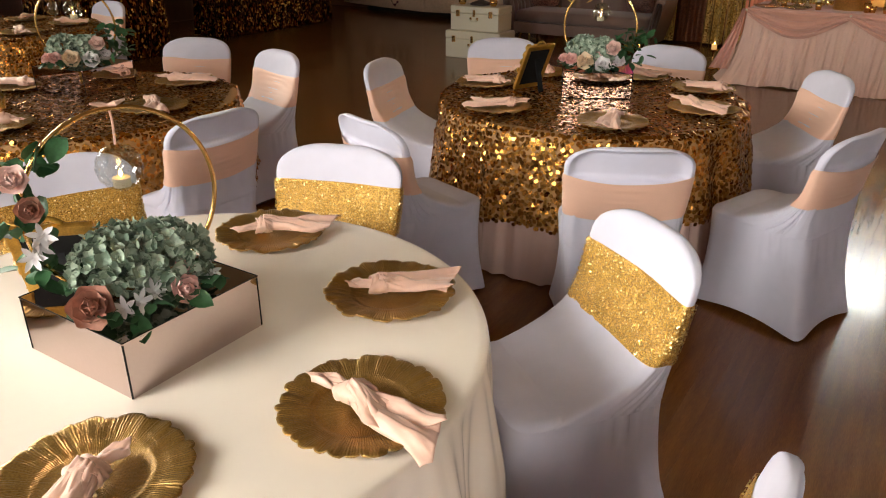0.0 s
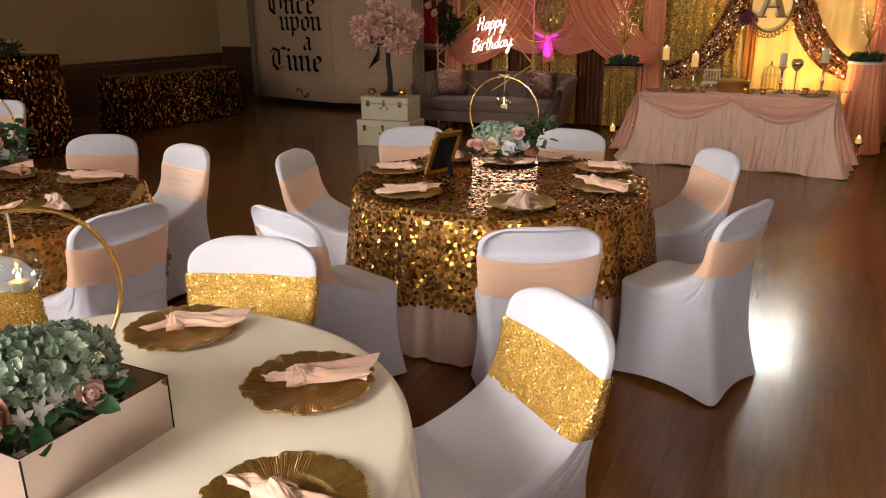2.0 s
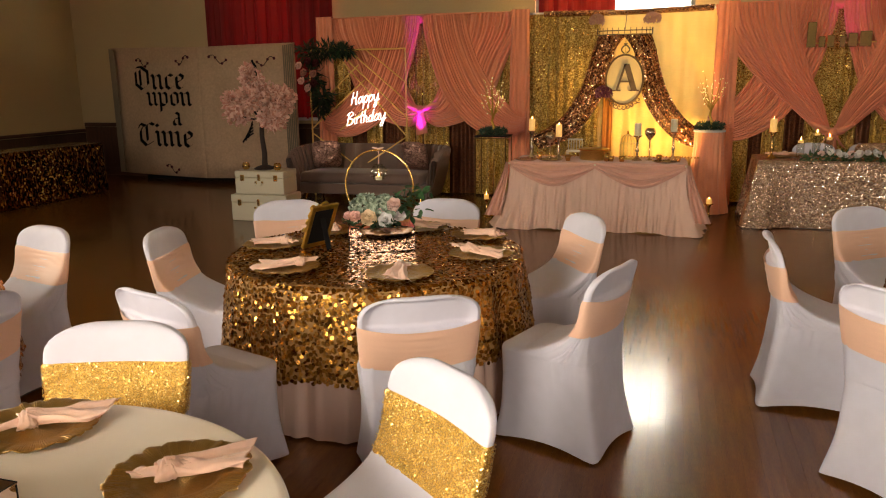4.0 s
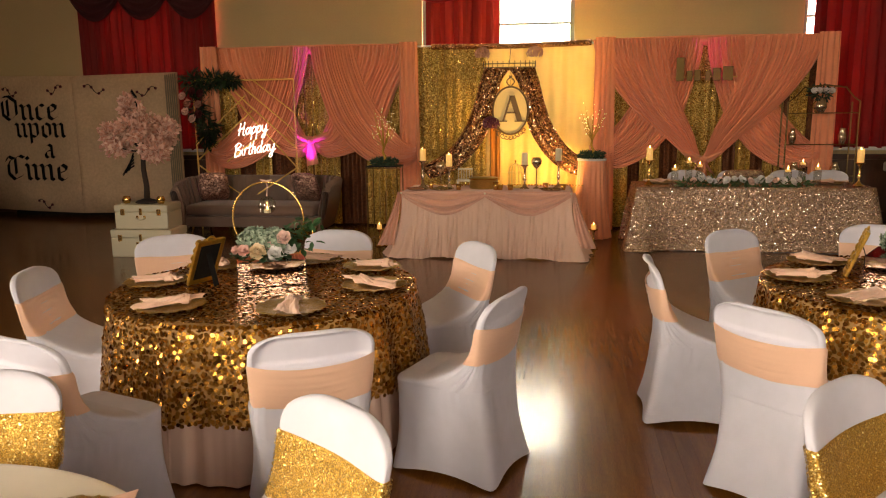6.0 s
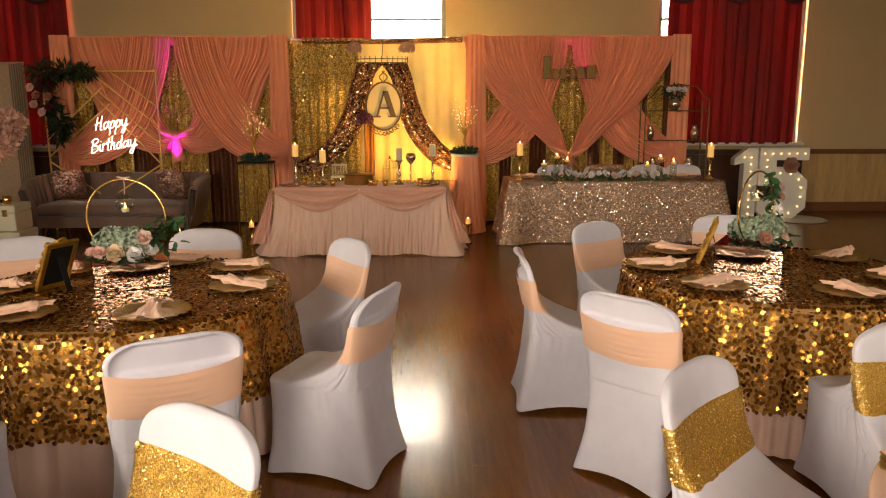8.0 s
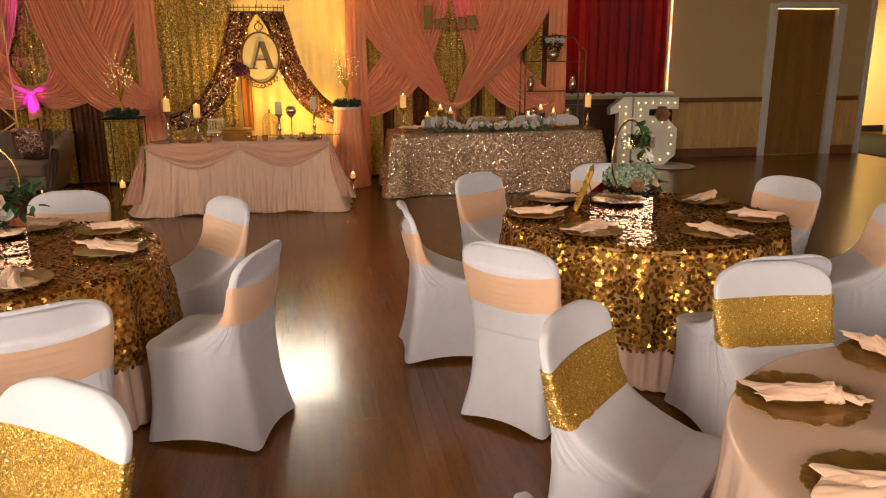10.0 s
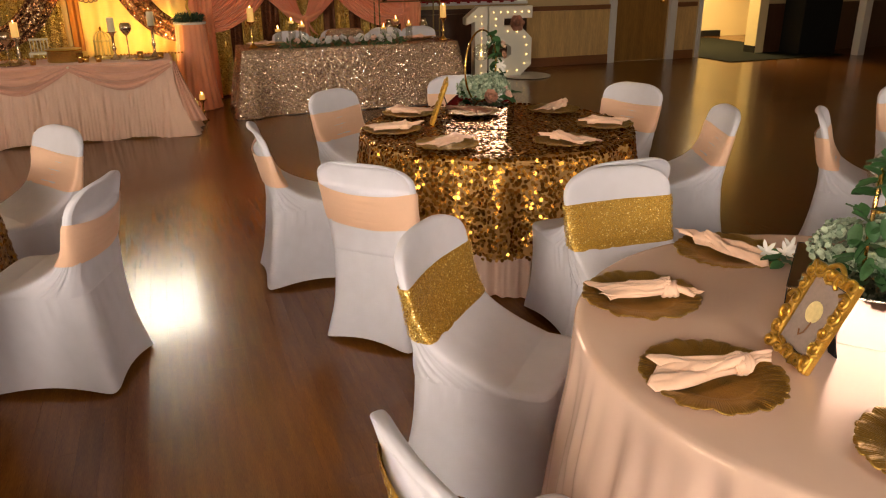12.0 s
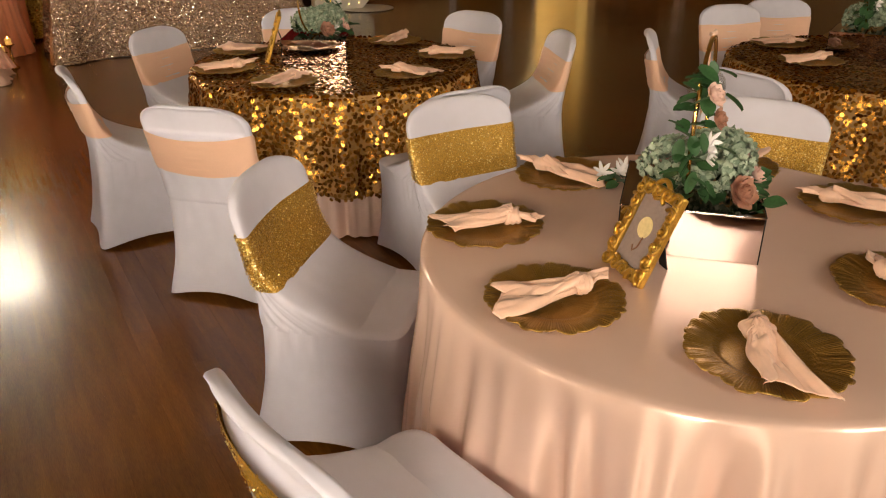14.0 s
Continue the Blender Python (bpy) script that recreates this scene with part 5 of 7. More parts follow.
for name, x0, x1, zt in (("left", -5.13, -1.95, 1.24), ("right", 0.53, 3.58, 0.97)):
    xc, half = (x0 + x1) / 2 + (0.03 if name == "left" else -0.10), (x1 - x0) / 2
    for side in (-1, 1):
        e = half * side

        def sx(f, e=e, xc=xc):
            return xc + f * e
        inward = [(0.97, 2.60, 0.34, 2.60), (0.93, 2.36, 0.31, 2.30), (0.80, 2.02, 0.25, 1.98), (0.60, 1.66, 0.17, 1.64), (0.34, 1.32, 0.08, 1.34), (0.10, zt + 0.02, 0.02, zt + 0.10), (-0.02, zt - 0.05, -0.03, zt + 0.04), (-0.13, zt - 0.20, -0.06, zt - 0.13)]
        if name == "left":  # the lower edge sags in a deep belly
            inward[3:6] = [(0.64, zt + 0.20, 0.17, 1.64), (0.44, zt - 0.10, 0.08, 1.36), (0.14, zt - 0.22, 0.02, zt + 0.10)]
        outward = [(0.42, 2.60, 0.01, 2.60), (0.46, 2.30, 0.03, 2.34), (0.54, 1.97, 0.09, 1.98), (0.65, 1.66, 0.20, 1.52), (0.77, 1.42, 0.40, 1.12), (0.87, 1.27, 0.64, 0.90), (0.94, 1.20, 0.84, 0.87), (0.98, 1.19, 0.97, 0.98)]
        for flow, step, tag in ((inward, 0.05 if name == "left" else 0.12, 1), (outward, 0.12 if name == "left" else 0.05, 2)):
            rows = [(sx(a), b, sx(c), d, step + 0.10 * k / len(flow)) for k, (a, b, c, d) in enumerate(flow)]
            if side > 0:
                rows = [(c, d, a, b, f + 0.02) for a, b, c, d, f in rows]
            band("chiffon_swag", rows, BD - 0.04, 17, 0.022, ROSE, "rose chiffon swag drawn across the backdrop", seed=side * tag + (0 if name == "left" else 4))
    band("pole_cover", [(x0, 2.62, x0, 2.52, 0.0), (xc, 2.635, xc, 2.50, 0.02), (x1, 2.62, x1, 2.52, 0.0)], BD - 0.05, 2, 0.008, ROSE, "rose chiffon gathered over the top pipe", nu=8, nv=60)
    tie = thing("fabric_tie", "rose chiffon tie knotted round the crossing swags", "tie")
    part("knot", lathe([(0, -0.05), (0.045, -0.035), (0.055, 0), (0.045, 0.035), (0, 0.05)], 16, None, pose(xc, BD - 0.30, zt + 0.03)), ROSE, tie, "", True)
    for s2 in (-1, 1):
        band("loop", [(xc, zt + 0.0, xc, zt + 0.06, 0.26), (xc + 0.13 * s2, zt + 0.03, xc + 0.13 * s2, zt + 0.12, 0.27), (xc + 0.26 * s2, zt + 0.10, xc + 0.25 * s2, zt + 0.17, 0.22)], BD, 2, 0.008, ROSE, "", tie, 10, 12)
    band("tail", [(xc - 0.04, zt, xc + 0.04, zt, 0.26), (xc - 0.07, zt - 0.15, xc + 0.07, zt - 0.15, 0.25), (xc - 0.09, zt - 0.34, xc + 0.09, zt - 0.30, 0.22)], BD, 2, 0.010, ROSE, "", tie, 12, 12)
    pleated("drape_column", x0 - 0.02, x0 + 0.24, 0.02, 2.63, BD - 0.22, 4, 0.02, ROSE, "rose chiffon column hanging from the frame", 2, 0.25)
    pleated("drape_column", x1 - 0.24, x1 + 0.02, 0.02, 2.63, BD - 0.22, 4, 0.02, ROSE, "rose chiffon column hanging from the frame", 5, 0.25)

# the middle bay
pleated("satin_curtain", -1.96, 0.56, 0.03, 2.56, BD - 0.02, 13, 0.016, GOLDSAT, "gold satin curtain lit from below", 1)
pleated("sequin_curtain", -1.95, -0.98, 0.03, 2.56, BD - 0.10, 8, 0.020, GOLDCUR, "gold sequin curtain beside the satin", 4, sewn=(1800, 0.008, 0.30, GOLDFLAKE))
pleated("satin_strip", -0.92, -0.78, 0.7, 2.2, BD - 0.10, 2, 0.015, COPPERSAT, "copper satin strip hanging in the middle bay", 6)
band("header_strip", [(-1.74, 2.60, -1.74, 2.52, 0), (-0.65, 2.585, -0.65, 2.51, 0.01), (0.46, 2.61, 0.46, 2.53, 0)], BD - 0.13, 2, 0.006, COPPERSEQ, "dark copper sequin header strip", nu=8, nv=60)
MY = 10.36
for side, cx in ((-1, -0.63), (1, -0.63)):
    s = side

    def q(f, s=s, cx=cx):
        return cx + s * f
    rows = [(q(0.34), 2.24, q(-0.02), 2.24, 0), (q(0.41), 2.03, q(0.11), 2.06, 0.03), (q(0.47), 1.80, q(0.19), 1.80, 0.05), (q(0.58), 1.50, q(0.27), 1.44, 0.06), (q(0.78), 1.20, q(0.46), 1.12, 0.05), (q(1.02), 1.02, q(0.72), 0.88, 0.03), (q(1.24), 0.93, q(1.10), 0.74, 0.0)]
    if s > 0:
        rows = [(c, d, a, b, f) for a, b, c, d, f in rows]
    band("sequin_swag", rows, MY, 4, 0.02, COPPERSEQ, "copper sequin cloth swept aside below a gold crown", seed=side, nu=60, nv=50, sewn=(900, 0.011, 0.28, COPPERFLAKE))
crown = thing("bed_crown", "dark bronze crown canopy over the monogram", "canopy")
for z in (2.24, 2.29):
    part("rail", tube([(-0.63 + 0.35 * math.cos(t), MY - 0.02 - 0.10 * math.sin(t), z) for t in np.linspace(0, math.pi, 20)], 0.007), LETTERM, crown)
for t in np.linspace(0, math.pi, 15):
    part("spindle", tube([(-0.63 + 0.35 * math.cos(t), MY - 0.02 - 0.10 * math.sin(t), 2.24), (-0.63 + 0.35 * math.cos(t), MY - 0.02 - 0.10 * math.sin(t), 2.325)], 0.005, 6), LETTERM, crown)
part("hanger", tube([(-0.63, MY, 2.29), (-0.63, 10.66, 2.56)], 0.005, 6), LETTERM, crown)
for x, z, mat, r, lab in ((-0.985, 2.42, PINKPAPER, 0.085, "pale pink paper pompom flower"), (-0.285, 2.42, PINKPAPER, 0.09, "pale pink paper pompom flower"), (-0.86, 1.50, PLUM, 0.10, "plum purple paper flower")):
    fl = thing("paper_flower", lab + " pinned to the backdrop", "flower")
    hydrangea(fl, (x, MY - 0.12, z), r, int(x * -1000), 150, mat, 0.8, "bloom")
    part("stem", tube([(x, MY - 0.1, z), (x, BD - 0.12, z + 0.05)], 0.004, 6), GILT, fl)

mono = thing("monogram_plaque", "dark gold openwork oval ring holding the letter A", "plaque")
ring = [(-0.605 + 0.235 * math.cos(t), MY - 0.14, 1.67 + 0.315 * math.sin(t)) for t in np.linspace(0, 2 * math.pi, 60, endpoint=False)]
part("oval_ring", tube(ring, 0.013, 8, closed=True), LETTERM, mono, "", True)
for k in range(-4, 5):
    t = -math.pi / 2 + k * 0.19
    x, z = -0.605 + 0.27 * math.cos(t), 1.67 + 0.355 * math.sin(t)
    part("scroll", tube([(x + 0.04 * j / 12 * math.cos(j * 0.62 + k), MY - 0.14, z + 0.04 * j / 12 * math.sin(j * 0.62 + k)) for j in range(13)], 0.008, 6), LETTERM, mono)
for s in (-1, 1):
    part("scroll", tube([(-0.605 + s * (0.012 + 0.04 * math.sin(j * 0.5)), MY - 0.14, 2.0 + 0.016 * j) for j in range(9)], 0.009, 6), LETTERM, mono)


part("oval_board", lathe([(0, 0), (1, 0), (1, 0.006), (0, 0.006)], 60, None, Matrix.Translation((-0.605, MY - 0.125, 1.67)) @ Matrix.Diagonal((0.228, 1, 0.308, 1)) @ pose(0, 0, 0, 90, 0, 0)), PLAQUE, mono, "pale gold oval board")


def bar_letter(bars):
    """A serif letter of slanted bars: foot x, foot z, head x, head z, width."""
    bm = bmesh.new()
    for x0, z0, x1, z1, w in bars:
        ring_ = [(x0 - w / 2, z0), (x0 + w / 2, z0), (x1 + w / 2, z1), (x1 - w / 2, z1)]
        f, b = [[bm.verts.new((x - 0.585, y, z + 1.525)) for x, z in ring_] for y in (MY - 0.152, MY - 0.134)]
        bm.faces.new(f)
        bm.faces.new(b[::-1])
        for k in range(4):
            bm.faces.new((f[k], f[(k + 1) % 4], b[(k + 1) % 4], b[k]))
    return bm


part("letter", bar_letter([(-0.115, 0.012, -0.012, 0.345, 0.026), (0.105, 0.012, 0.0, 0.345, 0.075)]), LETTERM, mono)
part("crossbar", bar_letter([(0.0, 0.110, 0.0, 0.132, 0.14)]), LETTERM, mono)
for x, w in ((-0.115, 0.10), (0.105, 0.135)):
    part("serif", bar_letter([(x, 0.0, x, 0.016, w)]), LETTERM, mono)
part("hanging_wire", tube([(-0.605, MY - 0.14, 1.98), (-0.605, MY - 0.1, 2.24)], 0.002, 5), LETTERM, mono)
# the gold name sign over the head table, unreadable: plain bars
sign = thing("name_sign", "pale gold cut-out name sign on the swags", "sign")
for x, w, h in ((1.60, 0.10, 0.30), (1.72, 0.07, 0.13), (1.82, 0.08, 0.14), (1.95, 0.06, 0.13), (2.06, 0.10, 0.16), (2.20, 0.13, 0.18)):
    part("bar", box((w, 0.015, h), (x, 10.42, 2.03 + h / 2), 0.01), DULLGOLD, sign)
part("backing_wire", box((0.78, 0.006, 0.012), (1.93, 10.432, 2.08), 0.002), PALEGOLD, sign)
for x in (1.6, 2.25):
    part("hanging_wire", tube([(x, 10.43, 2.1), (x, 10.6, 2.6)], 0.002, 5), PALEGOLD, sign)


# ---- the lounge with the neon sign ----
def settee():
    s = thing("settee", "taupe velvet channel-back settee with flared arms", "sofa", pose(-4.10, 9.95, 0))
    path = []
    for k in range(61):
        t = k / 60
        if t < 0.2:
            path.append((-0.98 - 0.03 * math.sin(t * 8), -0.36 + t / 0.2 * 0.50))
        elif t > 0.8:
            path.append((0.98 + 0.03 * math.sin((1 - t) * 8), -0.36 + (1 - t) / 0.2 * 0.50))
        else:
            a = math.pi * (1 - (t - 0.2) / 0.6)
            path.append((1.0 * math.copysign(abs(math.cos(a)) ** 0.55, math.cos(a)), 0.14 + 0.24 * max(0.0, math.sin(a)) ** 0.6))
    n = len(path)

    def shell(u, v):
        k = min(n - 1, int(u * (n - 1) + 0.5))
        x, y = path[k]
        a, b = path[max(0, k - 1)], path[min(n - 1, k + 1)]
        d = Vector((b[0] - a[0], b[1] - a[1])).normalized()
        out = Vector((-d.y, d.x))
        t = abs(2 * u - 1)
        h = 0.79 - 0.10 * t ** 6 - 0.05 * max(0, t - 0.85) / 0.15
        ring_pts = [(-0.06, 0.16), (-0.055, 0.40), (-0.06, 0.60), (-0.035, 0.97), (-0.01, 1.0), (0.035, 0.985), (0.06, 0.94), (0.05, 0.55), (0.0, 0.16), (-0.06, 0.16)]
        f = v * (len(ring_pts) - 1)
        o, z = ring_pts[int(f + 1e-6)]
        inner = 1 if o < -0.03 and z > 0.3 else 0
        lean = 0.10 * z
        chan = -0.018 * abs(math.sin(u * math.pi * 22)) * inner
        p = Vector((x, y)) + out * (o + lean + chan)
        return (p.x, p.y, h * z)
    grid("shell", shell, 180, 9, GREYVELVET, s)
    part("seat_cushion", box((1.84, 0.68, 0.15), (0, -0.06, 0.37), 0.05), GREYVELVET, s, "", True)
    part("seat_base", box((1.88, 0.66, 0.15), (0, -0.04, 0.215), 0.02), GREYVELVET, s)
    for x in (-0.85, 0.85):
        for y in (-0.3, 0.25):
            part("leg", tube([(x, y, 0.15), (x * 1.04, y * 1.08, 0.0)], [0.022, 0.012]), GOLDMET, s, "tapered brass leg")


settee()
for x, turn in ((-4.78, 18), (-3.42, -18)):
    p = thing("throw_pillow", "rose gold sequin throw pillow on the settee", "pillow", pose(x, 9.98, 0.66, -70, 0, turn))

    def puff(u, v):
        a, b = 2 * math.pi * u, math.pi * (v - 0.5)
        c, s = math.cos(a), math.sin(a)
        r = (abs(c) ** 5 + abs(s) ** 5) ** -0.2
        return (0.21 * c * r * max(0.0, math.cos(b)) ** 0.7, 0.21 * s * r * max(0.0, math.cos(b)) ** 0.7, 0.075 * math.sin(b))
    grid("cushion", puff, 40, 16, ROSESEQ, p, wrap=True)
    part("tassel", tube([(0.2, 0.2, 0.0), (0.225, 0.225, -0.01), (0.23, 0.235, -0.03)], 0.008, 6), GOLDMET, p)

screen = thing("geometric_screen", "gold metal frame screen with crossing bars", "screen")
SX0, SX1, SY, SZ = -5.17, -3.66, 10.34, 2.14
for a, b in (((SX0, 0.0), (SX0, SZ)), ((SX1, 0.0), (SX1, SZ)), ((SX0, SZ), (SX1, SZ)), ((SX0, 0.06), (SX1, 0.06))):
    part("frame_bar", tube([(a[0], SY, a[1]), (b[0], SY, b[1])], 0.013, 8), PALEGOLD, screen)
for a, b in (((0.0, 0.47), (0.58, 0.80)), ((0.0, 0.58), (0.52, 0.90)), ((0.0, 0.44), (0.5, 0.20)), ((0.30, 1.0), (1.0, 0.55)), ((0.42, 1.0), (1.0, 0.66)), ((0.60, 1.0), (1.0, 0.78)), ((0.36, 0.92), (1.0, 0.42)), ((0.50, 0.20), (1.0, 0.42)), ((0.62, 0.62), (0.30, 0.46))):
    part("cross_bar", tube([(SX0 + (SX1 - SX0) * a[0], SY - 0.004, SZ * a[1]), (SX0 + (SX1 - SX0) * b[0], SY - 0.004, SZ * b[1])], 0.011, 6), PALEGOLD, screen)
neon = thing("neon_sign", "white neon script sign reading Happy Birthday", "sign")
# bent tubes of the script letters and the width of each, in heights of a small letter
SCRIPT = {
    "H": ([[(0.0, 0.0), (0.12, 0.9), (0.16, 1.7)], [(0.78, 1.78), (0.70, 0.9), (0.70, 0.05), (0.9, 0.05)], [(-0.15, 0.75), (0.3, 0.9), (0.8, 0.98)]], 1.05),
    "a": ([[(0.6, 0.72), (0.32, 0.9), (0.04, 0.5), (0.14, 0.04), (0.36, 0.1), (0.58, 0.5), (0.68, 1.0), (0.64, 0.2), (0.92, 0.06)]], 0.92),
    "p": ([[(0.0, 0.9), (0.06, 0.3), (0.0, -0.85)], [(0.04, 0.4), (0.3, 0.95), (0.58, 0.7), (0.5, 0.15), (0.2, 0.02)]], 0.78),
    "y": ([[(0.0, 0.95), (0.08, 0.3), (0.3, 0.05), (0.55, 0.4), (0.64, 0.95), (0.6, 0.0), (0.42, -0.8), (0.12, -0.7), (0.4, -0.15), (0.95, 0.2)]], 0.85),
    "B": ([[(0.1, 0.0), (0.22, 1.7)], [(-0.05, 1.45), (0.5, 1.8), (0.9, 1.45), (0.35, 0.95), (0.9, 0.7), (0.75, 0.12), (0.1, -0.05)]], 1.1),
    "i": ([[(0.05, 0.9), (0.06, 0.2), (0.26, 0.05)], [(0.10, 1.28), (0.13, 1.36)]], 0.34),
    "r": ([[(0.05, 0.9), (0.07, 0.0)], [(0.07, 0.5), (0.27, 0.95), (0.52, 0.85)]], 0.6),
    "t": ([[(0.2, 1.6), (0.12, 0.2), (0.34, 0.03)], [(-0.12, 1.0), (0.5, 1.1)]], 0.5),
    "h": ([[(0.12, 1.75), (0.04, 0.0)], [(0.06, 0.5), (0.32, 0.95), (0.46, 0.6), (0.46, 0.1), (0.62, 0.05)]], 0.72),
    "d": ([[(0.55, 0.7), (0.3, 0.9), (0.05, 0.5), (0.2, 0.02), (0.5, 0.3), (0.66, 1.7), (0.6, 0.2), (0.78, 0.05)]], 0.85),
}


def tube_word(text, wide, xh, m, mat, parent, r=0.0068, lean=0.34):
    """A word of bent light tubes as one mesh."""
    total = sum(SCRIPT[ch][1] for ch in text) - 0.1
    bm, x0 = bmesh.new(), 0.0
    for ch in text:
        strokes, advance = SCRIPT[ch]
        for rows in strokes:
            pts = [smooth(rows, k / (6 * (len(rows) - 1))) for k in range(6 * (len(rows) - 1) + 1)]
            tube([((x0 + x) * wide / total + lean * z * xh, 0, z * xh) for x, z in pts], r, 8, bm)
        x0 += advance
    ob = part("word", bm, mat, parent, "white neon script word", True)
    ob.matrix_basis = m
    return ob


tube_word("Happy", 0.43, 0.10, pose(-4.50, SY - 0.05, 1.355, 0, -9, 0), NEON, neon)
tube_word("Birthday", 0.62, 0.10, pose(-4.59, SY - 0.05, 1.055, 0, -9, 0), NEON, neon)
for x, z in ((-4.4, 1.35), (-4.2, 1.2)):
    part("standoff", tube([(x, SY - 0.05, z), (x, SY, z)], 0.005, 6), CASING, neon)
spray = thing("floral_spray", "dark greenery spray with blush and burgundy flowers", "flowers")


def foliage(name, parent, blobs, count, length, width, mat, seed, droop=0.0):
    """A heap of small leaves scattered in ellipsoids (x, y, z, rx, ry, rz)."""
    rng = random.Random(seed)
    verts, faces = [], []
    for k in range(count):
        x, y, z, rx, ry, rz = blobs[k % len(blobs)]
        d = Vector((rng.gauss(0, 1), rng.gauss(0, 1), rng.gauss(0, 1))).normalized()
        r = rng.random() ** 0.4
        p = Vector((x + d.x * rx * r, y + d.y * ry * r, z + d.z * rz * r))
        w = (d + Vector((rng.gauss(0, 0.5), rng.gauss(0, 0.5), rng.gauss(-droop, 0.5)))).normalized()
        side = w.orthogonal().normalized()
        m = Matrix((side, w, side.cross(w))).transposed().to_4x4() @ pose(0, 0, 0, 0, rng.uniform(0, 360), 0)
        petal(verts, faces, Matrix.Translation(p) @ m, length * rng.uniform(0.7, 1.3), width * rng.uniform(0.8, 1.2), -0.2, 2)
    return raw(name, verts, faces, mat, parent)


foliage("greenery", spray, [(-5.12, SY - 0.05, 2.10, 0.17, 0.10, 0.16), (-4.85, SY - 0.05, 2.14, 0.26, 0.08, 0.09), (-5.1, SY - 0.05, 1.75, 0.14, 0.10, 0.2), (-4.95, SY - 0.05, 1.48, 0.13, 0.08, 0.12), (-4.6, SY - 0.05, 2.13, 0.16, 0.06, 0.05), (-5.0, SY - 0.05, 1.35, 0.10, 0.07, 0.16)], 900, 0.11, 0.03, DARKLEAF, 5, 0.4)
for k, (x, z, mat) in enumerate(((-5.25, 1.92, ROSEPALE), (-5.18, 1.82, PINKPAPER), (-5.02, 1.80, PINKPAPER), (-5.10, 1.98, BURGUNDY), (-5.02, 1.66, BURGUNDY), (-5.22, 1.70, ROSEPALE), (-4.98, 1.95, BURGUNDY), (-5.12, 1.60, ROSEPALE))):
    rose(spray, (x, SY - 0.15, z), 0.062, (-0.2, -1, 0.3), mat, 700 + k)


# ---- the cherry tree on the stacked cases ----
def case_box(w, d, h, m, label):
    c = thing("storage_trunk", label, "trunk", m)
    part("body", box((w, d, h * 0.70), (0, 0, h * 0.35), 0.012), CREAMBOX, c)
    part("lid", box((w + 0.006, d + 0.006, h * 0.29), (0, 0, h * 0.852), 0.015), CREAMBOX, c)
    y = -d / 2
    for x in (-w * 0.34, w * 0.34):
        latch = part("latch", box((0.05, 0.014, 0.075), (x, y - 0.008, h * 0.70), 0.005), GOLDMET, c, "brass latch")
        part("latch_tongue", tube([(x - 0.015, y - 0.02, h * 0.62), (x, y - 0.022, h * 0.58), (x + 0.015, y - 0.02, h * 0.62)], 0.005, 6), GOLDMET, latch)
    part("lock_plate", box((0.032, 0.012, 0.08), (0, y - 0.007, h * 0.72), 0.004), GOLDMET, c)
    hd = [(-0.045, y - 0.008, h * 0.47), (-0.04, y - 0.035, h * 0.42), (0, y - 0.04, h * 0.40), (0.04, y - 0.035, h * 0.42), (0.045, y - 0.008, h * 0.47)]
    part("handle", tube(hd, 0.009, 8), CREAMBOX, c)
    for x in (-0.045, 0.045):
        part("handle_mount", box((0.026, 0.014, 0.036), (x, y - 0.006, h * 0.50), 0.004), GOLDMET, c)
    return c


case_box(0.76, 0.42, 0.33, pose(-4.85, 8.33, 0, 0, 0, 2), "large cream leatherette trunk with brass latches on the floor")
case_box(0.66, 0.38, 0.29, pose(-4.85, 8.35, 0.333, 0, 0, 3), "smaller cream leatherette trunk stacked on another trunk")
TX, TY, TZ = -4.87, 8.37, 0.626
tree = thing("blossom_tree", "artificial pink cherry blossom tree with dark trunk", "tree")
part("tree_base", lathe([(0, 0), (0.13, 0), (0.135, 0.012), (0.10, 0.03), (0.04, 0.05), (0, 0.055)], 24, None, pose(TX, TY, TZ)), BARK, tree, "", True)
part("tree_trunk", tube([(TX, TY, TZ + 0.01), (TX + 0.01, TY, TZ + 0.2), (TX - 0.012, TY, TZ + 0.4), (TX - 0.005, TY, TZ + 0.62), (TX - 0.02, TY, TZ + 0.8)], [0.04, 0.033, 0.03, 0.028, 0.02], 10), BARK, tree, "", True)
rng = random.Random(77)
blobs = []
for k in range(15):
    a, r = 2 * math.pi * k / 15 + rng.gauss(0, 0.2), rng.uniform(0.22, 0.46)
    tip = (TX + r * math.cos(a), TY + 0.8 * r * math.sin(a), TZ + 0.60 + rng.uniform(0.0, 0.36) * (1.25 - r))
    part("limb", tube([(TX - 0.01, TY, TZ + 0.5 + 0.015 * k), (TX + 0.5 * r * math.cos(a), TY + 0.4 * r * math.sin(a), tip[2] - 0.04), tip], [0.014, 0.010, 0.004], 6), BARK, tree)
    blobs.append((*tip, 0.17, 0.16, 0.13))
blobs += [(TX - 0.1, TY, TZ + 1.1, 0.14, 0.12, 0.12), (TX, TY, TZ + 0.95, 0.25, 0.2, 0.14), (TX - 0.16, TY, TZ + 1.2, 0.06, 0.06, 0.08), (TX + 0.2, TY, TZ + 0.85, 0.2, 0.2, 0.12)]
foliage("crown", tree, blobs, 3600, 0.052, 0.045, PINKFL, 6)
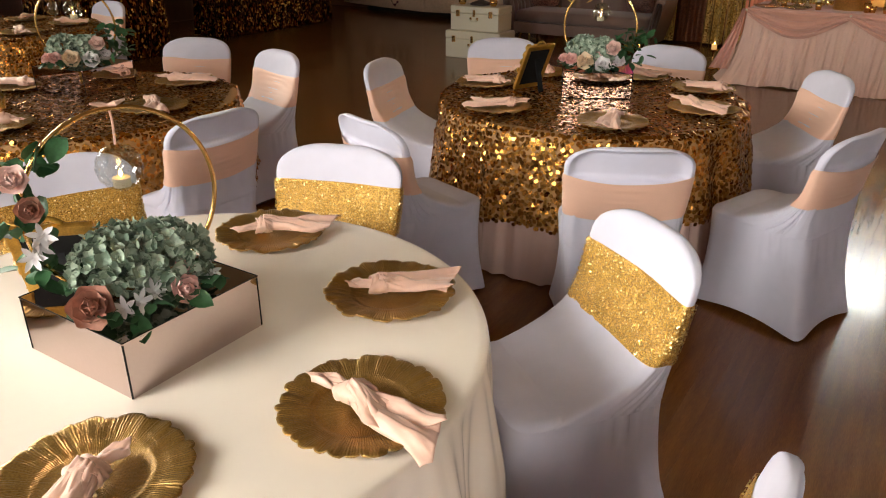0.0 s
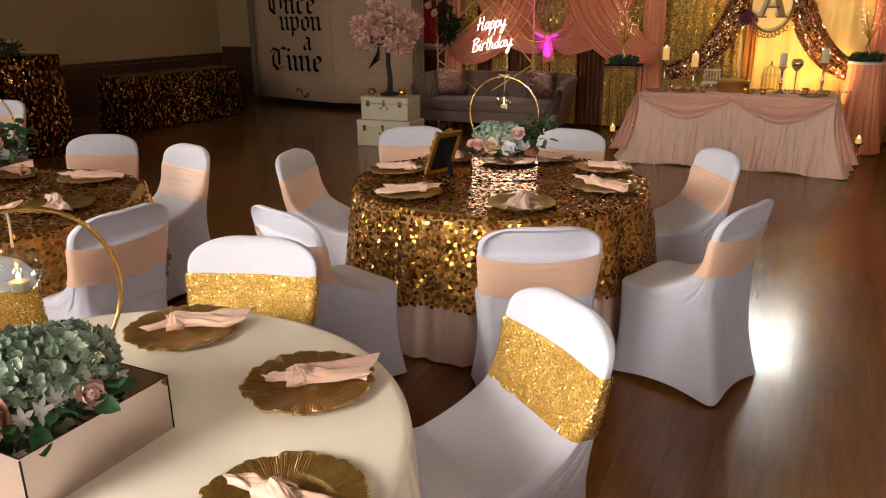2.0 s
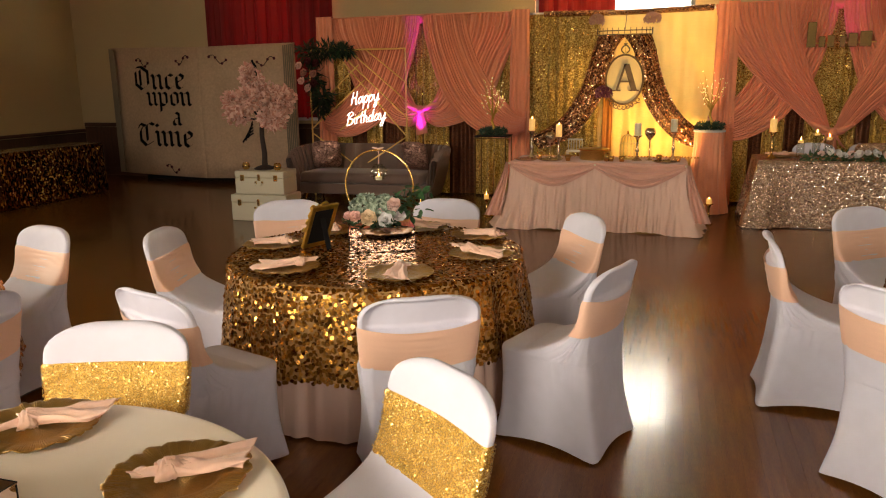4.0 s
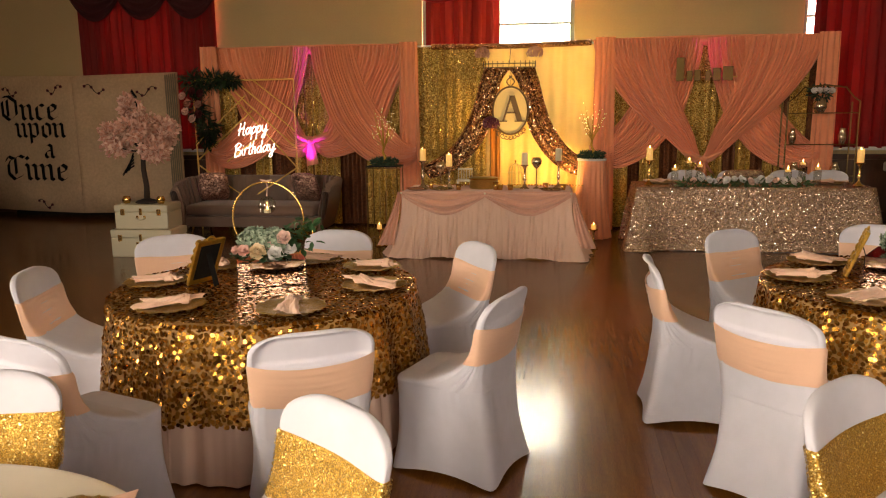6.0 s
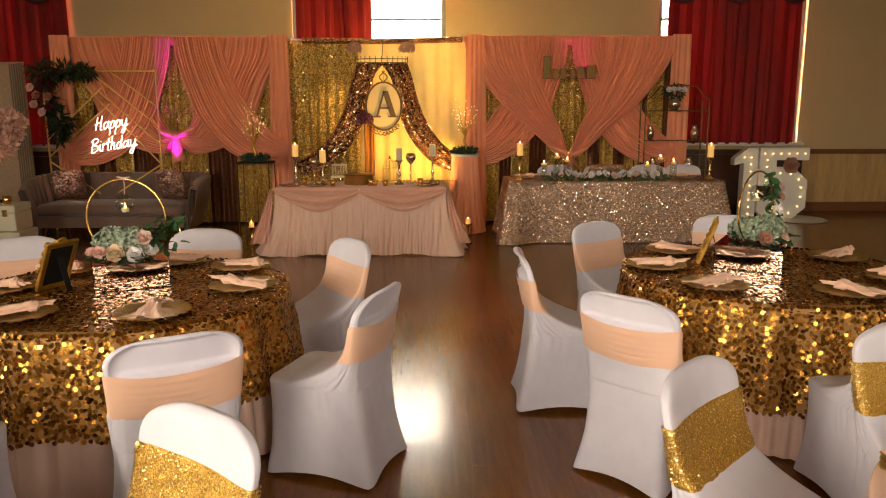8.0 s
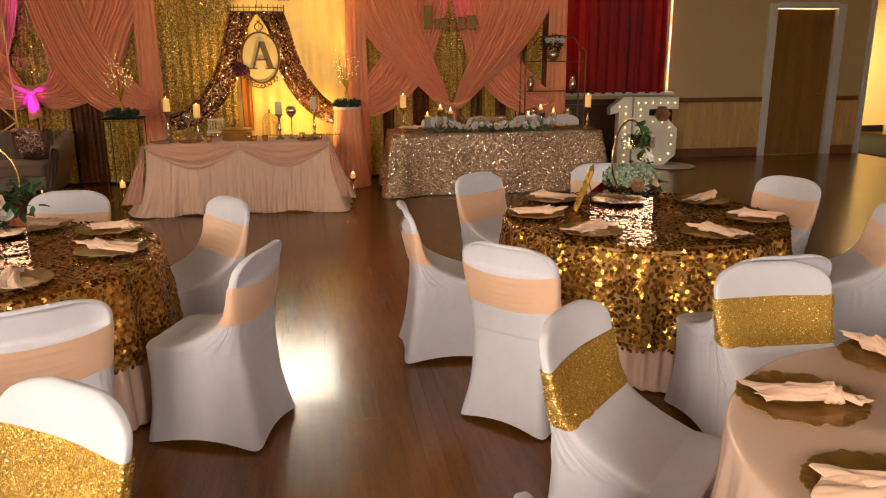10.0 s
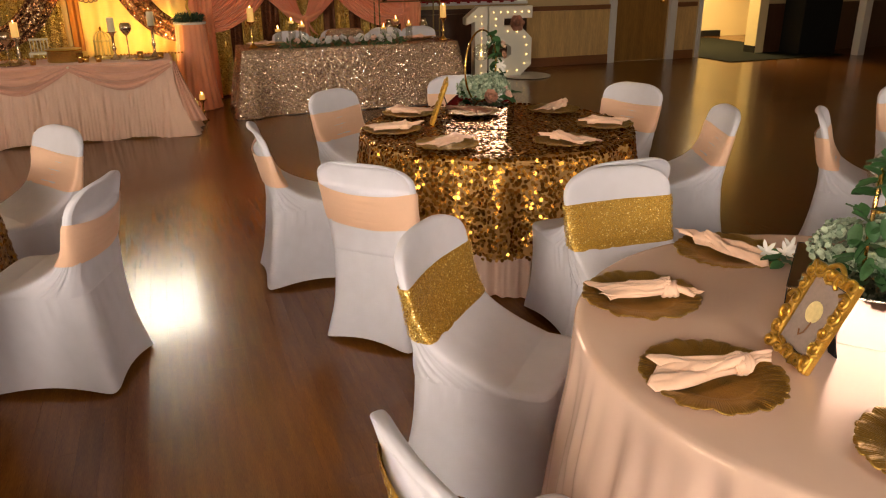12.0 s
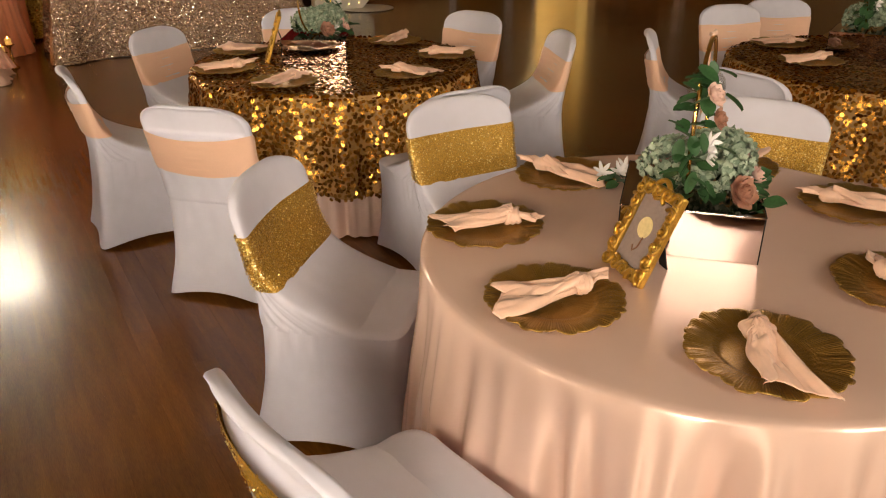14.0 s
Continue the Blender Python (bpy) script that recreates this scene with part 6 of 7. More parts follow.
for x in (-5.08, -4.64):
    o = thing("mercury_votive", "small gold mercury glass votive on a trunk", "candle holder", pose(x, 8.28, TZ))
    part("cup", lathe([(0, 0), (0.03, 0), (0.045, 0.02), (0.05, 0.045), (0.045, 0.07), (0.035, 0.085), (0.032, 0.083), (0.04, 0.065), (0.04, 0.02), (0, 0.01)], 20), GOLDMET, o, "", True)
    part("flame", lathe([(0, 0.02), (0.008, 0.03), (0.006, 0.045), (0, 0.055)], 8), FLAME, o)


# ---- the storybook ----
book = thing("storybook_backdrop", "giant open storybook photo backdrop printed Once upon a Time", "backdrop")
BA, BS, BB = Vector((-9.74, 11.60)), Vector((-7.60, 11.13)), Vector((-6.0, 11.48))
for a, b, nm in ((BA, BS, "left_page"), (BS, BB, "right_page")):
    d = (b - a)
    turn = math.degrees(math.atan2(d.y, d.x))
    L = d.length

    def page(u, v, a=a, b=b, left=nm == "left_page"):
        p = a + (b - a) * u
        t = (1 - u) if left else u
        s = u if left else 1 - u
        bulge = 0.06 * math.sin(math.pi * min(1, t * 1.0)) + 0.03 * s ** 8
        return (p.x, p.y - bulge, 0.10 + 2.18 * v + 0.05 * t * v)
    ob = grid(nm, page, 24, 6, PAPER, book, thick=0.02)
    edge = a if nm == "left_page" else b
    sgn = 1 if nm == "left_page" else -1
    for k in range(6):  # the block of page edges
        part("page_edge", box((0.022, 0.012, 2.2 - 0.01 * k), (edge.x + sgn * (0.012 + 0.028 * k), edge.y - 0.062 - 0.010 * k, 1.21), 0.003), PAPERDK, book)
part("spine_fold", tube([(BS.x, BS.y - 0.012, 0.11), (BS.x, BS.y - 0.012, 2.27)], 0.008, 6), PAPERDK, book)
part("stand", box((3.0, 0.08, 0.10), (-7.7, 11.62, 0.05), 0.005), BLACK, book)
MINIM = [(-0.07, 0.97), (0.07, 0.86), (0.07, 0.14), (0.21, 0.03)]


def shifted(stroke, dx):
    return [(x + dx, z) for x, z in stroke]


# pen strokes of the gothic letters and the width of each, in heights of a small letter
GOTHIC = {
    "i": ([MINIM, [(0.0, 1.40), (0.13, 1.27)]], 0.42),
    "n": ([MINIM, [(0.12, 0.80), (0.42, 0.97), (0.53, 0.84), (0.53, 0.14), (0.67, 0.03)]], 0.88),
    "m": ([MINIM, [(0.12, 0.80), (0.40, 0.97), (0.50, 0.84), (0.50, 0.14), (0.60, 0.05)], [(0.55, 0.80), (0.84, 0.97), (0.94, 0.84), (0.94, 0.14), (1.08, 0.03)]], 1.30),
    "u": ([[(-0.07, 0.97), (0.07, 0.86), (0.07, 0.16), (0.24, 0.02), (0.50, 0.20)], shifted(MINIM, 0.46)], 0.90),
    "p": ([[(-0.07, 0.97), (0.07, 0.86), (0.07, -0.40)], [(0.14, 0.84), (0.40, 0.97), (0.54, 0.82), (0.54, 0.20), (0.38, 0.03), (0.07, 0.14)]], 0.84),
    "o": ([[(0.30, 0.98), (0.07, 0.82), (0.07, 0.18), (0.30, 0.02), (0.53, 0.18), (0.53, 0.82), (0.30, 0.98)]], 0.82),
    "c": ([[(0.50, 0.86), (0.30, 0.98), (0.07, 0.82), (0.07, 0.18), (0.27, 0.02), (0.50, 0.16)]], 0.70),
    "e": ([[(0.50, 0.16), (0.27, 0.02), (0.07, 0.18), (0.07, 0.82), (0.28, 0.98), (0.50, 0.82), (0.46, 0.62), (0.10, 0.46)]], 0.70),
    "a": ([[(0.10, 0.84), (0.28, 0.97), (0.48, 0.84), (0.48, 0.14), (0.62, 0.03)], [(0.46, 0.58), (0.20, 0.50), (0.07, 0.36), (0.07, 0.14), (0.22, 0.03), (0.46, 0.20)]], 0.80),
    "O": ([[(0.55, 1.52), (0.10, 1.18), (0.10, 0.34), (0.52, 0.0), (1.0, 0.34), (1.0, 1.18), (0.55, 1.52), (0.20, 1.48)], [(0.44, 1.30), (0.44, 0.24)]], 1.34),
    "T": ([[(-0.08, 1.12), (0.10, 1.42), (0.45, 1.28), (0.80, 1.48), (1.05, 1.36)], [(0.28, 1.26), (0.06, 0.92), (0.06, 0.34), (0.40, 0.0), (0.92, 0.28)], [(0.52, 1.28), (0.52, 0.34)]], 1.20),
}


def pen_word(name, text, wide, xh, d0, z, mat, parent, label, nib=0.112, slant=38):
    """Gothic letters drawn with a broad slanted nib; wide: the width to fill, xh: the height of a small letter."""
    n = Vector((nib * math.cos(radians(slant)), nib * math.sin(radians(slant))))
    total = sum(GOTHIC[ch][1] for ch in text) - 0.15
    verts, faces, x0, lift = [], [], 0.0, 0.0
    for ch in text:  # each stroke a hair above the last
        strokes, advance = GOTHIC[ch]
        for stroke in strokes:
            for a, b in zip(stroke, stroke[1:]):
                a, b = Vector(a), Vector(b)
                k = len(verts)
                verts += [((x0 + q.x) * wide / total, q.y * xh, lift) for q in (a - n, a + n, b + n, b - n)]
                faces.append((k, k + 1, k + 2, k + 3))
                lift += 0.00025
        x0 += advance
    ob = raw(name, [on_page(d0 + x, z + y, h) for x, y, h in verts], faces, mat, parent, label, False)
    return ob


def on_page(d, z, lift):
    """A point just in front of the left page, d metres along it."""
    u = d / (BS - BA).length
    p = BA + (BS - BA) * u
    return (p.x, p.y - 0.06 * math.sin(math.pi * (1 - u)) - 0.03 * u ** 8 - 0.0215 - lift, z)


for text, at, z, wide, xh in (("Once", 0.22, 1.60, 1.22, 0.255), ("upon", 0.54, 1.32, 1.04, 0.235), ("a", 1.10, 0.985, 0.20, 0.23), ("Time", 0.22, 0.62, 1.32, 0.27)):
    pen_word("word", text, wide, xh, at + 0.41, z, INK, book, "black gothic lettering")
BA = Vector((-9.36, 11.52))
for cx, cz, flip in ((0.35, 2.10, 1), (1.62, 2.12, -1), (2.05, 2.12, 1), (3.15, 2.08, -1), (0.9, 0.28, 1)):  # printed rose vines
    along = BA + (BS - BA).normalized() * cx if cx < 1.8 else BS + (BB - BS).normalized() * (cx - 1.82)
    pts = [(along.x + flip * 0.035 * k, along.y - 0.095 + (0.0085 if cx > 1.8 else -0.008) * flip * k, cz + 0.05 * math.sin(k * 0.9) - 0.012 * k) for k in range(9)]
    part("printed_vine", tube(pts, 0.006, 5), INK, book)
    for k in (0, 3, 6, 8):
        part("printed_bloom", lathe([(0, -0.004), (0.024, -0.003), (0.024, 0.003), (0, 0.004)], 8, None, pose(*pts[k], 90, 0, 0)), BURGUNDY, book)
p = BS + (BB - BS).normalized() * 0.95
lan = [(0, -0.12), (0.07, -0.12), (0.075, 0.06), (0.03, 0.12), (0.012, 0.16), (0, 0.17)]
part("printed_lantern", lathe(lan, 8, None, Matrix.Translation((p.x, p.y - 0.075, 1.90)) @ Matrix.Diagonal((1, 0.1, 1, 1))), INK, book)
for k in range(5):
    part("printed_plume", tube([(p.x - 0.35 + 0.05 * k, p.y - 0.105, 0.62 + 0.04 * k), (p.x - 0.2 + 0.03 * k, p.y - 0.105, 0.78 + 0.05 * k), (p.x - 0.05, p.y - 0.105, 0.86 + 0.05 * k)], 0.012, 5), INK, book)


# ---- candles and small wares ----
def candlestick(at, height, candle=0.14, name="candlestick", label="silver pillar candlestick with ivory candle", lit=True, r=0.036, mat=None):
    c = thing(name, label, "candlestick", pose(*at))
    h = height - candle
    part("stick", lathe([(0, 0), (0.055, 0), (0.055, 0.008), (0.035, 0.02), (0.014, 0.05), (0.012, h * 0.3), (0.024, h * 0.4), (0.012, h * 0.5), (0.013, h * 0.8), (0.028, h * 0.93), (0.05, h - 0.008), (0.05, h), (0, h)], 20), mat or CHAMP, c, "", True)
    part("candle", lathe([(0, h), (r, h), (r, height - 0.006), (r * 0.85, height), (r * 0.5, height - 0.012), (0, height - 0.012)], 20), WAXLIT if lit else WAX, c, "ivory pillar candle", True)
    if lit:
        part("flame", lathe([(0, height - 0.008), (0.005, height), (0.004, height + 0.012), (0, height + 0.026)], 8), FLAME, c)
    return c


def cylinder_candle(at, height, r=0.045):
    c = thing("cylinder_candle", "floating candle in a clear glass cylinder vase", "candle", pose(*at))
    g = part("vase", lathe([(0, 0), (r, 0), (r, height), (r - 0.003, height), (r - 0.003, 0.008), (0, 0.008)], 24), GLASS, c, "", True)
    part("candle", lathe([(0, height - 0.03), (0.03, height - 0.03), (0.034, height - 0.008), (0.02, height), (0, height)], 16), WAXLIT, c, "", True)
    part("flame", lathe([(0, height), (0.006, height + 0.01), (0.005, height + 0.022), (0, height + 0.042)], 8), FLAME, c)


def swagged_table():
    t = thing("cake_table", "dessert table in sheer blush skirt with draped swags", "table")
    x0, x1, y0, y1, z = -1.74, 0.19, 8.50, 9.24, 0.775
    part("tabletop", box((x1 - x0, y1 - y0, 0.03), ((x0 + x1) / 2, (y0 + y1) / 2, z - 0.02), 0.006), BLUSH, t)
    for x in (x0 + 0.1, x1 - 0.1):
        for y in (y0 + 0.1, y1 - 0.1):
            part("leg", tube([(x, y, 0), (x, y, z - 0.035)], 0.016), BLACK, t)
    cor = [(x0, y1), (x0, y0), (x1, y0), (x1, y1)]
    lens = [y1 - y0, x1 - x0, y1 - y0]
    tot = sum(lens)

    def around(s):
        s *= tot
        for k in range(3):
            if s <= lens[k] or k == 2:
                a, b = cor[k], cor[k + 1]
                f = min(1, s / lens[k])
                p = Vector((a[0] + (b[0] - a[0]) * f, a[1] + (b[1] - a[1]) * f))
                d = Vector((b[0] - a[0], b[1] - a[1])).normalized()
                out = Vector((d.y, -d.x))
                e = min(f, 1 - f) * lens[k]
                if e < 0.12:
                    diag = Vector((-1 if p.x < -0.8 else 1, -1 if p.y < 8.87 else 0)).normalized()
                    out = (out * (e / 0.12) + diag * (1 - e / 0.12)).normalized()
                return p, out
            s -= lens[k]

    def skirt(u, v):
        p, out = around(u)
        f = (1 - v)
        w = noise.noise(Vector((u * 38, f * 0.7, 0))) * 2.0 + noise.noise(Vector((u * 105 + f * 2, f * 1.2, 5))) * 1.2 + 0.12 * math.sin(u * 611 + 1.7)
        far = max(0.0, abs(p.x + 0.775) - 0.70) / 0.27
        o = 0.012 + (0.10 + 0.14 * far) * f ** 2.6 + 0.024 * w * (0.3 + f)
        q = p + out * o
        return (q.x, q.y, 0.012 + (z - 0.03) * v + 0.012 * math.sin(u * 40) * (v == 0))
    grid("sheer_skirt", skirt, 640, 14, SHEER, t, "sheer gathered blush skirt")

    def lining(u, v):
        p, out = around(u)
        q = p - out * 0.012
        return (q.x, q.y, 0.02 + (z - 0.05) * v)
    grid("skirt_lining", lining, 120, 2, BLUSH, t)
    xm = (x0 + x1) / 2
    for a, b in ((x0, xm), (xm, x1)):
        def sw(u, v, a=a, b=b):
            s = 4 * u * (1 - u)
            top, low = z + 0.002 - 0.02 * s, z - 0.070 - 0.195 * s + 0.015 * math.sin(9 * u)
            fold = (0.016 * math.sin(v * 19 + 3 * s) + 0.006 * math.sin(v * 43 - 5 * s)) * (0.35 + 0.65 * s)
            return (a + (b - a) * u, y0 - 0.035 - 0.045 * math.sin(math.pi * v) * (0.3 + s) - fold, top + (low - top) * v)
        grid("swag", sw, 48, 48, BLUSH, t, "draped blush swag")
    for x, s in ((x0, -1), (x1, 1)):
        def jab(u, v, x=x, s=s):
            w = 0.03 + 0.17 * v
            return (x + s * (0.03 + 0.16 * v ** 1.3) + (u - 0.5) * w, y0 - 0.05 - 0.05 * v + 0.018 * math.sin(u * 19 + s), z - 0.01 - 0.62 * v)
        grid("cascade", jab, 30, 18, BLUSH, t, "gathered blush cascade")
    for x in (x0, xm, x1):
        part("pearl_pin", lathe([(0, -0.014), (0.012, -0.006), (0.012, 0.006), (0, 0.014)], 10, None, pose(x, y0 - 0.085, z - 0.02)), WAX, t)


swagged_table()
CT = 0.772
candlestick((-1.575, 8.93, CT), 0.46)
candlestick((-1.235, 8.80, CT), 0.40)
candlestick((-0.345, 8.80, CT), 0.42, lit=False)
candlestick((0.045, 8.93, CT), 0.46, lit=False)
st = thing("cake_stand", "round dark gold cake stand drum on the dessert table", "cake stand", pose(-0.83, 8.86, CT))
part("drum", lathe([(0, 0), (0.165, 0), (0.17, 0.01), (0.165, 0.10), (0.172, 0.105), (0.172, 0.125), (0, 0.125)], 40), ANTIQUE, st, "", True)
part("beading", tube([(0.172 * math.cos(t), 0.172 * math.sin(t), 0.115) for t in np.linspace(0, 2 * math.pi, 48, endpoint=False)], 0.006, 6, closed=True), GOLDMET, st)


def cage(at, r, h, label):
    c = thing("bird_cage", label, "bird cage", pose(*at))
    part("cage_base", lathe([(0, 0), (r + 0.01, 0), (r + 0.01, 0.02), (0, 0.02)], 24), ANTIQUE, c)
    for k in range(12):
        a = 2 * math.pi * k / 12
        pts = [(r * math.cos(a), r * math.sin(a), 0.02), (r * math.cos(a), r * math.sin(a), h * 0.6)] + [(r * math.cos(t) * math.cos(a), r * math.cos(t) * math.sin(a), h * 0.6 + h * 0.35 * math.sin(t)) for t in (0.4, 0.8, 1.2, 1.5)]
        part("wire", tube(pts, 0.0035, 5), ANTIQUE, c)
    part("band", tube([(r * math.cos(t), r * math.sin(t), h * 0.6) for t in np.linspace(0, 2 * math.pi, 24, endpoint=False)], 0.004, 5, closed=True), ANTIQUE, c)
    part("finial", lathe([(0, h * 0.94), (0.01, h * 0.96), (0.006, h), (0.012, h * 1.04), (0, h * 1.1)], 10), GOLDMET, c)


cage((-0.46, 8.93, CT), 0.085, 0.30, "small antique brass wire bird cage with domed top")
th = thing("miniature_chair", "small white spindle back ornament on dessert table", "ornament", pose(-1.06, 8.88, CT))
part("seat", box((0.18, 0.14, 0.02), (0, 0, 0.09), 0.004), CREAMBOX, th)
part("rail", box((0.18, 0.02, 0.02), (0, 0.06, 0.22), 0.004), CREAMBOX, th)
for k in range(6):
    part("spindle", tube([(-0.08 + 0.032 * k, 0.06, 0.10), (-0.08 + 0.032 * k, 0.06, 0.21)], 0.005, 6), CREAMBOX, th)
for x in (-0.08, 0.08):
    for y in (-0.06, 0.06):
        part("leg", tube([(x, y, 0), (x, y, 0.08)], 0.007, 6), CREAMBOX, th)
for x, y, h in ((-1.36, 8.96, 0.30), (-0.21, 8.84, 0.36)):
    g = thing("goblet", "mercury glass goblet candle holder", "goblet", pose(x, y, CT))
    part("bowl", lathe([(0, 0), (0.04, 0), (0.04, 0.006), (0.006, 0.02), (0.006, h - 0.13), (0.03, h - 0.11), (0.058, h - 0.07), (0.06, h - 0.03), (0.045, h), (0.042, h), (0.055, h - 0.03), (0.05, h - 0.07), (0, h - 0.11)], 20), CHAMP, g, "", True)
for x, y in ((-1.58, 8.62), (-0.03, 8.62), (-1.3, 8.62)):
    d = thing("serving_plate", "round silver serving plate on dessert table", "plate", pose(x, y, CT))
    part("dish", lathe([(0, 0.004), (0.10, 0.004), (0.14, 0.02), (0.145, 0.018), (0.10, 0.0), (0, 0.0)], 32), CHAMP, d, "", True)
for x, y, h in ((-0.67, 8.65, 0.09), (-1.10, 8.62, 0.07), (-0.50, 8.64, 0.06), (-0.10, 8.78, 0.07), (-1.45, 8.76, 0.08), (-0.62, 8.66, 0.05), (0.1, 8.7, 0.06)):
    d = thing("votive_cup", "small gold votive cup on dessert table", "candle holder", pose(x, y, CT))
    part("cup", lathe([(0, 0), (0.025, 0), (0.035, h), (0.032, h), (0.022, 0.008), (0, 0.008)], 14), GOLDMET, d, "", True)
# gold bead garlands along the back of the dessert table
for k in range(2):
    gl = thing("bead_garland", "string of gold beads along the dessert table", "garland")
    x0 = -1.5 + 0.95 * k
    for j in range(26):
        part("bead", lathe([(0, -0.012), (0.011, -0.005), (0.011, 0.005), (0, 0.012)], 6, None, pose(x0 + 0.035 * j, 9.1 + 0.03 * math.sin(j), CT + 0.013)), GOLDMET, gl)

# floor candles beside the dessert table
for x, y, h in ((-2.18, 9.13, 0.28), (-2.08, 9.16, 0.22), (0.40, 9.11, 0.24), (0.48, 9.19, 0.30)):
    candlestick((x, y, 0.0), h, 0.06, label="lit candle on a slim gold floor holder", r=0.03, mat=GOLDMET)


# ---- plant stands ----
def light_tree(at, h, seed, mat_lab):
    t = thing("twig_tree", mat_lab, "decorative tree", pose(*at))
    rng = random.Random(seed)
    part("tree_trunk", tube([(0, 0, 0), (0.015, 0, h * 0.12), (-0.012, 0, h * 0.22), (0.0, 0, h * 0.34)], [0.022, 0.018, 0.016, 0.012], 8), GILT, t, "", True)
    for k in range(12):
        a = 2 * math.pi * k / 12 + rng.gauss(0, 0.3)
        r, z = rng.uniform(0.09, 0.17), h * rng.uniform(0.6, 1.0)
        pts = [(0, 0, h * rng.uniform(0.25, 0.36)), (r * 0.55 * math.cos(a), r * 0.5 * math.sin(a), z * 0.66), (r * math.cos(a), r * math.sin(a), z)]
        tw = part("twig", tube(pts, [0.007, 0.005, 0.002], 5), GILT, t)
        for j in range(5):
            f = 0.35 + 0.16 * j
            p = Vector(pts[1]).lerp(Vector(pts[2]), (f - 0.35) / 0.65) + Vector((rng.gauss(0, 0.02), rng.gauss(0, 0.02), rng.gauss(0, 0.02)))
            part("fairy_bulb", lathe([(0, -0.006), (0.0055, 0), (0, 0.006)], 6, None, pose(*p)), BULB, tw)


ws = thing("wire_plant_stand", "slim black wire plant stand with a tray", "plant stand")
for x in (-2.33, -1.94):
    for y in (9.13, 9.48):
        part("leg", tube([(x, y, 0), (x, y, 1.0)], 0.007, 6), DULLGOLD, ws)
for z in (0.06, 0.98):
    part("frame_ring", tube([(-2.33, 9.13, z), (-1.94, 9.13, z), (-1.94, 9.48, z), (-2.33, 9.48, z)], 0.007, 6, closed=True), DULLGOLD, ws)
part("tray", box((0.42, 0.38, 0.012), (-2.135, 9.305, 1.0), 0.004), BLACK, ws)
ped = thing("draped_pedestal", "tall pedestal draped in rose chiffon", "pedestal")
part("top", lathe([(0, 1.02), (0.19, 1.02), (0.19, 1.045), (0, 1.045)], 32, None, pose(0.475, 10.05, 0)), CASING, ped)


def pedskirt(u, v):
    a = 2 * math.pi * u
    r = 0.175 + 0.10 * (1 - v) ** 2 + 0.012 * math.sin(17 * a) * (1.3 - v)
    return (0.475 + r * math.cos(a), 10.05 + r * math.sin(a), 0.01 + 1.01 * v)


grid("skirt", pedskirt, 140, 12, ROSE, ped, wrap=True)
for (x, y, z), s in (((-2.135, 9.30, 1.008), 1), ((0.475, 10.05, 1.047), 2)):
    moss = thing("moss_ball_tray", "bed of dark green preserved moss", "moss")
    foliage("moss", moss, [(x + dx, y, z + 0.045, 0.09, 0.11, 0.045) for dx in (-0.08, 0.0, 0.08)], 700, 0.035, 0.018, MOSS, 40 + s)
    light_tree((x, y - 0.02, z + 0.02), 0.68, 50 + s, "gold twig tree wound with warm fairy lights")


# ---- the head table ----
ht = thing("head_table", "long head table under champagne sequin cloth", "table")
HX0, HX1, HY0, HY1, HZ = 0.98, 3.62, 9.14, 9.90, 0.765
part("tabletop", box((HX1 - HX0 - 0.02, HY1 - HY0 - 0.02, 0.03), ((HX0 + HX1) / 2, (HY0 + HY1) / 2, HZ - 0.025), 0.005), TANWOOD, ht)
for x in (HX0 + 0.15, HX1 - 0.15):
    for y in (HY0 + 0.1, HY1 - 0.1):
        part("leg", tube([(x, y, 0), (x, y, HZ - 0.04)], 0.018), BLACK, ht)
hc = thing("sequin_tablecloth", "champagne rose gold sequin tablecloth to the floor", "tablecloth")


def headcloth(u, v):
    hx, hy, cx, cy = (HX1 - HX0) / 2, (HY1 - HY0) / 2, (HX0 + HX1) / 2, (HY0 + HY1) / 2
    a = 2 * math.pi * u
    c, s = math.cos(a), math.sin(a)
    r = min(hx / max(abs(c), 1e-6), hy / max(abs(s), 1e-6))
    x, y = r * c, r * s
    corner = min(1, max(0, (abs(x) / hx + abs(y) / hy - 1.72) / 0.28))
    if v < 0.3:
        k = v / 0.3
        return (cx + x * k, cy + y * k, HZ + 0.004 * (1 - k))
    f = (v - 0.3) / 0.7
    o = 0.006 + 0.03 * f + corner * 0.16 * f + 0.018 * f * math.sin((x * 3.1 + y * 5) * 3.0) * (0.6 + corner) + 0.02 * corner * f * math.sin(a * 90)
    d = Vector((x / hx ** 1.0 if abs(x) > hx * 0.97 else x * 0.05, y / hy if abs(y) > hy * 0.97 else y * 0.05)).normalized()
    return (cx + x + d.x * o, cy + y + d.y * o, HZ + (0.01 - HZ) * f)


grid("cloth", headcloth, 480, 20, SILVERSEQ, hc, wrap=True)
flakes(hc, headcloth, 7600, 0.0058, 0.24, ROSEFLAKE, 17, v0=0.31, v1=0.995)
HT = HZ + 0.006
for x, y, h in ((1.125, 9.32, 0.45), (3.50, 9.34, 0.42)):
    candlestick((x, y, HT), h, 0.15, label="tall gold mercury glass candlestick with glowing candle", r=0.038, mat=GOLDMET)
for x, y, h in ((1.44, 9.42, 0.20), (1.62, 9.52, 0.28), (1.73, 9.42, 0.24), (2.74, 9.42, 0.18), (2.93, 9.52, 0.26), (3.07, 9.42, 0.21)):
    cylinder_candle((x, y, HT), h)
ga = thing("flower_garland", "white flower garland with green leaves on sequin cloth", "garland")
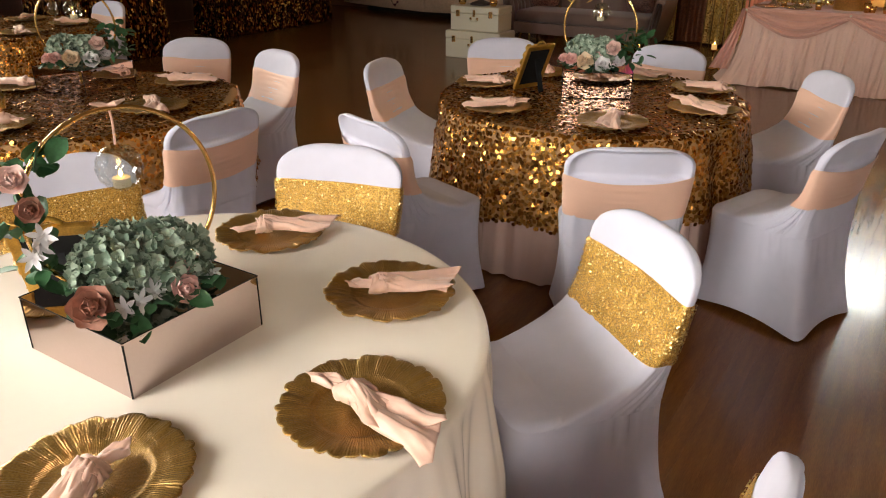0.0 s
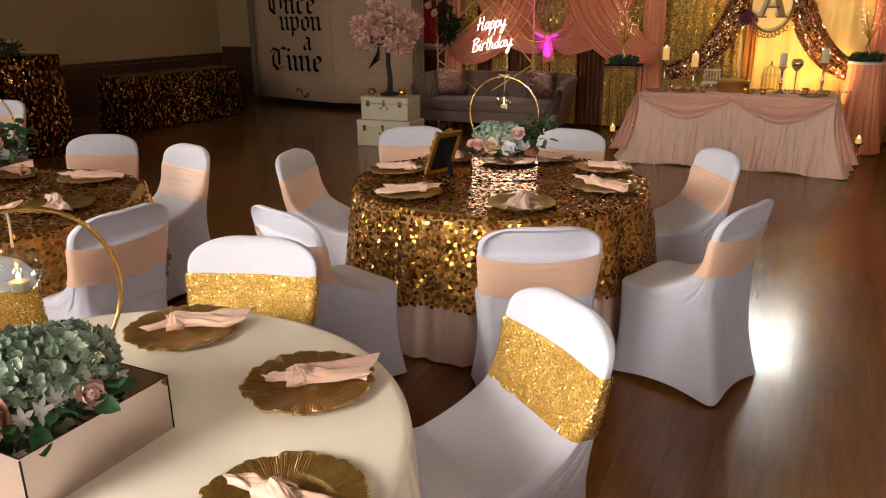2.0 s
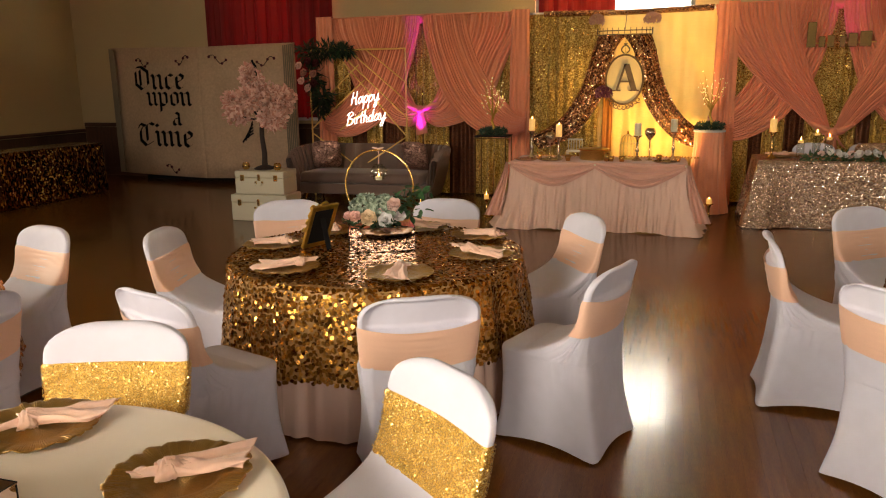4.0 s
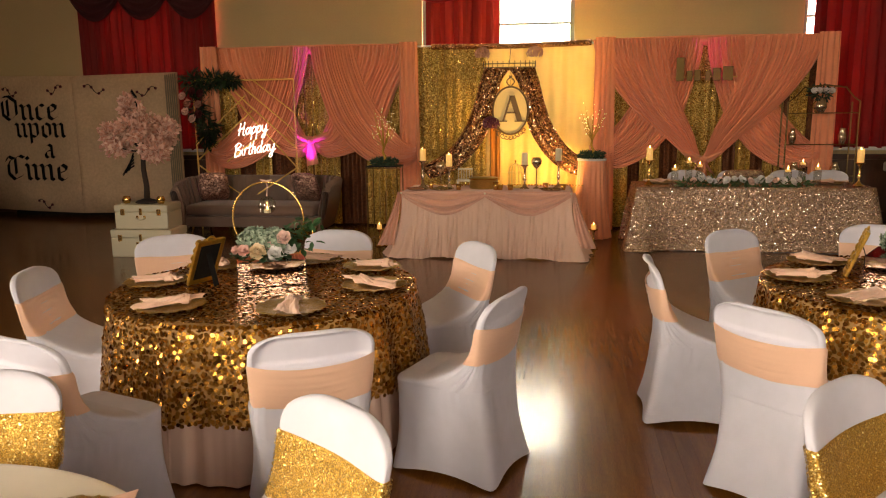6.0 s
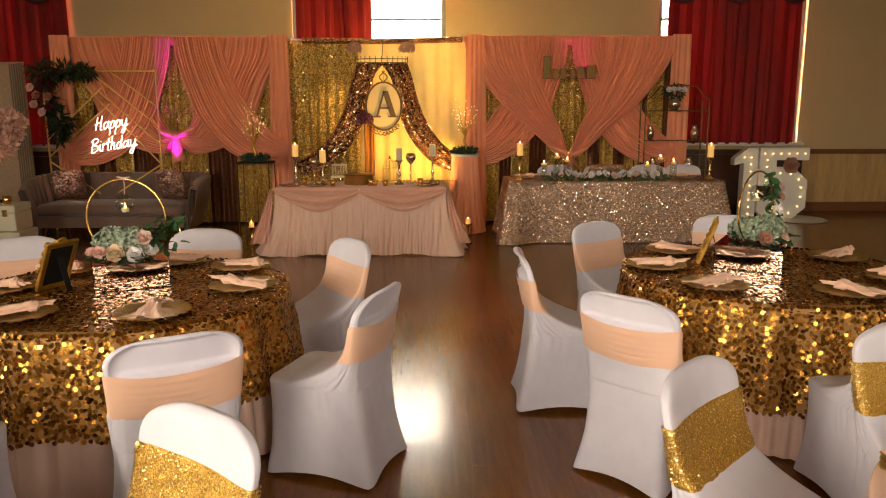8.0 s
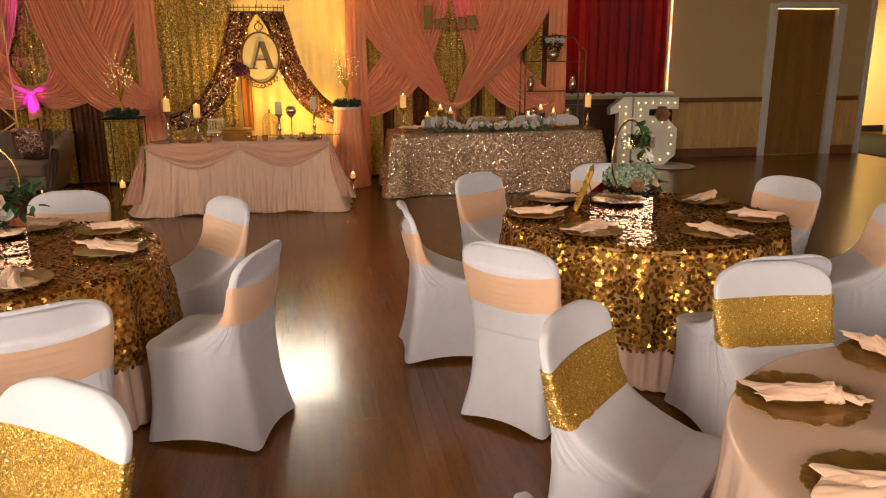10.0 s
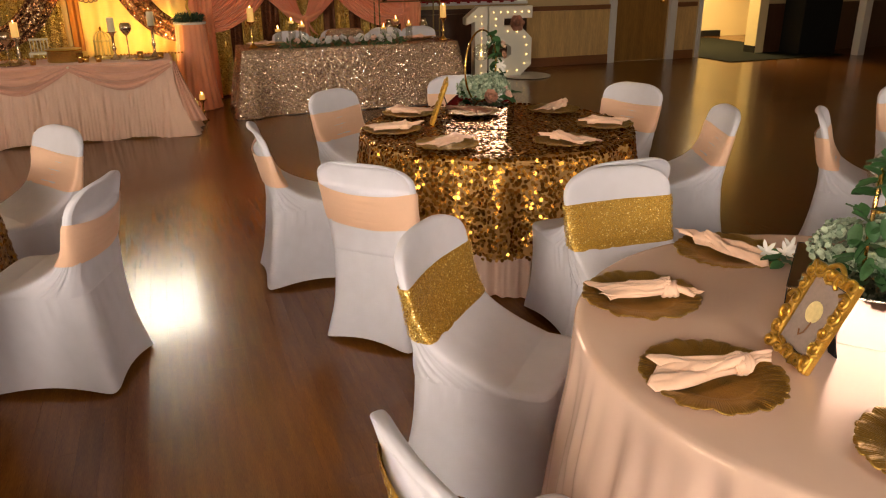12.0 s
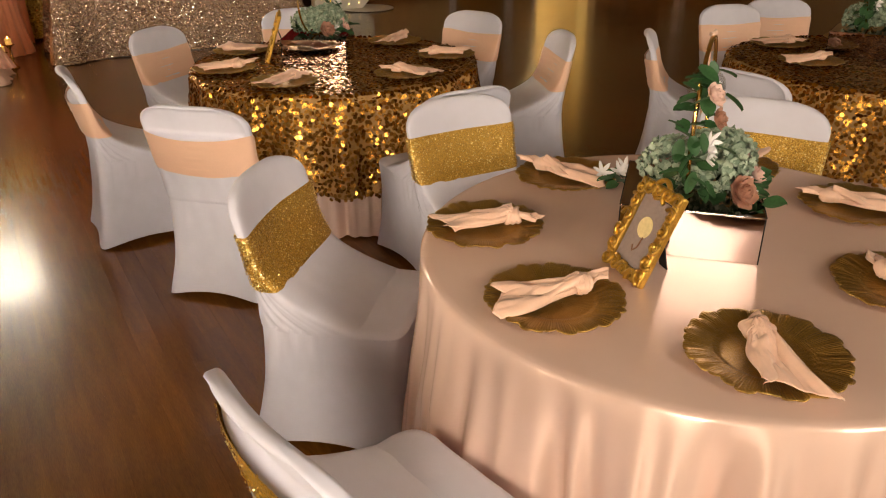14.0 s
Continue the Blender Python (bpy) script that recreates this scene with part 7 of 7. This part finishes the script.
foliage("greenery", ga, [(1.56 + 0.16 * k, 9.24, HT + 0.03, 0.10, 0.07, 0.035) for k in range(9)], 420, 0.075, 0.028, GARLEAF, 61, 0.2)
for k in range(16):
    x = 1.62 + 0.078 * k
    rose(ga, (x, 9.20 + 0.04 * math.sin(k * 2.1), HT + 0.06 + 0.015 * math.sin(k * 1.3)), 0.055 if k % 3 else 0.04, (math.sin(k), -0.8, 0.8), WHITEFL if k % 4 else ROSEPALE, 900 + k)
pl = thing("sequin_runner_pillow", "champagne sequin pillow set upright on a chair", "pillow", pose(2.40, 10.13, 0.70, -82, 0, 0))


def puff2(u, v):
    a, b = 2 * math.pi * u, math.pi * (v - 0.5)
    c, s = math.cos(a), math.sin(a)
    r = (abs(c) ** 6 + abs(s) ** 6) ** (-1 / 6)
    return (0.26 * c * r * max(0.0, math.cos(b)) ** 0.6, 0.20 * s * r * max(0.0, math.cos(b)) ** 0.6, 0.06 * math.sin(b))


grid("cushion", puff2, 40, 14, SILVERSEQ, pl, wrap=True)
for x in (1.71, 2.34, 2.98, 3.45):
    seat_at(head_chair, (x, 10.24), (x, 9.3), 0, "chairs at the head table")
for o in (*head_chair.children_recursive, head_chair):
    bpy.data.objects.remove(o)
# ---- gold shelf, marquee numbers ----
et = thing("etagere", "slim gold metal etagere with glass shelves", "shelf")
for x in (2.94, 3.80):
    part("post", tube([(x, 10.32, 0), (x, 10.32, 1.74)], 0.010, 6), DULLGOLD, et)
    part("post", tube([(x, 10.58, 0), (x, 10.58, 1.74)], 0.010, 6), DULLGOLD, et)
arch = [(2.94, 10.32, 1.74), (3.02, 10.32, 1.80), (3.12, 10.32, 1.92), (3.37, 10.32, 1.95), (3.62, 10.32, 1.92), (3.72, 10.32, 1.80), (3.80, 10.32, 1.74)]
part("arch", tube(arch, 0.010, 6), DULLGOLD, et)
for z in (0.4, 0.8, 1.2, 1.6):
    part("glass_shelf", box((0.86, 0.26, 0.008), (3.37, 10.45, z), 0.002), GLASS, et)
    part("shelf_rail", tube([(2.94, 10.32, z), (3.80, 10.32, z)], 0.007, 6), DULLGOLD, et)
for x, z, r, h in ((3.36, 1.604, 0.085, 0.20), (3.05, 1.204, 0.05, 0.20), (3.66, 1.204, 0.05, 0.20), (3.1, 0.804, 0.06, 0.16), (3.6, 0.804, 0.06, 0.16)):
    v = thing("glass_vase", "amber tinted glass vase on the etagere", "vase", pose(x, 10.44, z))
    part("vase_body", lathe([(0, 0), (r * 0.6, 0), (r, h * 0.35), (r * 0.95, h * 0.6), (r * 0.55, h * 0.85), (r * 0.7, h), (r * 0.62, h), (r * 0.48, h * 0.85), (r * 0.85, h * 0.6), (r * 0.9, h * 0.35), (0, 0.01)], 20), CHAMP, v, "", True)
    if r > 0.08:
        foliage("greenery", v, [(0, 0, h + 0.05, 0.16, 0.08, 0.07)], 90, 0.07, 0.03, DARKLEAF, 71)
        for k in range(4):
            rose(v, (-0.1 + 0.07 * k, -0.05, h + 0.07), 0.045, (0, -1, 0.5), WHITEFL, 930 + k)


def marquee(name, outline, holes, x, y, bulbs, label):
    """A white light-up number: a deep box with its outline, with a row of bulbs on the face."""
    c = thing(name, label, "marquee light", pose(x, y, 0, 0, 0, -4))
    bm = bmesh.new()
    front = [bm.verts.new((px, -0.09, pz)) for px, pz in outline]
    back = [bm.verts.new((px, 0.09, pz)) for px, pz in outline]
    n = len(outline)
    bm.faces.new(front)
    bm.faces.new(back[::-1])
    for i in range(n):
        bm.faces.new((front[i], front[(i + 1) % n], back[(i + 1) % n], back[i]))
    part("face", bm, WHITEPAINT, c)
    for px, pz in bulbs:
        b = part("socket", lathe([(0, 0), (0.014, 0), (0.012, 0.008), (0, 0.008)], 10, None, pose(px, -0.09, pz, 90, 0, 0)), CHAMP, c)
        part("bulb", lathe([(0, 0.006), (0.009, 0.010), (0.011, 0.018), (0.008, 0.027), (0, 0.03)], 10, None, pose(px, -0.09, pz, 90, 0, 0)), BULB, b)


one = [(0.14, 0.0), (0.34, 0.0), (0.34, 1.06), (0.20, 1.06), (0.0, 0.90), (0.0, 0.80), (0.14, 0.84)]
marquee("marquee_number", one, (), 4.50, 11.15, [(0.24, 0.08 + 0.105 * k) for k in range(9)] + [(0.14, 0.92)], "white marquee number one with warm bulbs")
five = [(0.0, 0.50), (0.30, 0.50), (0.36, 0.45), (0.36, 0.34), (0.30, 0.29), (0.0, 0.29), (0.0, 0.12), (0.14, 0.0), (0.50, 0.0), (0.70, 0.18), (0.70, 0.58), (0.50, 0.77), (0.24, 0.77), (0.24, 0.88), (0.70, 0.88), (0.70, 1.06), (0.0, 1.06)]
fb = [(0.06 + 0.115 * k, 0.975) for k in range(6)] + [(0.10, 0.58 + 0.1 * k) for k in range(4)] + [(0.3, 0.69), (0.45, 0.68), (0.57, 0.60), (0.61, 0.48), (0.61, 0.34), (0.58, 0.2), (0.46, 0.1), (0.3, 0.09), (0.14, 0.12)]
marquee("marquee_number", five, (), 4.86, 11.10, fb, "white marquee number five with warm bulbs")
mr = thing("round_rug_base", "pale round base plate beside the marquee numbers", "base", pose(5.45, 10.95, 0))
part("plate", lathe([(0, 0.004), (0.38, 0.004), (0.40, 0.012), (0.38, 0.02), (0, 0.02)], 40), CASING, mr)
bl = thing("paper_flower", "dusty pink paper flower tucked in the number", "flower")
rose(bl, (5.27, 10.98, 0.80), 0.12, (0, -1, 0.2), PINKPAPER, 990, "bloom")
part("stem", tube([(5.27, 11.0, 0.8), (5.27, 11.2, 0.02)], 0.006, 6), LEAF, bl)


# ---- foil tables along the side wall ----
def foil_table(x0, x1, y0, y1, z, label):
    t = thing("foil_table", label, "table")
    part("tabletop", box((x1 - x0 - 0.02, y1 - y0 - 0.02, 0.03), ((x0 + x1) / 2, (y0 + y1) / 2, z - 0.02), 0.005), BLACK, t)
    cx, cy, hx, hy = (x0 + x1) / 2, (y0 + y1) / 2, (x1 - x0) / 2, (y1 - y0) / 2
    rng = random.Random(int(z * 100))
    for k in range(4):
        part("leg", tube([(cx + (hx - 0.1) * (1 if k % 2 else -1), cy + (hy - 0.1) * (1 if k > 1 else -1), 0), (cx + (hx - 0.1) * (1 if k % 2 else -1), cy + (hy - 0.1) * (1 if k > 1 else -1), z - 0.04)], 0.016), BLACK, t)

    def fn(u, v):
        a = 2 * math.pi * u
        c, s = math.cos(a), math.sin(a)
        r = min(hx / max(abs(c), 1e-6), hy / max(abs(s), 1e-6))
        x, y = r * c, r * s
        if v < 0.2:
            return (cx + x * v / 0.2, cy + y * v / 0.2, z)
        f = (v - 0.2) / 0.8
        o = 1 + (0.05 * f + 0.02 * math.sin(x * 40 + y * 37) * f) / max(0.3, math.hypot(x, y))
        return (cx + x * o, cy + y * o, z - 0.002 + (0.02 - z) * f)
    grid("sequin_cloth", fn, 320, 15, FOIL, t, "dark gold sequin cloth", wrap=True)
    flakes(t, fn, 900, 0.013, 0.30, GOLDFLAKE, 23, v0=0.22, v1=0.99)


foil_table(-9.30, -8.70, 7.65, 9.95, 0.785, "long side table in dark gold sequin cloth")
foil_table(-9.25, -8.30, 5.10, 6.33, 1.19, "tall side table in glittering dark gold sequin cloth")
tf = thing("table_flowers", "small dried flower arrangement on the tall table", "flowers", pose(-8.75, 5.95, 1.192))
foliage("leaves", tf, [(0, 0, 0.07, 0.17, 0.17, 0.07)], 160, 0.07, 0.03, DARKLEAF, 81)
for k in range(5):
    rose(tf, (0.12 * math.cos(k * 1.3), 0.12 * math.sin(k * 1.3), 0.13), 0.04, (0, 0, 1), ROSEPALE, 950 + k)
wg = thing("wine_glass", "clear stemmed wine glass on a sequined table", "glass", pose(-6.33, 3.72, 0.764))
part("bowl", lathe([(0, 0), (0.038, 0), (0.036, 0.004), (0.005, 0.012), (0.004, 0.09), (0.03, 0.11), (0.042, 0.15), (0.036, 0.21), (0.034, 0.21), (0.04, 0.15), (0.028, 0.113), (0, 0.1)], 24), GLASS, wg, "", True)


# ---- floor strips ----
PW, PL, PT = 0.083, 1.83, 0.0035


def plank_mesh(length):
    me = bpy.data.meshes.new("floor_strip")
    w, l, c = (PW - 0.0004) / 2, (length - 0.0004) / 2, 0.0002
    v = [(-w, -l, -PT), (w, -l, -PT), (w, l, -PT), (-w, l, -PT), (-w, -l, -c), (w, -l, -c), (w, l, -c), (-w, l, -c), (-w + c, -l + c, 0), (w - c, -l + c, 0), (w - c, l - c, 0), (-w + c, l - c, 0)]
    f = [(8, 9, 10, 11)] + [(a, (a + 1) % 4, (a + 1) % 4 + 4, a + 4) for a in range(4)] + [(a + 4, (a + 1) % 4 + 4, (a + 1) % 4 + 8, a + 8) for a in range(4)]
    me.from_pydata(v, [], f)
    me.materials.append(FLOORM)
    return me


strip = plank_mesh(PL)
rng = random.Random(31)
cols = int((X1 + 1.5 - X0) / PW)
verts, faces = [], []
sv, sf = [v.co.copy() for v in strip.vertices], [tuple(p.vertices) for p in strip.polygons]
near = 0
for i in range(cols):
    x = X0 + (i + 0.5) * PW
    y = Y0 - rng.uniform(0, PL)
    while y < 15.2:
        cy = y + PL / 2
        z = rng.uniform(-0.0003, 0.0)
        if -0.95 < x < 1.75 and 0.6 < cy < 6.6 and near < 300:
            ob = new("floor_strip", strip)
            ob.parent = floor
            ob.location = (x, cy, z)
            near += 1
        else:
            k = len(verts)
            verts += [(v.x + x, v.y + cy, v.z + z) for v in sv]
            faces += [tuple(a + k for a in f) for f in sf]
        y += PL
rest = raw("floor_strips_rest", verts, faces, FLOORM, floor, "joined dark hardwood floor strips", False)
tagged(rest, kind="stuff")
